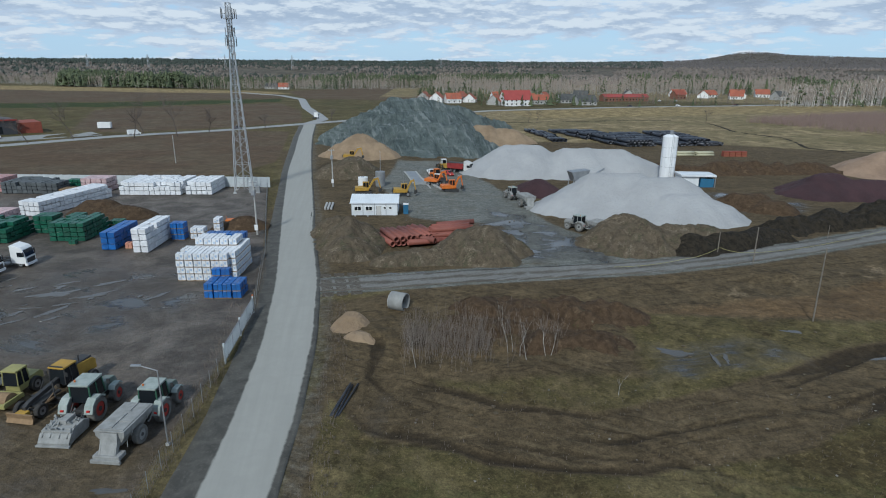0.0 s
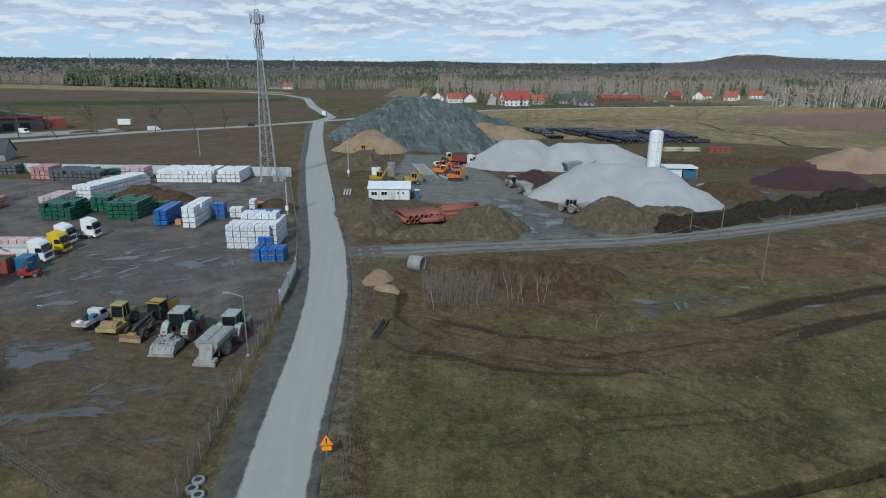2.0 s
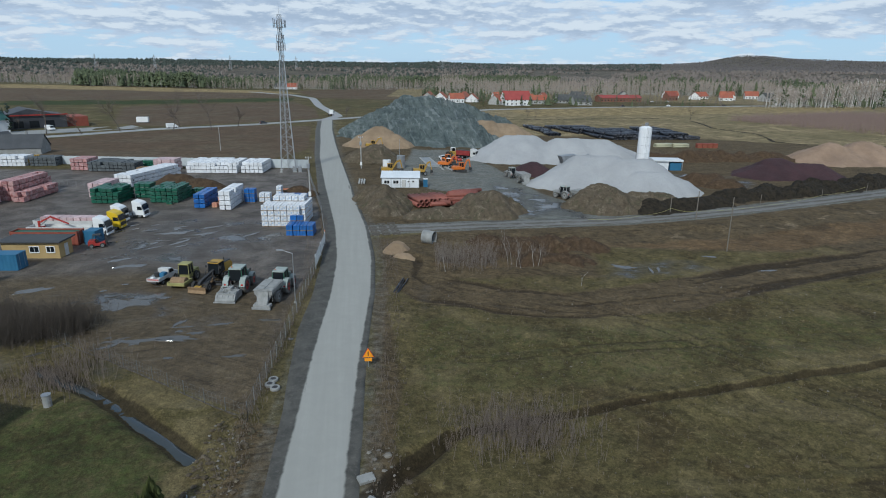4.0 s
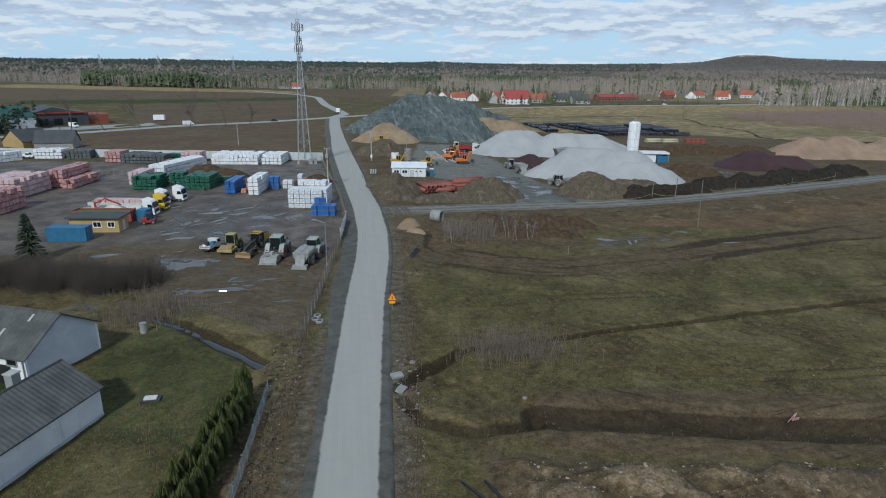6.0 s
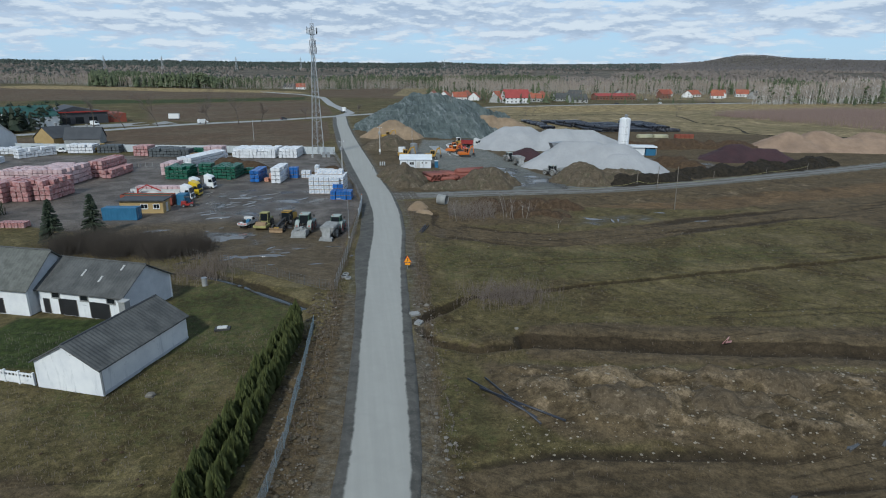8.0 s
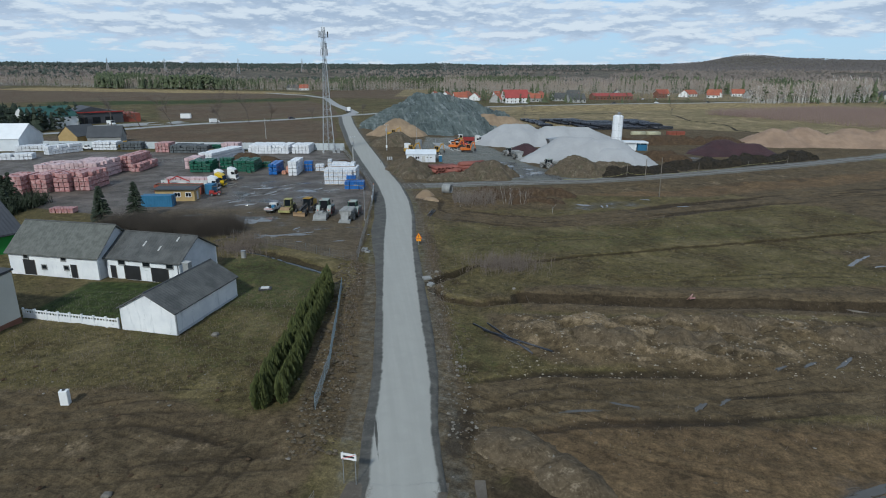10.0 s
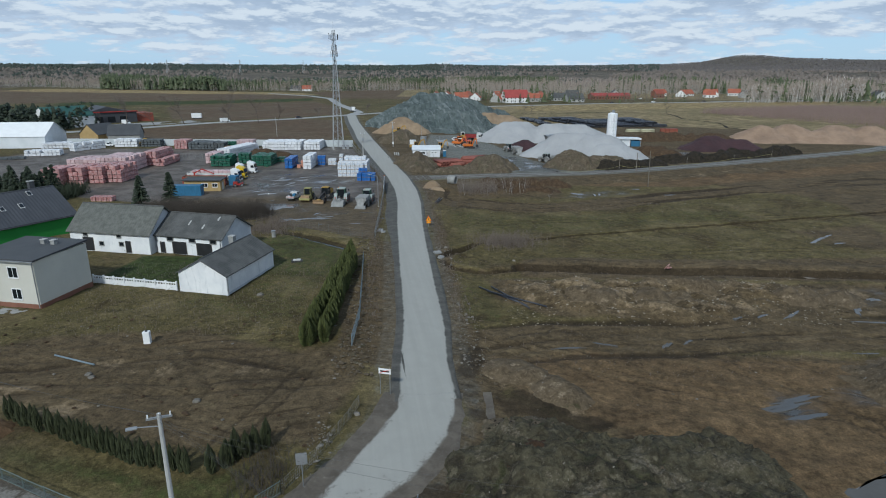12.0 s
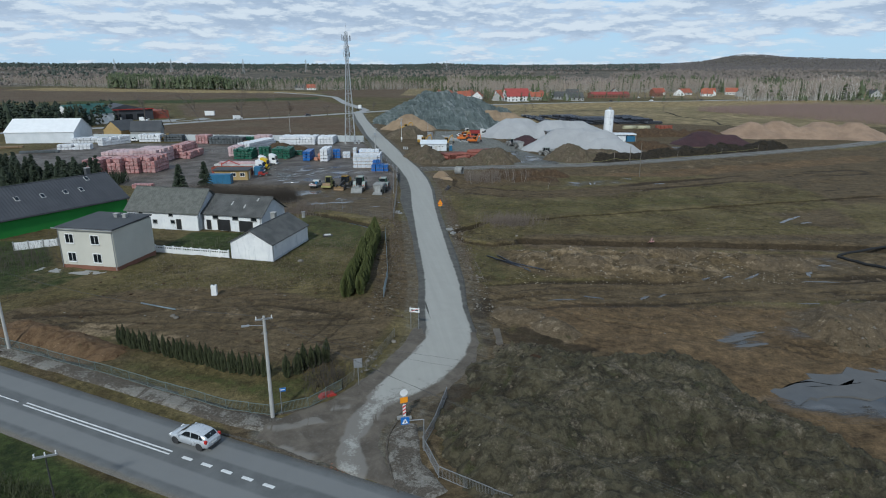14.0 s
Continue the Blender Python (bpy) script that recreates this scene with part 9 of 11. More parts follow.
# ---- fences ----
def mesh_fence(name, label, line, h, mat, post_mat, pitch=2.5, wire=0.25, plinth=0.0, bars=False):
    """A fence along a line: each post and each panel is a part."""
    f = thing(name, pose(0, 0, 0), label, "fence")
    for (ax, ay), (bx, by) in zip(line, line[1:]):
        length = math.hypot(bx - ax, by - ay)
        n = max(1, round(length / pitch))
        turn = math.degrees(math.atan2(by - ay, bx - ax))
        for i in range(n):
            x, y = ax + (bx - ax) * i / n, ay + (by - ay) * i / n
            z = float(ground_height(x, y))
            w = length / n
            p = part("post", tube((0, 0, -0.2), (0, 0, h + 0.05), 0.035, 6), post_mat, f)
            p.matrix_basis = pose(x, y, z)
            bm = bmesh.new()
            if bars:
                box(0.04, w - 0.04, -0.02, 0.02, 0.12, 0.17, bm=bm)
                box(0.04, w - 0.04, -0.02, 0.02, h - 0.06, h, bm=bm)
                k = int(w / wire)
                for j in range(1, k):
                    tube((w * j / k, 0, 0.15), (w * j / k, 0, h - 0.03), 0.013, 4, bm=bm, caps=False)
            else:
                k = int(w / wire)
                for j in range(k + 1):
                    tube((w * j / k, 0, 0.05), (w * j / k, 0, h), 0.008, 3, bm=bm, caps=False)
                k = int(h / wire)
                for j in range(k + 1):
                    tube((0, 0, 0.05 + (h - 0.05) * j / k), (w, 0, 0.05 + (h - 0.05) * j / k), 0.008, 3, bm=bm, caps=False)
            q = tagged(part("panel", bm, mat, f), kind="stuff")
            q.matrix_basis = pose(x, y, z, 0, 0, turn)
            if plinth:
                q = part("plinth", box(0, w, -0.06, 0.06, -0.2, plinth), WALKWAY, f)
                q.matrix_basis = pose(x, y, z, 0, 0, turn)
        if (bx, by) == tuple(line[-1]):
            p = part("post", tube((0, 0, -0.2), (0, 0, h + 0.05), 0.035, 6), post_mat, f)
            p.matrix_basis = pose(bx, by, float(ground_height(bx, by)))
    return f


mesh_fence("mesh_fence", "sagging grey wire mesh fence round the yard", [(-22.1, 17.9), (-23.0, 40), (-24.1, 60.4)], 1.9, FENCE_DULL, GALV, 2.6, 0.3)
mesh_fence("mesh_fence", "sagging grey wire mesh fence beyond the gate", [(-25.1, 74.6), (-30.5, 100), (-38, 128), (-45.5, 157)], 1.9, FENCE_DULL, GALV, 2.6, 0.4, 0.12)
mesh_fence("mesh_fence", "low wire fence with concrete footing", [(-22.1, 17.9), (-29.6, 22.2), (-40.3, 28.9), (-52, 35.5)], 1.5, FENCE_DULL, FENCE_DULL, 2.6, 0.5, 0.1)
mesh_fence("mesh_fence", "blue-grey mesh fence beside the hedge", [(-20.2, -27), (-20.3, -19), (-21.5, -6.6), (-22.8, 6.1)], 1.5, FENCE_BLUE, FENCE_BLUE, 2.5, 0.14)
mesh_fence("railing_fence", "grey-green metal railing on a low plinth", [(-64, -41.3), (-46.2, -49.0), (-32.3, -55.4), (-27.8, -56.3)], 1.15, FENCE_TEAL, FENCE_TEAL, 2.5, 0.13, 0.12, True)
mesh_fence("railing_fence", "grey-green railing curving to the side road", [(-27.8, -56.3), (-24.8, -55.0), (-22.1, -51.7)], 1.15, FENCE_TEAL, FENCE_TEAL, 2.2, 0.12, 0.1, True)
mesh_fence("mesh_fence", "bent old wire fence by the muddy lot", [(-22.1, -51.7), (-20.2, -47.5), (-18.4, -42.0), (-17.8, -39.5)], 1.1, GALV, POLE_WOOD, 1.9, 0.25)
mesh_fence("guard_railing", "galvanised pedestrian railing on the road corner", [(-11.8, -53.2), (-13.0, -58.4), (-13.9, -61.2), (-12.6, -65.0), (-8.6, -67.6), (-3, -70.5)], 1.1, GALV, GALV, 2.0, 0.12, 0.0, True)
mesh_fence("mesh_fence", "wire fence across the back of the yard", [(-120, 126), (-104, 126), (-92, 124)], 1.8, GALV, CONCRETE, 2.6, 0.3)


def yard_gate():
    """A tall sheet-metal gate standing in the line of the yard fence."""
    a, b = Vector((-24.15, 60.6, 0)), Vector((-25.1, 74.4, 0))
    g = thing("yard_gate", pose(a.x, a.y, 0, 0, 0, math.degrees(math.atan2(b.y - a.y, b.x - a.x))), "pale sheet-metal sliding gate in the yard fence", "gate")
    w = (b - a).length / 2
    for i in range(2):
        x = i * w
        bm = bmesh.new()
        for z in (0.25, 2.05):
            box(x + 0.08, x + w - 0.08, -0.04, 0.04, z, z + 0.09, bm=bm)
        for k in (x + 0.08, x + w / 2 - 0.04, x + w - 0.16):
            box(k, k + 0.08, -0.04, 0.04, 0.25, 2.14, bm=bm)
        leaf = part("leaf_frame", bm, GALV, g)
        n = 22
        for k in range(n):
            q = x + 0.14 + (w - 0.28) * k / n
            part("slat", box(q, q + (w - 0.28) / n * 0.72, -0.015, 0.02, 0.34, 2.05), WALL_PANEL, leaf)
    for x in (0, w, 2 * w):
        part("post", box(x - 0.08, x + 0.08, -0.08, 0.08, -0.2, 2.4), WALL_PANEL, g)
    part("lamp", tube((2 * w, 0, 2.4), (2 * w, 0, 2.6), 0.09, 8), ORANGE, g)


yard_gate()


def boundary_wall():
    w = thing("boundary_wall", pose(0, 0, 0), "pale concrete panel wall behind the yard", "wall")
    a, b = Vector((-165, 172, 0)), Vector((-45.2, 158.6, 0))
    a = Vector((-165, 163, 0))
    n = 58
    turn = math.degrees(math.atan2(b.y - a.y, b.x - a.x))
    step = (b - a).length / n
    panel = box(0.06, step - 0.06, -0.04, 0.04, 0, 2.75)
    post = box(-0.08, 0.08, -0.09, 0.09, 0, 2.85)
    first = part("panel", panel, WALL_PANEL, w)
    stake = part("post", post, WALL_PANEL, w)
    for i in range(n):
        q = a.lerp(b, i / n)
        if i == 0:
            first.matrix_basis, stake.matrix_basis = pose(q.x, q.y, 0, 0, 0, turn), pose(q.x, q.y, 0, 0, 0, turn)
            continue
        for src in (first, stake):
            o = new(src.name.split(".")[0], src.data)
            o.parent = w
            o.matrix_basis = pose(q.x, q.y, 0, 0, 0, turn)


boundary_wall()


# ---- signs ----
def signs():
    s = thing("warning_sign", pose(-12.2, 28.0, -0.25, 0, 0, 4), "orange triangular roadworks sign on a post", "sign")
    part("post", tube((0, 0.04, 0), (0, 0.04, 2.2), 0.04, 8), GALV, s)
    bm = bmesh.new()
    pts = [(-0.55, 1.45), (0.55, 1.45), (0, 2.42)]
    part("plate", profile(pts, -0.02, 0.02), SIGN_ORANGE, s)
    part("rim", profile([(-0.62, 1.41), (0.62, 1.41), (0, 2.52)], 0.0, 0.018), SIGN_RED, s)
    part("supplement", box(-0.4, 0.4, -0.02, 0.02, 0.95, 1.32), SIGN_ORANGE, s)
    part("symbol", box(-0.05, 0.05, -0.03, -0.02, 1.6, 2.1), BLACK, s)
    s = thing("town_sign", pose(-15.5, -37.4, 0, 0, 0, -14), "white place-name sign on two posts", "sign")
    for x in (-0.5, 0.5):
        part("post", tube((x, 0.05, 0), (x, 0.05, 2.9), 0.035, 8), GALV, s)
    part("board", box(-0.62, 0.62, -0.02, 0.02, 2.25, 2.8), WHITE_PAINT, s)
    part("lettering", box(-0.45, 0.45, -0.03, -0.02, 2.44, 2.6), BLACK, s, "dark bar of lettering")
    part("stripe", profile([(-0.58, 2.3), (-0.46, 2.3), (0.58, 2.75), (0.46, 2.75)], -0.035, -0.03), SIGN_RED, s)
    s = thing("road_sign", pose(-20.6, -50.9, 0, 0, 0, 10), "back of a grey sign on a steel post", "sign")
    part("post", tube((0, 0.04, 0), (0, 0.04, 3.0), 0.04, 8), GALV, s)
    part("plate", box(-0.42, 0.42, -0.015, 0.015, 2.0, 3.0), GALV, s)
    s = thing("barrier_signs", pose(-15.7, -57.0, 0, 0, 0, 20), "roadworks post with round sign and striped beacon", "sign")
    part("post", tube((0, 0.03, 0), (0, 0.03, 3.1), 0.04, 8), GALV, s)
    part("round_sign", tube((0, -0.02, 2.75), (0, 0.0, 2.75), 0.36, 20), WHITE_PAINT, s)
    part("orange_plate", box(-0.35, 0.35, -0.02, 0.01, 1.75, 2.3), SIGN_ORANGE, s)
    part("beacon_board", box(-0.14, 0.14, -0.06, -0.02, 0.4, 1.6), WHITE_PAINT, s)
    for i in range(3):
        part("stripe", profile([(-0.14, 0.55 + i * 0.36), (0.14, 0.7 + i * 0.36), (0.14, 0.85 + i * 0.36), (-0.14, 0.7 + i * 0.36)], -0.075, -0.065), SIGN_RED, s)
    for x, y in ((-0.3, 0.2), (0.35, -0.1), (0.05, -0.35)):
        part("foot_block", box(x - 0.3, x + 0.3, y - 0.15, y + 0.15, 0.05, 0.3, 0.03), CONCRETE_OLD, s)
    s = thing("crossing_sign", pose(-13.8, -61.6, 0, 0, 0, 10), "blue pedestrian crossing sign on an angled steel post", "sign")
    part("post", tube((0, 0, 0), (0, 0, 3.0), 0.05, 8), GALV, s)
    part("arm", tube((0, 0, 3.0), (-1.5, 0, 3.05), 0.04, 8), GALV, s)
    part("plate", box(-1.9, -1.2, -0.08, -0.04, 2.75, 3.4), CHIP_BLUE, s)
    part("triangle", profile([(-1.8, 2.85), (-1.3, 2.85), (-1.55, 3.3)], -0.1, -0.085), WHITE_PAINT, s)
    part("symbol", box(-1.6, -1.5, -0.11, -0.1, 2.92, 3.12), BLACK, s, "small dark symbol")
    s = thing("street_sign", pose(-27.0, -56.0, 0, 0, 0, 15), "blue name plate on a thin post", "sign")
    part("post", tube((0, 0, 0), (0, 0, 2.7), 0.035, 8), GALV, s)
    part("plate", box(-0.05, 0.5, -0.02, 0.02, 2.3, 2.65), CHIP_BLUE, s)
    part("lettering", box(0.02, 0.42, -0.03, -0.02, 2.43, 2.52), WHITE_PAINT, s, "white bar of lettering")
    b = thing("white_tank", pose(-44.0, -25.9, 0, 0, 0, 6), "small white plastic tank standing on the muddy lot", "tank")
    part("body", box(-0.38, 0.38, -0.3, 0.3, 0, 1.5, 0.06), WHITE_PAINT, b)
    part("cap", tube((0, 0, 1.5), (0, 0, 1.6), 0.15, 10), BLACK, b)
    b = thing("grey_bin", pose(-41.5, 20.0, 0), "grey barrel standing behind the barn", "barrel")
    part("body", tube((0, 0, 0), (0, 0, 1.2), 0.38, 14), CONCRETE_OLD, b)
    part("rim", tube((0, 0, 1.2), (0, 0, 1.26), 0.42, 14), GALV, b)
    b = thing("rubbish_tray", pose(-33.6, 4.6, 0, 0, 0, 10), "low tray with pale rubbish on the grass", "tray")
    part("tray", box(-0.9, 0.9, -0.5, 0.5, 0.05, 0.35, 0.04), DARK_STEEL, b)
    part("rubbish", box(-0.6, 0.6, -0.35, 0.35, 0.3, 0.5, 0.08), DUSTY_WHITE, b)
    for i, (x, y, r) in enumerate(((-21.6, 24.9, 30), (-21.7, 23.9, 60), (-21.0, 23.2, 10))):
        t = thing("old_tyre", pose(x, y, 0.18), "pale dusty discarded tyre beside the yard fence", "tyre", "old tyres")
        w = wheel(t, 0, 0, 0.5, 0.3, CONCRETE_OLD, DARK_STEEL, "tyre_body")
        w.matrix_basis = pose(0, 0, 0, 90, 0, 0)
    b = thing("orange_platform", pose(-43.0, 122, 0, 0, 0, 8), "orange flat steel platform", "platform")
    part("deck", box(-1.6, 1.6, -0.9, 0.9, 0.3, 0.6, 0.04), ORANGE, b)
    part("rail", tube((-1.5, 0, 0.6), (-1.5, 0, 1.4), 0.04, 6), ORANGE, b)
    part("skid", box(-1.5, 1.5, -0.6, 0.6, 0, 0.3), DARK_STEEL, b)
    for i in range(2):
        solid("concrete_slab", box(-0.65, 0.65, -0.4, 0.4, 0, 0.3, 0.03), CONCRETE_OLD, pose(-10.4 + i * 0.6, 9.6 - i * 2.8, 0.0, 12, 4, 30 + 40 * i), "pale concrete slab at the ditch end", "slab", "concrete slabs")
    k = thing("red_marker", pose(27.0, 2.3, -0.5, 0, 0, 20), "pale red bent marker lying on the field", "marker")
    part("rod", tube((-0.5, 0, 0.1), (0.4, 0, 0.9), 0.04, 6), FILM_PINK, k)
    part("rod", tube((0.4, 0, 0.9), (0.1, 0, 0.1), 0.04, 6), FILM_PINK, k)
    part("flag", box(0.0, 0.9, -0.02, 0.02, 0.1, 0.35), FILM_PINK, k)
    solid("red_canopy", profile([(-0.9, 0), (0.9, 0), (0.6, 0.3), (-0.5, 0.35)], -0.35, 0.35, bevel=0.05), RED, pose(-23.4, -52.9, 0.0, 0, 0, 30), "red plastic sheet lying by the railing", "sheet")


signs()


def markings():
    d = (Vector((-24.7, -66.6, 0)) - Vector((-51.4, -54.7, 0))).normalized()
    turn = math.degrees(math.atan2(d.y, d.x))
    for off in (-0.18, 0.18):
        solid("lane_line", box(-18.5, 0, off - 0.07, off + 0.07, 0.0, 0.014), LINE, pose(-34.6, -62.05, 0.185, 0, 0, turn), "white double centre line on asphalt", "marking", "road markings", "structure")
    for i in range(5):
        solid("lane_dash", box(0, 1.0, -0.15, 0.15, 0, 0.014), LINE, pose(-33.4 + d.x * i * 2.05, -62.6 + d.y * i * 2.05, 0.185, 0, 0, turn), "short white road dash", "marking", "road markings", "structure")
    for i in range(4):
        solid("lane_dash", box(-4, 0, -0.06, 0.06, 0, 0.014), LINE, pose(-50.5 - d.x * (2 + i * 8), -55.0 - d.y * (2 + i * 8), 0.185, 0, 0, turn), "white centre dash on asphalt", "marking", "road markings", "structure")


markings()


# ---- stones and scraps ----
def scatter(name, label, mat, count, place, size, seed, category="stones", flat=0.6):
    """Many small lumps in one mesh; place gives x, y."""
    rng = random.Random(seed)
    base = [Vector(v).normalized() for v in ((0, 0, 1), (0.9, 0, 0.3), (0.3, 0.85, 0.3), (-0.7, 0.5, 0.3), (-0.7, -0.5, 0.3), (0.3, -0.85, 0.3), (0, 0, -1))]
    faces = [(0, 1, 2), (0, 2, 3), (0, 3, 4), (0, 4, 5), (0, 5, 1), (6, 2, 1), (6, 3, 2), (6, 4, 3), (6, 5, 4), (6, 1, 5)]
    verts, polys = [], []
    xy = [place(rng) for _ in range(count)]
    zz = ground_height(np.array([p[0] for p in xy]), np.array([p[1] for p in xy]))
    for (x, y), z in zip(xy, zz):
        s = size[0] * (size[1] / size[0]) ** (rng.random() ** 2)
        o = len(verts)
        turn = Matrix.Rotation(rng.uniform(0, 6.3), 3, "Z")
        for v in base:
            q = turn @ Vector((v.x * s * rng.uniform(0.7, 1.3), v.y * s * rng.uniform(0.6, 1.2), v.z * s * flat * rng.uniform(0.7, 1.2)))
            verts.append((x + q.x, y + q.y, z + q.z + s * 0.2))
        polys += [tuple(o + i for i in f) for f in faces]
    me = bpy.data.meshes.new(name)
    me.from_pydata(verts, [], polys)
    me.materials.append(mat)
    return tagged(new(name, me), label, category, kind="stuff")


def lane_side(y, side, off):
    """x at a distance off from the edge of the village road at y."""
    return float(np.interp(y, [p[1] for p in LANE], [p[0] for p in LANE])) + side * (float(np.interp(y, [p[1] for p in LANE], [p[2] for p in LANE])) + off)


def beside(side, near, far, y0, y1):
    def place(r):
        y = r.uniform(y0, y1)
        return lane_side(y, side, r.uniform(near, far)), y
    return place


def in_area(x0, x1, y0, y1):
    return lambda r: (r.uniform(x0, x1), r.uniform(y0, y1))


scatter("field_stones", "pale stones strewn over the dug bank", PALE_ROCK, 1300, in_area(-1, 44, -20, -4), (0.04, 0.20), 1)
scatter("field_stones", "pale stones scattered over the open field", ROCK, 500, in_area(-8, 90, -40, 60), (0.04, 0.2), 2)
scatter("verge_rubble", "broken stones and bricks on the road verge", ROCK, 520, beside(-1, 3.6, 7.6, -32, 18), (0.03, 0.20), 3)
scatter("verge_rubble", "rubble beside the narrow road", ROCK, 320, beside(1, 1.6, 4.2, -32, 14), (0.05, 0.28), 4)
scatter("lot_stones", "stones on the muddy lot", ROCK, 90, in_area(-62, -20, -46, -20), (0.05, 0.24), 5)
scatter("earth_clods", "dark clods of turned earth", LOAM, 900, in_area(-8, 100, -45, 75), (0.08, 0.3), 6, "clods", 0.5)
scatter("earth_clods", "clods along the road edge", LOAM, 600, beside(1, 1.5, 5.5, -35, 74), (0.08, 0.32), 7, "clods", 0.5)
scatter("earth_clods", "clods of earth on the lot", CLAY, 260, in_area(-66, -20, -46, -18), (0.08, 0.34), 8, "clods", 0.5)
scatter("earth_clods", "clods of turned earth between road and hedge", LOAM, 1500, beside(-1, 2.8, 7.4, -34, 18), (0.08, 0.36), 17, "clods", 0.55)
scatter("brick_crumbs", "red brick dust and crumbs on the road mouth", BRICK_BASE, 420, lambda r: (r.gauss(-16.2, 0.9), r.gauss(-52.4, 0.7)) if r.random() < 0.5 else (r.gauss(-20.6, 0.45), r.gauss(-63.2, 0.8)), (0.03, 0.10), 18, "crumbs", 0.3)
scatter("lot_rubble", "rubble and pale lumps at the lot corner", ROCK, 120, lambda r: (r.gauss(-20.2, 0.8), r.gauss(-45.5, 2.2)), (0.05, 0.24), 19)
scatter("grit_scraps", "crumbs of pale grit in the works yard", ROCK, 500, in_area(-10, 34, 94, 200), (0.08, 0.3), 9)
boulder_rng = random.Random(8)
for bx, by, bs in ((-35.4, -10.6, 0.7), (-46.6, -33.5, 0.55), (-45.9, -34.2, 0.5), (-33.5, -38.5, 0.6), (-17.8, -41.0, 0.45), (-8.9, 12.5, 0.5), (2.4, 5.7, 0.4)):
    bm = bmesh.new()
    bs *= 0.68
    bmesh.ops.create_icosphere(bm, subdivisions=2, radius=bs)
    for v in bm.verts:
        v.co *= boulder_rng.uniform(0.82, 1.15)
        v.co.z *= 0.6
    solid("boulder", bm, ROCK, pose(bx, by, float(ground_height(bx, by)) + bs * 0.3), "pale boulder lying on the ground", "boulder", "boulders")


# ---- kerbs at the road mouth ----
def kerb(line, label, h=0.11):
    """A row of kerb stones along a line, each a piece of its own."""
    k = thing("kerb", pose(0, 0, 0), label, "kerb", kind="structure")
    points = spline([(*p, 0.0) for p in line], 1.02)
    bm = box(-0.49, 0.49, -0.09, 0.09, -0.2, h, 0.02)
    me = bpy.data.meshes.new("kerb_stone")
    bm.to_mesh(me)
    bm.free()
    me.materials.append(WALKWAY)
    rng = random.Random(len(points))
    for a, b in zip(points, points[1:]):
        q = new("kerb_stone", me)
        q.parent = k
        q.matrix_basis = pose((a[0] + b[0]) / 2, (a[1] + b[1]) / 2, rng.uniform(-0.03, 0.02), rng.uniform(-3, 3), 0, math.degrees(math.atan2(b[1] - a[1], b[0] - a[0])) + rng.uniform(-1.5, 1.5))


kerb([(-14.6, -69.2), (-15.6, -67.1), (-17.0, -62.4), (-17.2, -59.4), (-16.6, -57.2), (-15.2, -55.4)], "worn pale kerb stones round the muddy corner")
kerb([(-31.5, -59.2), (-26.2, -61.1), (-21.6, -63.9)], "low pale kerb stones along the asphalt edge", 0.15)


def paved_corner():
    gx, gy = np.meshgrid(np.arange(-18, -9, 0.25), np.arange(-69, -55, 0.25))
    corners = [(-14.9, -68.6), (-15.9, -66.6), (-17.0, -62.2), (-17.0, -59.2), (-16.2, -57.2), (-14.4, -57.6), (-14.1, -60.2), (-13.7, -63.2), (-11.6, -66.6)]
    k = inside(gx + 0.3 * fractal(gx, gy, 2, 2, 5), gy, corners, 0.35)
    me = sheet("pavement_corner", gx, gy, -0.25 + 0.36 * k + 0.02 * fractal(gx, gy, 1.5, 2, 6), WALKWAY)
    tagged(new("pavement_corner", me), "muddy paved corner inside the kerb", "pavement", kind="structure")


paved_corner()


# ---- old paving plates at the mouth of the track ----
for i in range(3):
    for j in range(4):
        px, py = -18.2 + i * 2.0 + j * 0.55, 88.8 - j * 2.6 + i * 0.35
        s = thing("paving_plate", pose(px, py, float(ground_height(px, py)) + 0.06, 0, 0, 8 + 5 * ((i * 3 + j) % 3)), "pale perforated concrete plate sunk in the muddy track", "plate", "paving plates")
        for k in range(3):
            part("bar", box(-0.8, 0.8, -0.75 + k * 0.55, -0.4 + k * 0.55, -0.1, 0.04), WALKWAY, s)


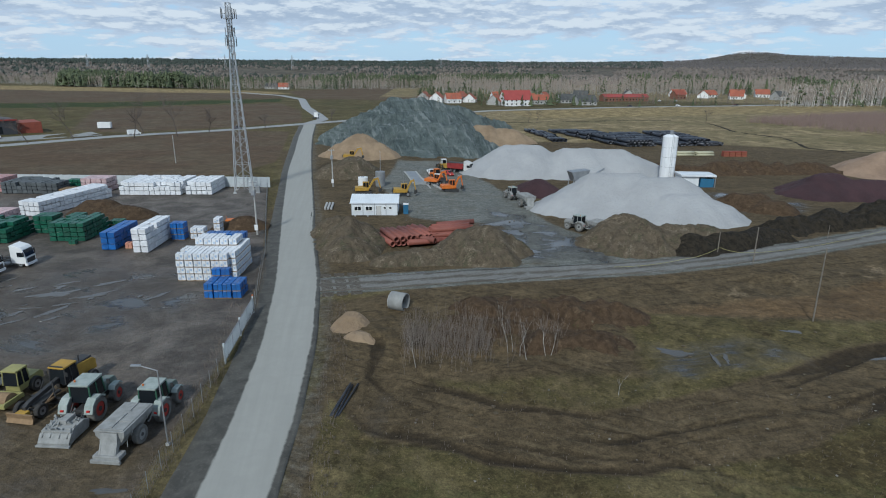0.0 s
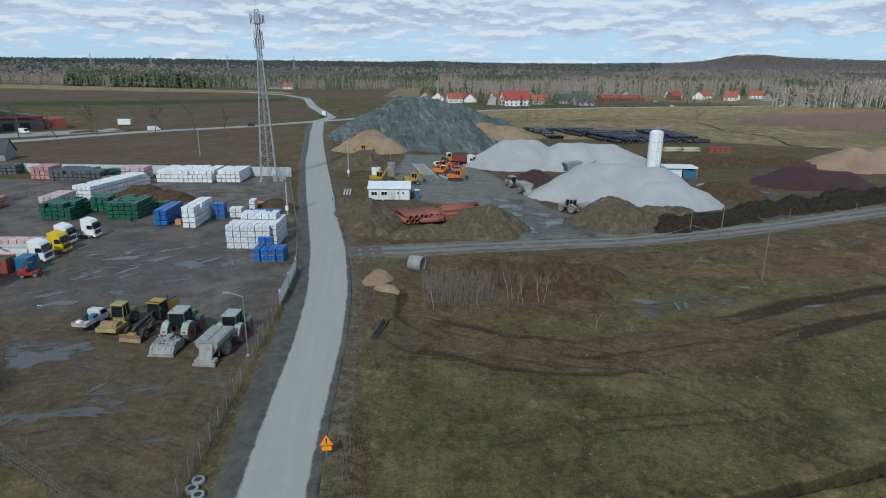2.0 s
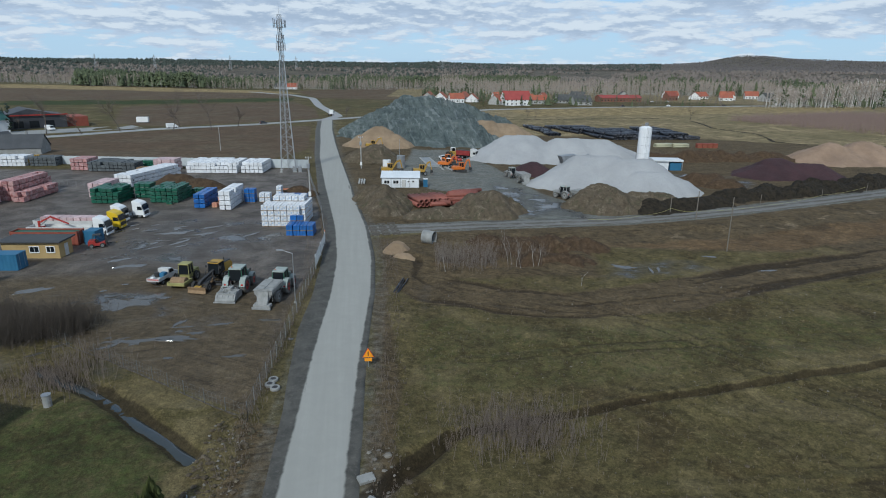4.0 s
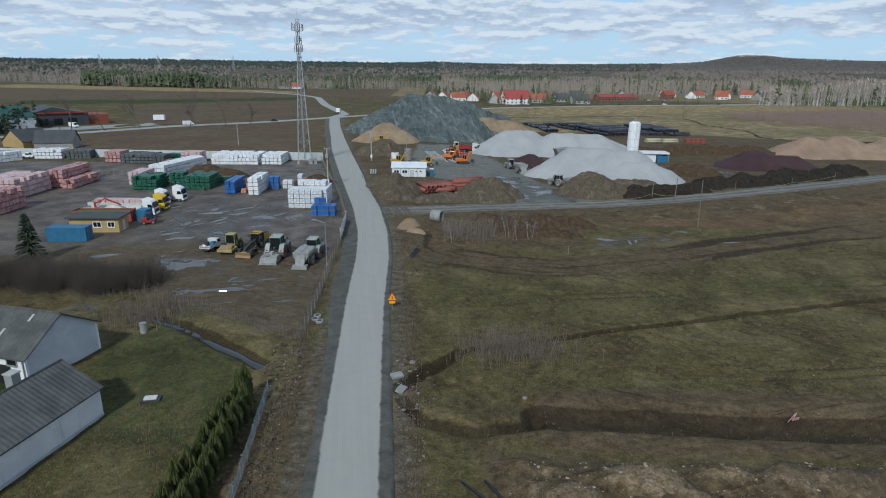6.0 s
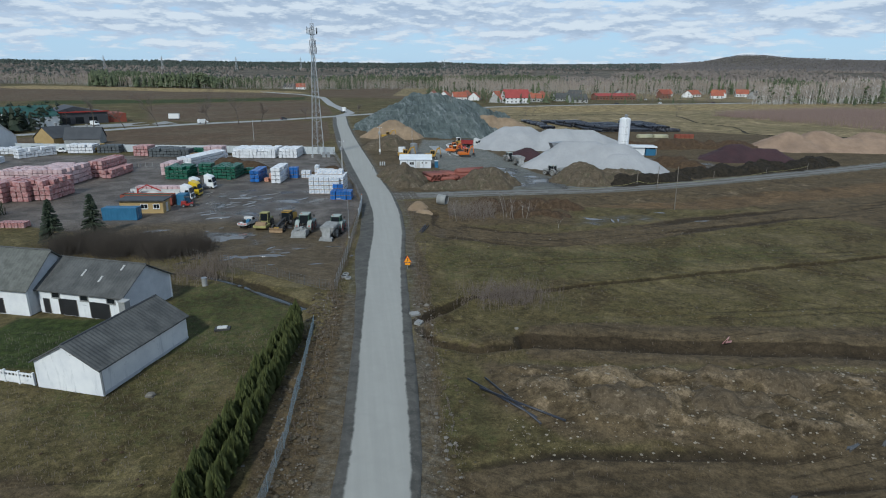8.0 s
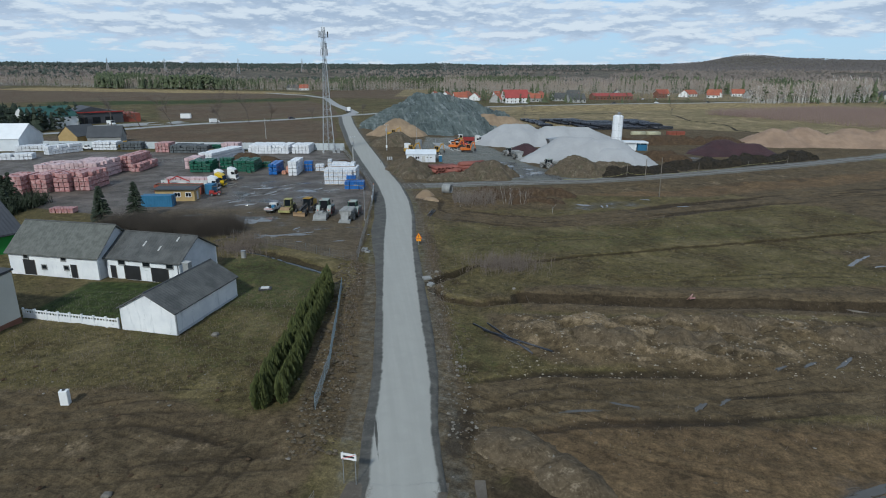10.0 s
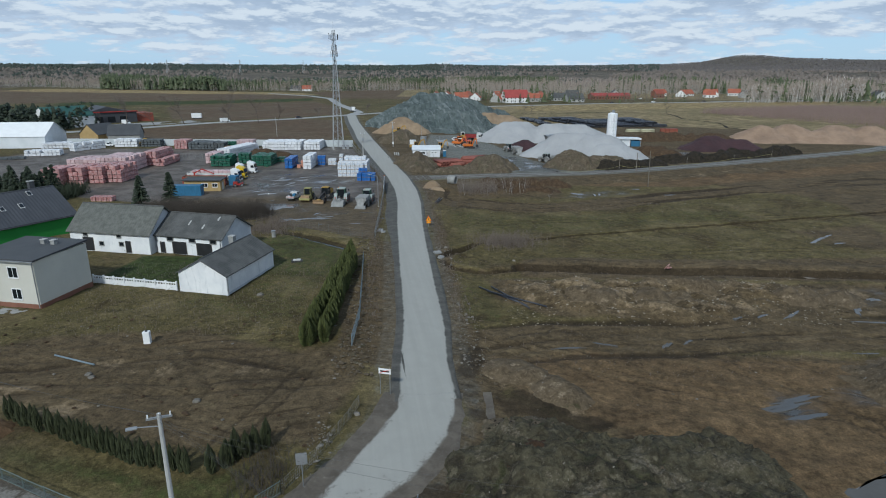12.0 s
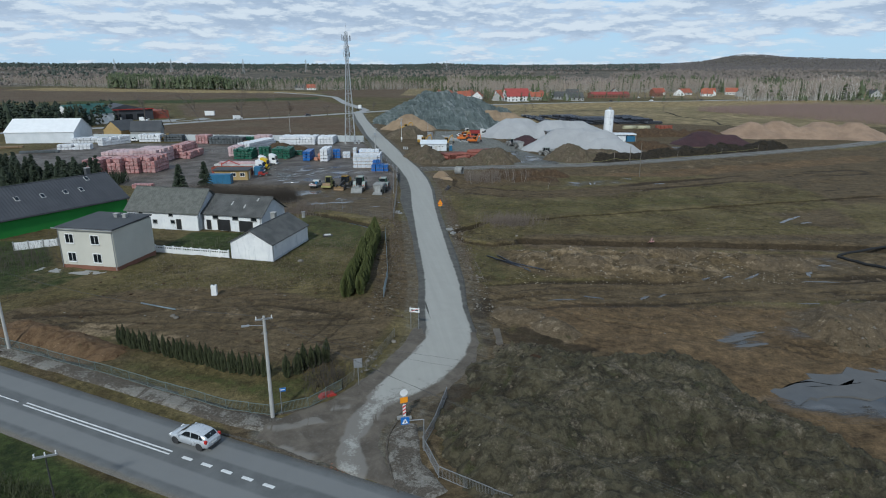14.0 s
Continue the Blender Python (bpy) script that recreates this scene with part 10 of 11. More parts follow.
# ---- puddles, planks and hoses on the field ----
def puddle(x, y, length, width, turn, seed):
    """A shallow pool: a level sheet that the uneven ground pierces, its rim sunk into the soil."""
    rng = random.Random(900 + seed)
    a = radians(turn)
    n = 26
    waves = [(k, rng.uniform(0, 6.3), rng.uniform(0.05, 0.22)) for k in (2, 3, 5, 7)]
    pts = [(x, y)]
    for r in (0.35, 0.7, 0.92, 1.0):
        for i in range(n):
            b = i * 2 * math.pi / n
            k = r * (1 + sum(w * math.sin(q * b + ph) for q, ph, w in waves))
            u, v = length / 2 * math.cos(b) * k, width / 2 * math.sin(b) * k
            v += 0.18 * width * math.sin(u * 0.8 + seed)
            pts.append((x + u * math.cos(a) - v * math.sin(a), y + u * math.sin(a) + v * math.cos(a)))
    pts = np.array(pts)
    z = ground_height(pts[:, 0], pts[:, 1])
    level = float(np.quantile(z, 0.66)) + 0.05
    zs = np.full(len(pts), level)
    zs[-n:] = np.minimum(level, z[-n:]) - 0.05
    faces = [(0, 1 + i, 1 + (i + 1) % n) for i in range(n)]
    for k in range(3):
        o = 1 + k * n
        faces += [(o + i, o + n + i, o + n + (i + 1) % n, o + (i + 1) % n) for i in range(n)]
    me = bpy.data.meshes.new("water_puddle")
    me.from_pydata([(p[0], p[1], q) for p, q in zip(pts, zs)], [], faces)
    me.materials.append(PUDDLE)
    tagged(new("water_puddle", me), "shallow rain puddle reflecting the sky", "water", kind="structure")


for i, (px, py, length, width, turn) in enumerate((
        (61, 18.5, 5.0, 0.8, 35), (64, 21.0, 5.5, 0.9, 35), (66.3, 22.6, 3.4, 0.6, 35), (65.2, 17.4, 2.6, 0.7, 15), (28.6, -18.0, 2.2, 0.4, 30), (32.3, -17.2, 2.6, 0.45, 30),
        (36.6, -16.7, 4.4, 0.55, 32), (47.8, -10.8, 3.0, 0.7, -5), (51.6, -11.1, 2.6, 0.9, 8), (46.6, -14.8, 4.6, 1.1, 62), (45.7, -19.2, 6.0, 0.4, -3), (39.2, -27.6, 3.0, 0.35, 2), (-47.0, 45.3, 6.5, 3.6, 8), (-44.6, 47.8, 4.0, 1.6, 20), (-37.0, 34.4, 7.5, 1.5, 4), (-41.5, 33.6, 3.5, 0.9, 0), (-55.2, 81.0, 7.0, 1.4, 30), (-49.3, 80.6, 5.5, 1.1, 35), (-51.5, 75.0, 5.0, 0.9, 55), (-62.2, 49.9, 5.5, 1.6, 20), (-57.0, 64.0, 4.4, 1.2, 40), (-54.0, 60.7, 5.0, 1.5, 15), (-40.3, 80.2, 4.0, 0.9, 60), (-49.6, 85.5, 5.0, 0.9, 40),
        (26.7, 64.8, 4.0, 1.6, -20), (30.4, 62.2, 3.6, 0.5, 80), (31.8, 62.6, 3.2, 0.45, 75), (50.2, 62.9, 4.0, 0.6, 12), (43.4, 69.8, 2.4, 0.9, 0),
        (28.5, -50.0, 17.0, 5.6, 14), (22.5, -38.9, 7.0, 1.1, 12), (25.2, -37.4, 5.5, 0.8, 12), (24.4, -40.6, 5.0, 0.7, 10), (8.3, -45.9, 3.6, 2.0, 5), (13.4, -51.8, 1.6, 0.8, 20), (4.9, -26.2, 4.0, 0.45, 6), (9.5, -24.8, 2.6, 0.5, -20), (16.6, -25.5, 2.4, 0.6, 40), (19.6, -24.4, 2.2, 0.4, 40), (-12.4, 84.4, 2.6, 1.5, 40), (-8.0, 89.9, 2.0, 0.8, 10), (-2.8, 87.0, 2.4, 1.0, 5), (-3.6, 90.6, 1.6, 0.7, 0))):
    puddle(px, py, length, width, turn, i)
pool_rng = random.Random(77)
for i in range(60):
    px, py = pool_rng.choice(((-52, 79, 7, 5), (-55, 70, 6, 4), (-48, 46, 4, 2), (-38, 34, 4, 1.5), (-60, 84, 5, 3)))[:2]
    px, py = px + pool_rng.gauss(0, 5.5), py + pool_rng.gauss(0, 3.2)
    puddle(px, py, pool_rng.uniform(0.7, 3.2), pool_rng.uniform(0.25, 0.8), pool_rng.uniform(0, 60), 100 + i)
p = thing("timber_plank", pose(49.2, 0.4, float(ground_height(49.2, 0.4)) + 0.05, 0, 0, -30), "long pale timber plank lying on the field", "plank")
part("board", box(-3.3, 3.3, -0.16, 0.16, -0.12, 0.1), POLE_WOOD, p)
part("sheet", box(-5.2, -4.0, -0.5, 0.3, -0.12, 0.06), CONCRETE_OLD, p, "pale broken sheet")
h = thing("drain_hose", pose(0, 0, 0), "black bent drain hose lying on the field", "hose")
hose = [(76, 2.0), (68.7, -1.1), (62.0, -4.2), (56.6, -6.7), (56.0, -7.4), (56.6, -9.0), (58.0, -11.4), (59.8, -14.0), (63.5, -16.5)]
for (ax, ay), (bx, by) in zip(hose, hose[1:]):
    near = max(float(ground_height(ax + (bx - ax) * k / 6 + u, ay + (by - ay) * k / 6 + u)) for k in range(7) for u in (-0.4, 0, 0.4))
    ends = [max(float(ground_height(qx + u, qy + v)) for u in (-0.5, 0, 0.5) for v in (-0.5, 0, 0.5)) + 0.16 for qx, qy in ((ax, ay), (bx, by))]
    middle = ((ax + bx) / 2, (ay + by) / 2, max(near, sum(ends) / 2) + 0.1)
    for p0, p1 in (((ax, ay, ends[0]), middle), (middle, (bx, by, ends[1]))):
        part("hose_length", tube(p0, p1, 0.22, 10), HOSE_BLACK, h)
heap("spoil_mound", pose(41, -36, -0.5, 0, 0, 10), "low heap of turf and pale stones", TAN_EARTH, 12, 9, [(0, 0, 1.6, 4), (6, 1, 1.4, 2)], 2.0, 264, step=0.4, steep=0.4, rough=1.2, clods=((200, 0.06, 0.3, ROCK), (300, 0.08, 0.35, SPOIL)))

# ---- trees, hedges and woods ----
def branch_mesh(rng, height, spread, levels=3, trunk=0.16, lean=0.0, sides=5, fork=3):
    """A bare tree: tapered trunk and limbs in one mesh, fine twigs in another."""
    wood, fine = bmesh.new(), bmesh.new()

    def grow(p, way, length, r, level):
        steps = 3
        for i in range(steps):
            way = (way + Vector((rng.gauss(0, 0.14), rng.gauss(0, 0.14), rng.gauss(0.03, 0.08)))).normalized()
            q = p + way * (length / steps)
            r2 = r * 0.82
            tube(p, q, r, sides if level < 2 else 3, r2, wood if level < levels else fine, caps=False)
            if level < levels and (i > 0 or level > 0):
                for _ in range(fork if level else 2):
                    a = rng.uniform(0, 6.28)
                    out = (way * rng.uniform(0.5, 1.0) + Vector((math.cos(a), math.sin(a), rng.uniform(0.0, 0.4))) * spread).normalized()
                    grow(q, out, length * rng.uniform(0.45, 0.68), r2 * 0.55, level + 1)
            p, r = q, r2

    grow(Vector((0, 0, -0.2)), Vector((lean, 0, 1)).normalized(), height * 0.62, trunk, 0)
    return wood, fine


def bare_tree(name, x, y, height, label, seed, bark=BARK, twig=TWIGS, spread=0.8, levels=3, trunk=0.16, fork=3, group="bare trees"):
    rng = random.Random(seed)
    wood, fine = branch_mesh(rng, height, spread, levels, trunk, rng.uniform(-0.08, 0.08), 5, fork)
    t = thing(name, pose(x, y, float(ground_height(x, y))), label, "tree", group)
    part("trunk", wood, bark, t)
    part("crown", fine, twig, t)
    return t


road_trees = ((-156, 260.5), (-133.5, 267), (-137, 283.5), (-117, 273), (-110.5, 294), (-88.5, 312.5), (-180, 243), (-167, 248), (-62, 356))
for i, (x, y) in enumerate(road_trees):
    bare_tree("roadside_tree", x, y, (17, 19, 11, 18, 11, 8, 16, 11, 7)[i], "tall leafless roadside tree with an upright crown", 100 + i, trunk=0.26, fork=4, spread=0.6)
for i, (x, y) in enumerate(((52, 350), (57, 352), (158, 357), (-205, 262), (-212, 235))):
    bare_tree("bare_tree", x, y, 7 + i % 3, "single leafless tree in the meadow", 140 + i, spread=0.9)
for i, (x, y, h) in enumerate(((7.0, 63.2, 6.4), (7.6, 63.8, 6.0), (8.3, 63.0, 6.2), (8.9, 61.8, 5.4), (11.2, 62.6, 4.6), (11.8, 62.9, 4.4), (-3.4, 60.2, 5.0), (17.2, 55.0, 2.6))):
    bare_tree("young_birch", x, y, h, "slim young birch with a pale trunk", 160 + i, BIRCH_FAR, TWIGS, 0.28, 2, 0.04, 3, "young birches")


def brush(name, label, count, place, height, seed, mat=DRY_STEMS, fan=0.35, thick=1.0):
    """A thicket of thin forked stems in one mesh."""
    rng = random.Random(seed)
    verts, polys = [], []
    xy = [place(rng) for _ in range(count)]
    zz = ground_height(np.array([p[0] for p in xy]), np.array([p[1] for p in xy]))
    for (x, y), z in zip(xy, zz):
        h = rng.uniform(*height)
        lx, ly = rng.gauss(0, fan), rng.gauss(0, fan)
        stems = [((x, y, z - 0.1), (x + lx * h * 0.5, y + ly * h * 0.5, z + h), 0.025 * thick)]
        for _ in range(3):
            t = rng.uniform(0.3, 0.8)
            b = (x + lx * h * 0.5 * t, y + ly * h * 0.5 * t, z + h * t)
            stems.append((b, (b[0] + rng.gauss(0, 0.22) * h * 0.5, b[1] + rng.gauss(0, 0.22) * h * 0.5, b[2] + h * 0.4), 0.013 * thick))
        for a, b, w in stems:
            o = len(verts)
            verts += [(a[0] - w, a[1], a[2]), (a[0] + w, a[1], a[2]), (a[0], a[1] + w, a[2]), b]
            polys += [(o, o + 1, o + 3), (o + 1, o + 2, o + 3), (o + 2, o, o + 3)]
    me = bpy.data.meshes.new(name)
    me.from_pydata(verts, [], polys)
    me.materials.append(mat)
    return tagged(new(name, me), label, "shrubs", kind="stuff")


brush("brushwood", "grey leafless brush beside the side track", 760, lambda r: (r.uniform(-5, 5), r.gauss(65.5, 2.2)), (1.2, 3.6), 1, TWIGS_MID, 0.3, 0.6)
brush("brushwood", "dark leafless brush beside dug earth", 260, lambda r: (r.uniform(-5, 14), r.gauss(68, 3.0)), (1.2, 2.8), 2, TWIGS)
brush("brushwood", "thin dry willow shoots in the field", 900, lambda r: (r.gauss(2.4, 3.2), r.gauss(16.5, 1.9)), (1.0, 2.4), 3, TWIGS, 0.45, 0.8)
brush("brushwood", "dense dark thicket behind the barns", 9500, lambda r: (lambda k: (-71 + k * 4.2 + r.gauss(0, 1.5), 36.0 + (k % 2) * 2.4 - k * 0.35 + r.gauss(0, 1.5)))(r.randrange(6)), (1.0, 3.9), 4, TWIGS_DARK, 1.0, 0.8)
brush("brushwood", "low brown bushes behind the small shed", 700, lambda r: (r.gauss(-44, 2.5), r.gauss(26, 3.0)), (0.8, 2.2), 5, TWIGS)
brush("brushwood", "tangle of bare garden bushes by the railing", 170, lambda r: (r.gauss(-24.0, 1.1), r.gauss(-50.3, 1.3)), (0.8, 2.3), 6, TWIGS_DARK, 0.6)
brush("brushwood", "bare garden bushes by the beige house", 500, lambda r: (r.gauss(-82, 4.5), r.gauss(-12, 6.0)), (0.8, 2.6), 7, TWIGS_DARK, 0.7)
brush("undergrowth", "dark evergreen undergrowth between the spruces", 5200, lambda r: (r.uniform(-154, -100), r.uniform(42, 64)), (1.0, 3.6), 41, SPRUCE, 0.9, 5.0)
brush("weeds", "dark green weeds on the road bank", 2600, lambda r: (lambda u: (-54 + 20 * u, -62.4 - 6.4 * u - 6 * r.random()))(r.random()), (0.2, 0.9), 30, THUJA_DARK, 1.0, 1.6)
def shrub_field(r):
    u, v = r.random(), r.random()
    near = (186 + 59 * v, 368 - 128 * v)
    far = (300 + 170 * v, 425 - 45 * v)
    return near[0] + (far[0] - near[0]) * u, near[1] + (far[1] - near[1]) * u


brush("reed_field", "wide stand of reddish leafless shrubs", 15000, shrub_field, (2.0, 5.0), 8, TWIGS_RED, 0.2, 3.0)
brush("grass_tufts", "tufts of dry winter grass on the field", 5200, lambda r: (r.uniform(-9, 80), r.uniform(-34, 56)), (0.12, 0.36), 9, TWIGS, 0.7)
brush("grass_tufts", "tufts of dry grass along the verge", 1800, lambda r: (lambda y, s: (lane_side(y, s, r.uniform(1.8, 4.4) if s > 0 else r.uniform(3.2, 5.6)), y))(r.uniform(-20, 78), r.choice((-1, 1))), (0.15, 0.7), 10, TWIGS, 0.6)
brush("weeds", "dead weeds growing through the yard fence", 380, lambda r: (lambda y: (float(np.interp(y, [18, 40, 74, 100], [-22.2, -23.1, -25.0, -30.6])) + r.gauss(0, 0.35), y))(r.uniform(18, 98)), (0.3, 1.3), 12, TWIGS, 0.6)
brush("grass_tufts", "rough grass on the farm plot", 3600, lambda r: (r.uniform(-60, -26), r.uniform(-24, 4)), (0.1, 0.35), 11, TWIGS, 0.6)


def thuja(rng, h, r, mat_seed):
    """A columnar conifer of many small upright sprays."""
    verts, polys = [], []
    n = int(320 * h / 3)
    for i in range(n):
        t = (i + rng.random()) / n
        z = 0.1 + t * h * 0.95
        rad = r * (0.75 + 0.5 * math.sin(min(1, t * 1.6) * 1.6)) * (1 - t ** 2.6) * rng.uniform(0.75, 1.12)
        a = rng.uniform(0, 6.283)
        x, y = math.cos(a) * rad, math.sin(a) * rad
        w, l = rng.uniform(0.05, 0.12), rng.uniform(0.30, 0.62)
        tx, ty = -math.sin(a) * w, math.cos(a) * w
        o = len(verts)
        verts += [(x * 0.6 + tx, y * 0.6 + ty, z - 0.2), (x * 0.6 - tx, y * 0.6 - ty, z - 0.2), (x * 1.15, y * 1.15, z + 0.05), (x * 0.85, y * 0.85, z + l)]
        polys += [(o, o + 1, o + 2), (o, o + 2, o + 3), (o + 1, o + 3, o + 2), (o, o + 3, o + 1)]
    me = bpy.data.meshes.new("crown")
    me.from_pydata(verts, [], polys)
    return me


def hedge(line, count, h, r, label, group, mat, seed):
    rng = random.Random(seed)
    forms = []
    for k in range(4):
        me = thuja(rng, h * rng.uniform(0.85, 1.12), r, k)
        me.materials.append(mat)
        core = tube((0, 0, 0), (0, 0, h * 0.8), r * 0.62, 7, 0.05)
        stem = bpy.data.meshes.new("trunk")
        core.to_mesh(stem)
        core.free()
        stem.materials.append(THUJA_DARK)
        forms.append((me, stem))
    run = [0]
    for a, b in zip(line, line[1:]):
        run.append(run[-1] + math.hypot(b[0] - a[0], b[1] - a[1]))
    for i in range(count):
        s = run[-1] * (i + 0.5) / count
        x, y = (float(np.interp(s, run, [p[k] for p in line])) for k in (0, 1))
        x, y = x + rng.gauss(0, 0.12), y + rng.gauss(0, 0.12)
        t = thing("thuja", pose(x, y, float(ground_height(x, y)) - 0.05, rng.uniform(-3, 3), rng.uniform(-3, 3), rng.uniform(0, 360)), label, "shrub", group)
        me, stem = rng.choice(forms)
        for nm, data in (("crown", me), ("inner_growth", stem)):
            o = new(nm, data)
            o.parent = t


hedge([(-25.2, -27.0), (-24.9, -8), (-24.6, 5.5)], 34, 3.6, 0.72, "tall green columnar thuja in a hedge row", "tall hedge", THUJA, 1)
hedge([(-23.6, -26.0), (-23.8, -8), (-24.0, 4)], 24, 3.0, 0.6, "green columnar thuja in the hedge row", "tall hedge", THUJA, 5)
hedge([(-49.2, -41.8), (-41, -45.3), (-34.6, -48.2), (-29.7, -49.2)], 33, 2.2, 0.27, "small dark thuja in a young hedge", "young hedge", THUJA_DARK, 2)
hedge([(-28.6, -49.3), (-24.6, -45.6)], 7, 2.5, 0.4, "small dark thuja in a young hedge", "young hedge", THUJA_DARK, 3)


def spruce(x, y, h, seed, group="spruces", sprays=34, tufts=9):
    rng = random.Random(seed)
    t = thing("spruce", pose(x, y, 0), "dark green spruce with drooping tiers", "tree", group)
    part("trunk", tube((0, 0, -0.2), (0, 0, h), 0.14, 7, 0.02), BARK, t)
    verts, polys = [], []
    for i in range(int(h * sprays)):
        z = 0.5 + (h - 0.7) * rng.random() ** 0.8
        reach = (1 - z / h) * h * 0.31 + 0.2
        a = rng.uniform(0, 6.283)
        for k in range(tufts):
            f = (k + 0.6) / tufts
            cx, cy, cz = math.cos(a) * reach * f, math.sin(a) * reach * f, z - 0.25 * reach * f + 0.1
            w = (0.27 * (1.2 - f) + 0.08) * (9 / tufts) ** 0.5
            tx, ty = -math.sin(a) * w, math.cos(a) * w
            o = len(verts)
            verts += [(cx + tx, cy + ty, cz - 0.12), (cx - tx, cy - ty, cz - 0.12), (cx + math.cos(a) * 0.28, cy + math.sin(a) * 0.28, cz - 0.05), (cx, cy, cz + 0.1)]
            polys += [(o, o + 1, o + 2), (o, o + 2, o + 3), (o + 1, o + 3, o + 2)]
    me = bpy.data.meshes.new("crown")
    me.from_pydata(verts, [], polys)
    me.materials.append(SPRUCE)
    c = new("crown", me)
    c.parent = t
    return t


spruce(-76.2, 41.0, 8.3, 1)
spruce(-72.4, 47.2, 8.0, 2)
tree_rng = random.Random(44)
for i in range(88):
    spruce(tree_rng.uniform(-152, -102), tree_rng.uniform(44, 63), tree_rng.uniform(5.0, 9.0), 20 + i, "conifer group", 24, 6)


def woods(name, label, count, place, mats, conifer_share, height, seed, birch=False):
    """Far woods in one mesh: layered conifers, and bare trees of trunk and twig spikes."""
    rng = random.Random(seed)
    verts, polys, which = [], [], []
    xy = [place(rng) for _ in range(count)]
    zz = ground_height(np.array([p[0] for p in xy]), np.array([p[1] for p in xy]))
    patch = fractal(np.array([p[0] for p in xy]), np.array([p[1] for p in xy]), 90, 3, 77)
    for (x, y), z, k in zip(xy, zz, patch):
        h = rng.uniform(*height) * (1 + 0.5 * k)
        if rng.random() < conifer_share + 2.2 * k * (conifer_share > 0.1):
            if rng.random() < 0.3:
                for j in range(4):
                    o = len(verts)
                    low, top, rad = z + h * (0.10 + 0.20 * j), z + h * (0.46 + 0.18 * j), h * (0.24 - 0.045 * j) * rng.uniform(0.8, 1.2)
                    ph = rng.uniform(0, 6)
                    for i in range(6):
                        rr = rad * rng.uniform(0.65, 1.3)
                        verts.append((x + rr * math.cos(ph + i * 1.047), y + rr * math.sin(ph + i * 1.047), low + rng.uniform(-0.06, 0.05) * h))
                    verts.append((x + rng.uniform(-0.2, 0.2), y, top))
                    polys += [(o + i, o + (i + 1) % 6, o + 6) for i in range(6)]
                    which += [0] * 6
                continue
            o, w = len(verts), h * 0.012
            verts += [(x - w, y, z), (x + w, y, z), (x, y + w, z), (x, y, z + h * 0.7)]
            polys += [(o, o + 1, o + 3), (o + 1, o + 2, o + 3), (o + 2, o, o + 3)]
            which += [1] * 3
            for j in range(7):
                a, lift = rng.uniform(0, 6.283), 0.16 + 0.76 * (j + rng.random()) / 7
                out = h * rng.uniform(0.02, 0.16) * (1.15 - lift * 0.7)
                cx, cy, cz, q = x + math.cos(a) * out, y + math.sin(a) * out, z + h * lift, h * rng.uniform(0.07, 0.125) * (1.2 - 0.4 * lift)
                o, ph = len(verts), rng.uniform(0, 6)
                for i in range(4):
                    rr = q * rng.uniform(0.7, 1.35)
                    verts.append((cx + rr * math.cos(ph + i * 1.571), cy + rr * math.sin(ph + i * 1.571), cz + q * rng.uniform(-0.35, 0.25)))
                verts += [(cx, cy, cz + q * rng.uniform(0.7, 1.1)), (cx, cy, cz - q * 0.6)]
                polys += [(o + i, o + (i + 1) % 4, o + 4) for i in range(4)] + [(o + (i + 1) % 4, o + i, o + 5) for i in range(4)]
                which += [0] * 8
        else:
            o = len(verts)
            w = h * (0.011 if birch else 0.009)
            verts += [(x - w, y, z), (x + w, y, z), (x, y + w, z), (x + rng.uniform(-0.6, 0.6), y, z + h * 0.95)]
            polys += [(o, o + 1, o + 3), (o + 1, o + 2, o + 3), (o + 2, o, o + 3)]
            which += [1] * 3
            for j in range(18):
                a, t = rng.uniform(0, 6.283), rng.uniform(0.22, 0.90)
                reach = h * rng.uniform(0.05, 0.15) * (1.2 - t * 0.7)
                bx, by, bz = x + rng.uniform(-0.2, 0.2), y, z + h * t
                ex, ey, ez = x + math.cos(a) * reach, y + math.sin(a) * reach, bz + h * rng.uniform(0.08, 0.20)
                w2 = h * 0.0075
                o = len(verts)
                verts += [(bx, by, bz - w2), (bx + w2, by, bz + w2), (ex, ey, ez), ((bx + ex) / 2 + w2 * 1.5, (by + ey) / 2, (bz + ez) / 2 + w2 * 2)]
                polys += [(o, o + 1, o + 3), (o, o + 3, o + 2)]
                which += [1 if birch and j < 2 else 2] * 2
    me = bpy.data.meshes.new(name)
    me.from_pydata(verts, [], polys)
    for m in mats:
        me.materials.append(m)
    me.polygons.foreach_set("material_index", np.array(which, np.int32))
    return tagged(new(name, me), label, "woods", kind="stuff")


def band(x0, y0, x1, y1, deep):
    """Places in a belt behind the line from x0, y0 to x1, y1, thinning to the back."""
    def place(r):
        t, d = r.random(), deep * r.random() ** 1.4
        x, y = x0 + (x1 - x0) * t, y0 + (y1 - y0) * t
        q = math.hypot(x, y)
        return x + x / q * d + r.gauss(0, 4), y + y / q * d + r.gauss(0, 4)
    return place


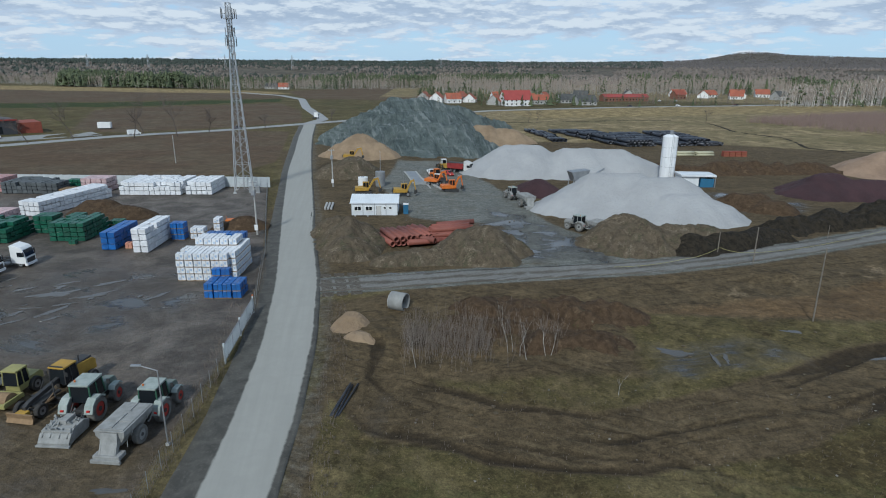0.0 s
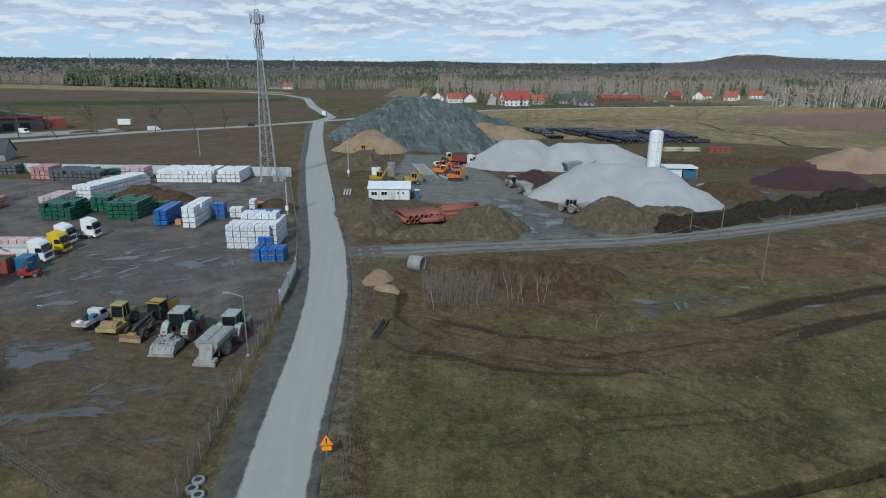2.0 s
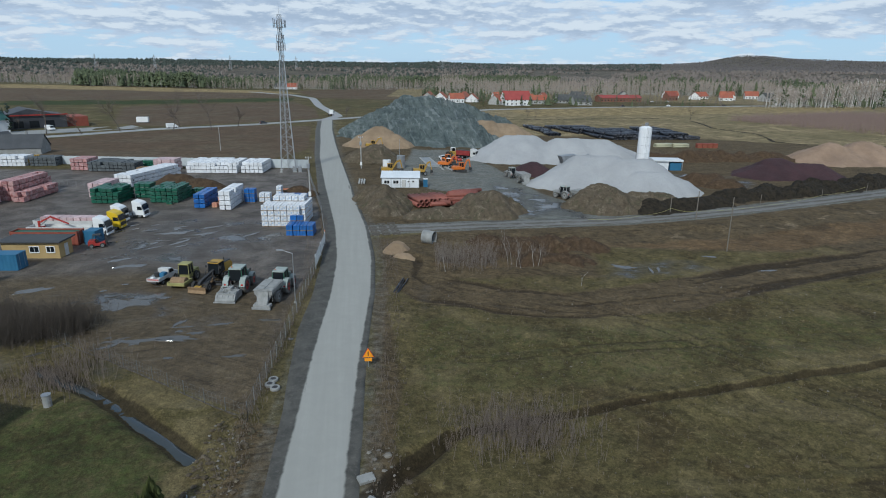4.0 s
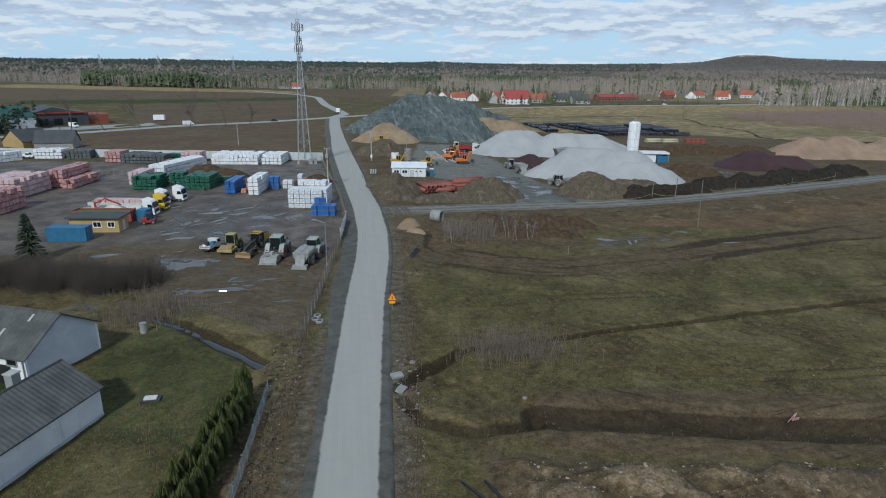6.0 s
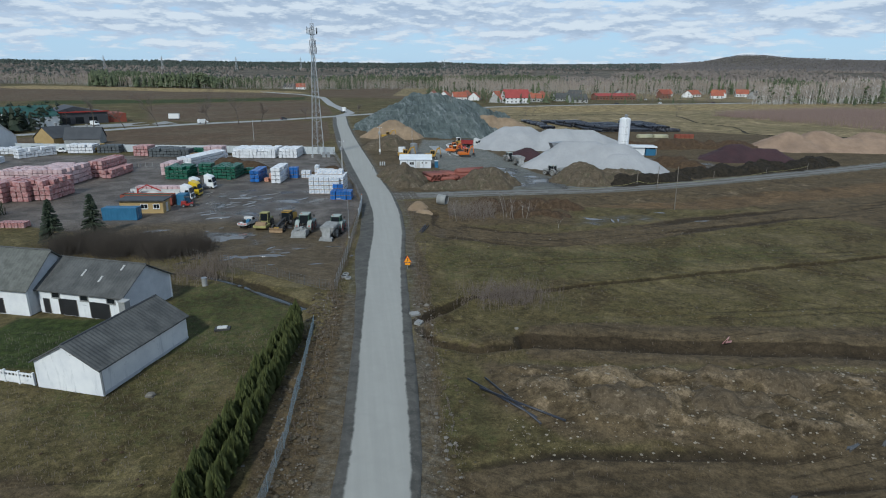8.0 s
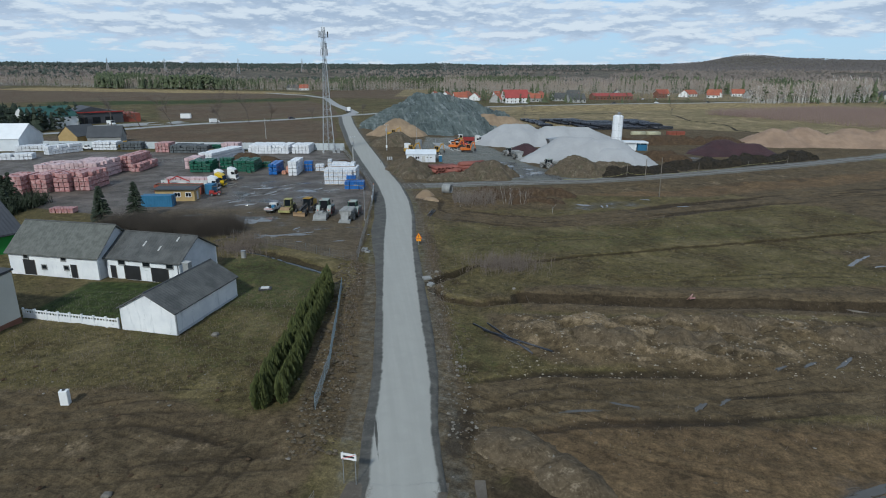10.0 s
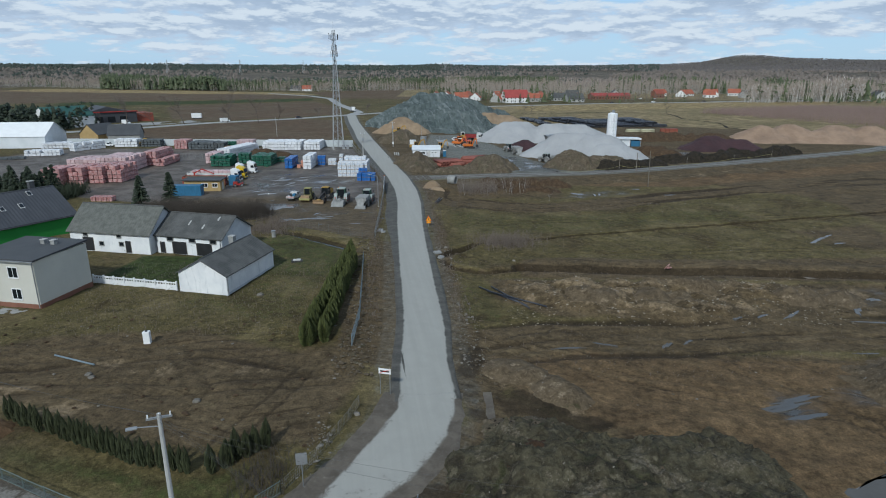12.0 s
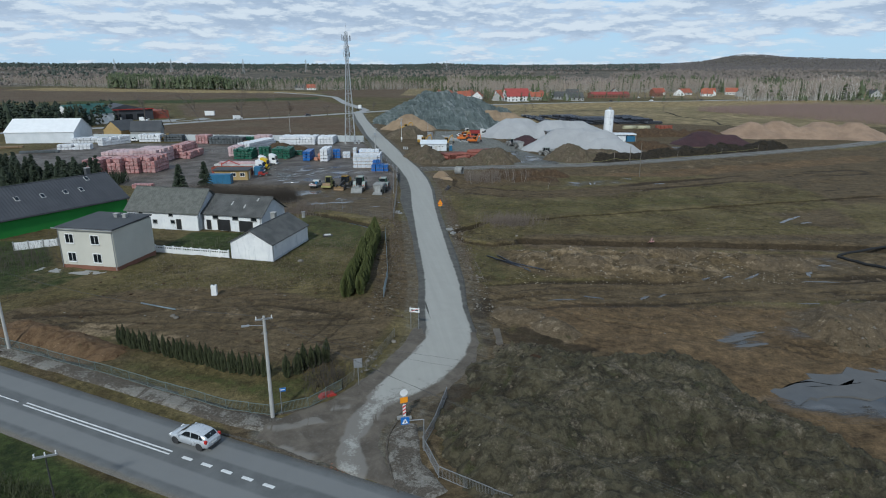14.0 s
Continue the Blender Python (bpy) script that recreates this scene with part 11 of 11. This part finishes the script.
DARK_MIX = [CONIFER, BIRCH_FAR, TWIGS_PALE]
PALE_MIX = [CONIFER, BIRCH_FAR, TWIGS_PALE]
woods("woods", "dark pines at the edge of the fields", 1900, band(-520, 868, -345, 838, 240), DARK_MIX, 0.78, (12, 20), 1)
woods("woods", "pale leafless trees before the pines", 260, band(-530, 864, -170, 790, 40), PALE_MIX, 0.05, (5, 11), 21, True)
woods("woods", "mixed wood east of the pines", 1300, band(-345, 838, -130, 815, 260), DARK_MIX, 0.34, (9, 16), 23)
woods("woods", "pale leafless trees along the north road", 700, band(-190, 815, 190, 905, 60), PALE_MIX, 0.03, (8, 14), 22, True)
woods("woods", "pale leafless wood beyond the fields", 2600, band(-1000, 1080, -510, 880, 320), [CONIFER, BIRCH_FAR, TWIGS_PALE], 0.05, (8, 14), 2)
woods("woods", "pine wood behind the north road", 2200, band(-160, 850, 200, 1010, 300), DARK_MIX, 0.55, (11, 18), 3)
woods("woods", "pale birch wood behind the village", 2600, band(0, 720, 420, 745, 220), PALE_MIX, 0.04, (13, 20), 4, True)
woods("woods", "grey leafless wood on the plain", 1800, band(250, 820, 700, 780, 300), PALE_MIX, 0.12, (12, 19), 5)
woods("woods", "stand of tall white-stemmed birches", 620, band(300, 520, 430, 548, 70), [CONIFER, BIRCH, TWIGS_PALE], 0.04, (15, 22), 6, True)
woods("woods", "dark spruces behind the birches", 700, band(420, 690, 760, 720, 180), DARK_MIX, 0.7, (12, 18), 7)
woods("woods", "garden trees between the village houses", 1100, lambda r: (r.uniform(-20, 470), r.uniform(500, 690)), [CONIFER, BARK, TWIGS_MID], 0.12, (4, 10), 8)
woods("woods", "dark conifers beside the storage tent", 400, lambda r: (r.uniform(-290, -205), r.uniform(196, 262)), [SPRUCE, BARK, TWIGS_DARK], 0.6, (7, 12), 9)
woods("woods", "conifers by the shop hall", 26, lambda r: (r.uniform(-222, -200), r.uniform(228, 250)), [SPRUCE, BARK, TWIGS_DARK], 0.7, (6, 10), 10)

def canopy(name, label, count, place, mat, size, seed):
    """A closed far wood seen from above: rough rounded crowns in one mesh."""
    rng = random.Random(seed)
    verts, polys = [], []
    xy = [place(rng) for _ in range(count)]
    zz = ground_height(np.array([p[0] for p in xy]), np.array([p[1] for p in xy]))
    keep = fractal(np.array([p[0] for p in xy]), np.array([p[1] for p in xy]), 420, 4, 95)
    for (x, y), z, k in zip(xy, zz, keep):
        if k < -0.06 and math.hypot(x, y) < 2600:
            continue
        r = rng.uniform(*size)
        h = r * rng.uniform(1.5, 2.3)
        o = len(verts)
        for lift, wide, n in ((0.35, 1.0, 5), (0.75, 0.8, 5)):
            for i in range(n):
                a = i * 6.283 / n + rng.uniform(-0.4, 0.4)
                q = r * wide * rng.uniform(0.6, 1.2)
                verts.append((x + math.cos(a) * q, y + math.sin(a) * q, z + h * (lift + rng.uniform(-0.12, 0.12))))
        verts.append((x, y, z + h * rng.uniform(0.9, 1.15)))
        for i in range(5):
            j = (i + 1) % 5
            polys += [(o + i, o + j, o + 5 + j), (o + i, o + 5 + j, o + 5 + i), (o + 5 + i, o + 5 + j, o + 10)]
    me = bpy.data.meshes.new(name)
    me.from_pydata(verts, [], polys)
    me.materials.append(mat)
    return tagged(new(name, me), label, "woods", kind="stuff")


def ring_sector(near, far, power=1.0, a0=-0.80, a1=0.80):
    return lambda r: (lambda a, q: (math.sin(a) * q, math.cos(a) * q))(r.uniform(a0, a1), near + (far - near) * r.random() ** power)


canopy("far_woods", "distant leafless brown woods beyond the fields", 3600, ring_sector(1500, 2500, 1.0), TWIGS_MID, (3, 6), 11)
canopy("far_woods", "pale leafless woods behind the fields", 3000, ring_sector(1060, 1700, 1.0), TWIGS_MID, (2.5, 5), 16)
canopy("far_woods", "distant dark conifer woods beyond the fields", 2600, ring_sector(1250, 2600, 1.0, -0.8, 0.25), FAR_PINE, (3, 5.5), 12)
canopy("far_woods", "leafless woods on the distant plain", 3200, ring_sector(1080, 2700, 1.0, 0.1, 0.8), TWIGS_MID, (3, 6), 15)
canopy("far_woods", "distant dark conifer ridge", 6500, ring_sector(2500, 3900, 0.9, -0.8, 0.35), FAR_PINE, (4, 7), 13)
canopy("far_woods", "dark leafless woods on the distant hills", 15000, ring_sector(2500, 4200, 1.0, 0.0, 0.8), TWIGS_FAR, (2.5, 4.8), 14)


# ---- pylons on the horizon ----
def pylon(x, y, h):
    z = float(ground_height(x, y))
    p = thing("pylon", pose(x, y, z), "distant lattice power pylon", "pylon", "pylons")
    bm = bmesh.new()
    for cx, cy in ((-1, -1), (1, -1), (1, 1), (-1, 1)):
        tube((cx * 3.5, cy * 3.5, 0), (cx * 0.5, cy * 0.5, h), 0.3, 4, bm=bm)
    for k in range(6):
        a, b = 3.5 - k * 0.5, 3.0 - k * 0.5
        tube((-a, -a, h * k / 6), (b, -b, h * (k + 1) / 6), 0.2, 4, bm=bm)
    part("tower", bm, MAST_STEEL, p)
    for zz, w in ((h * 0.7, 8), (h * 0.85, 6)):
        part("crossarm", box(-w, w, -0.3, 0.3, zz, zz + 0.6), MAST_STEEL, p)


for px, py, ph in ((-1000, 1800, 46), (-850, 1850, 46), (-640, 1900, 46), (-460, 2000, 44), (20, 2400, 44)):
    pylon(px, py, ph)
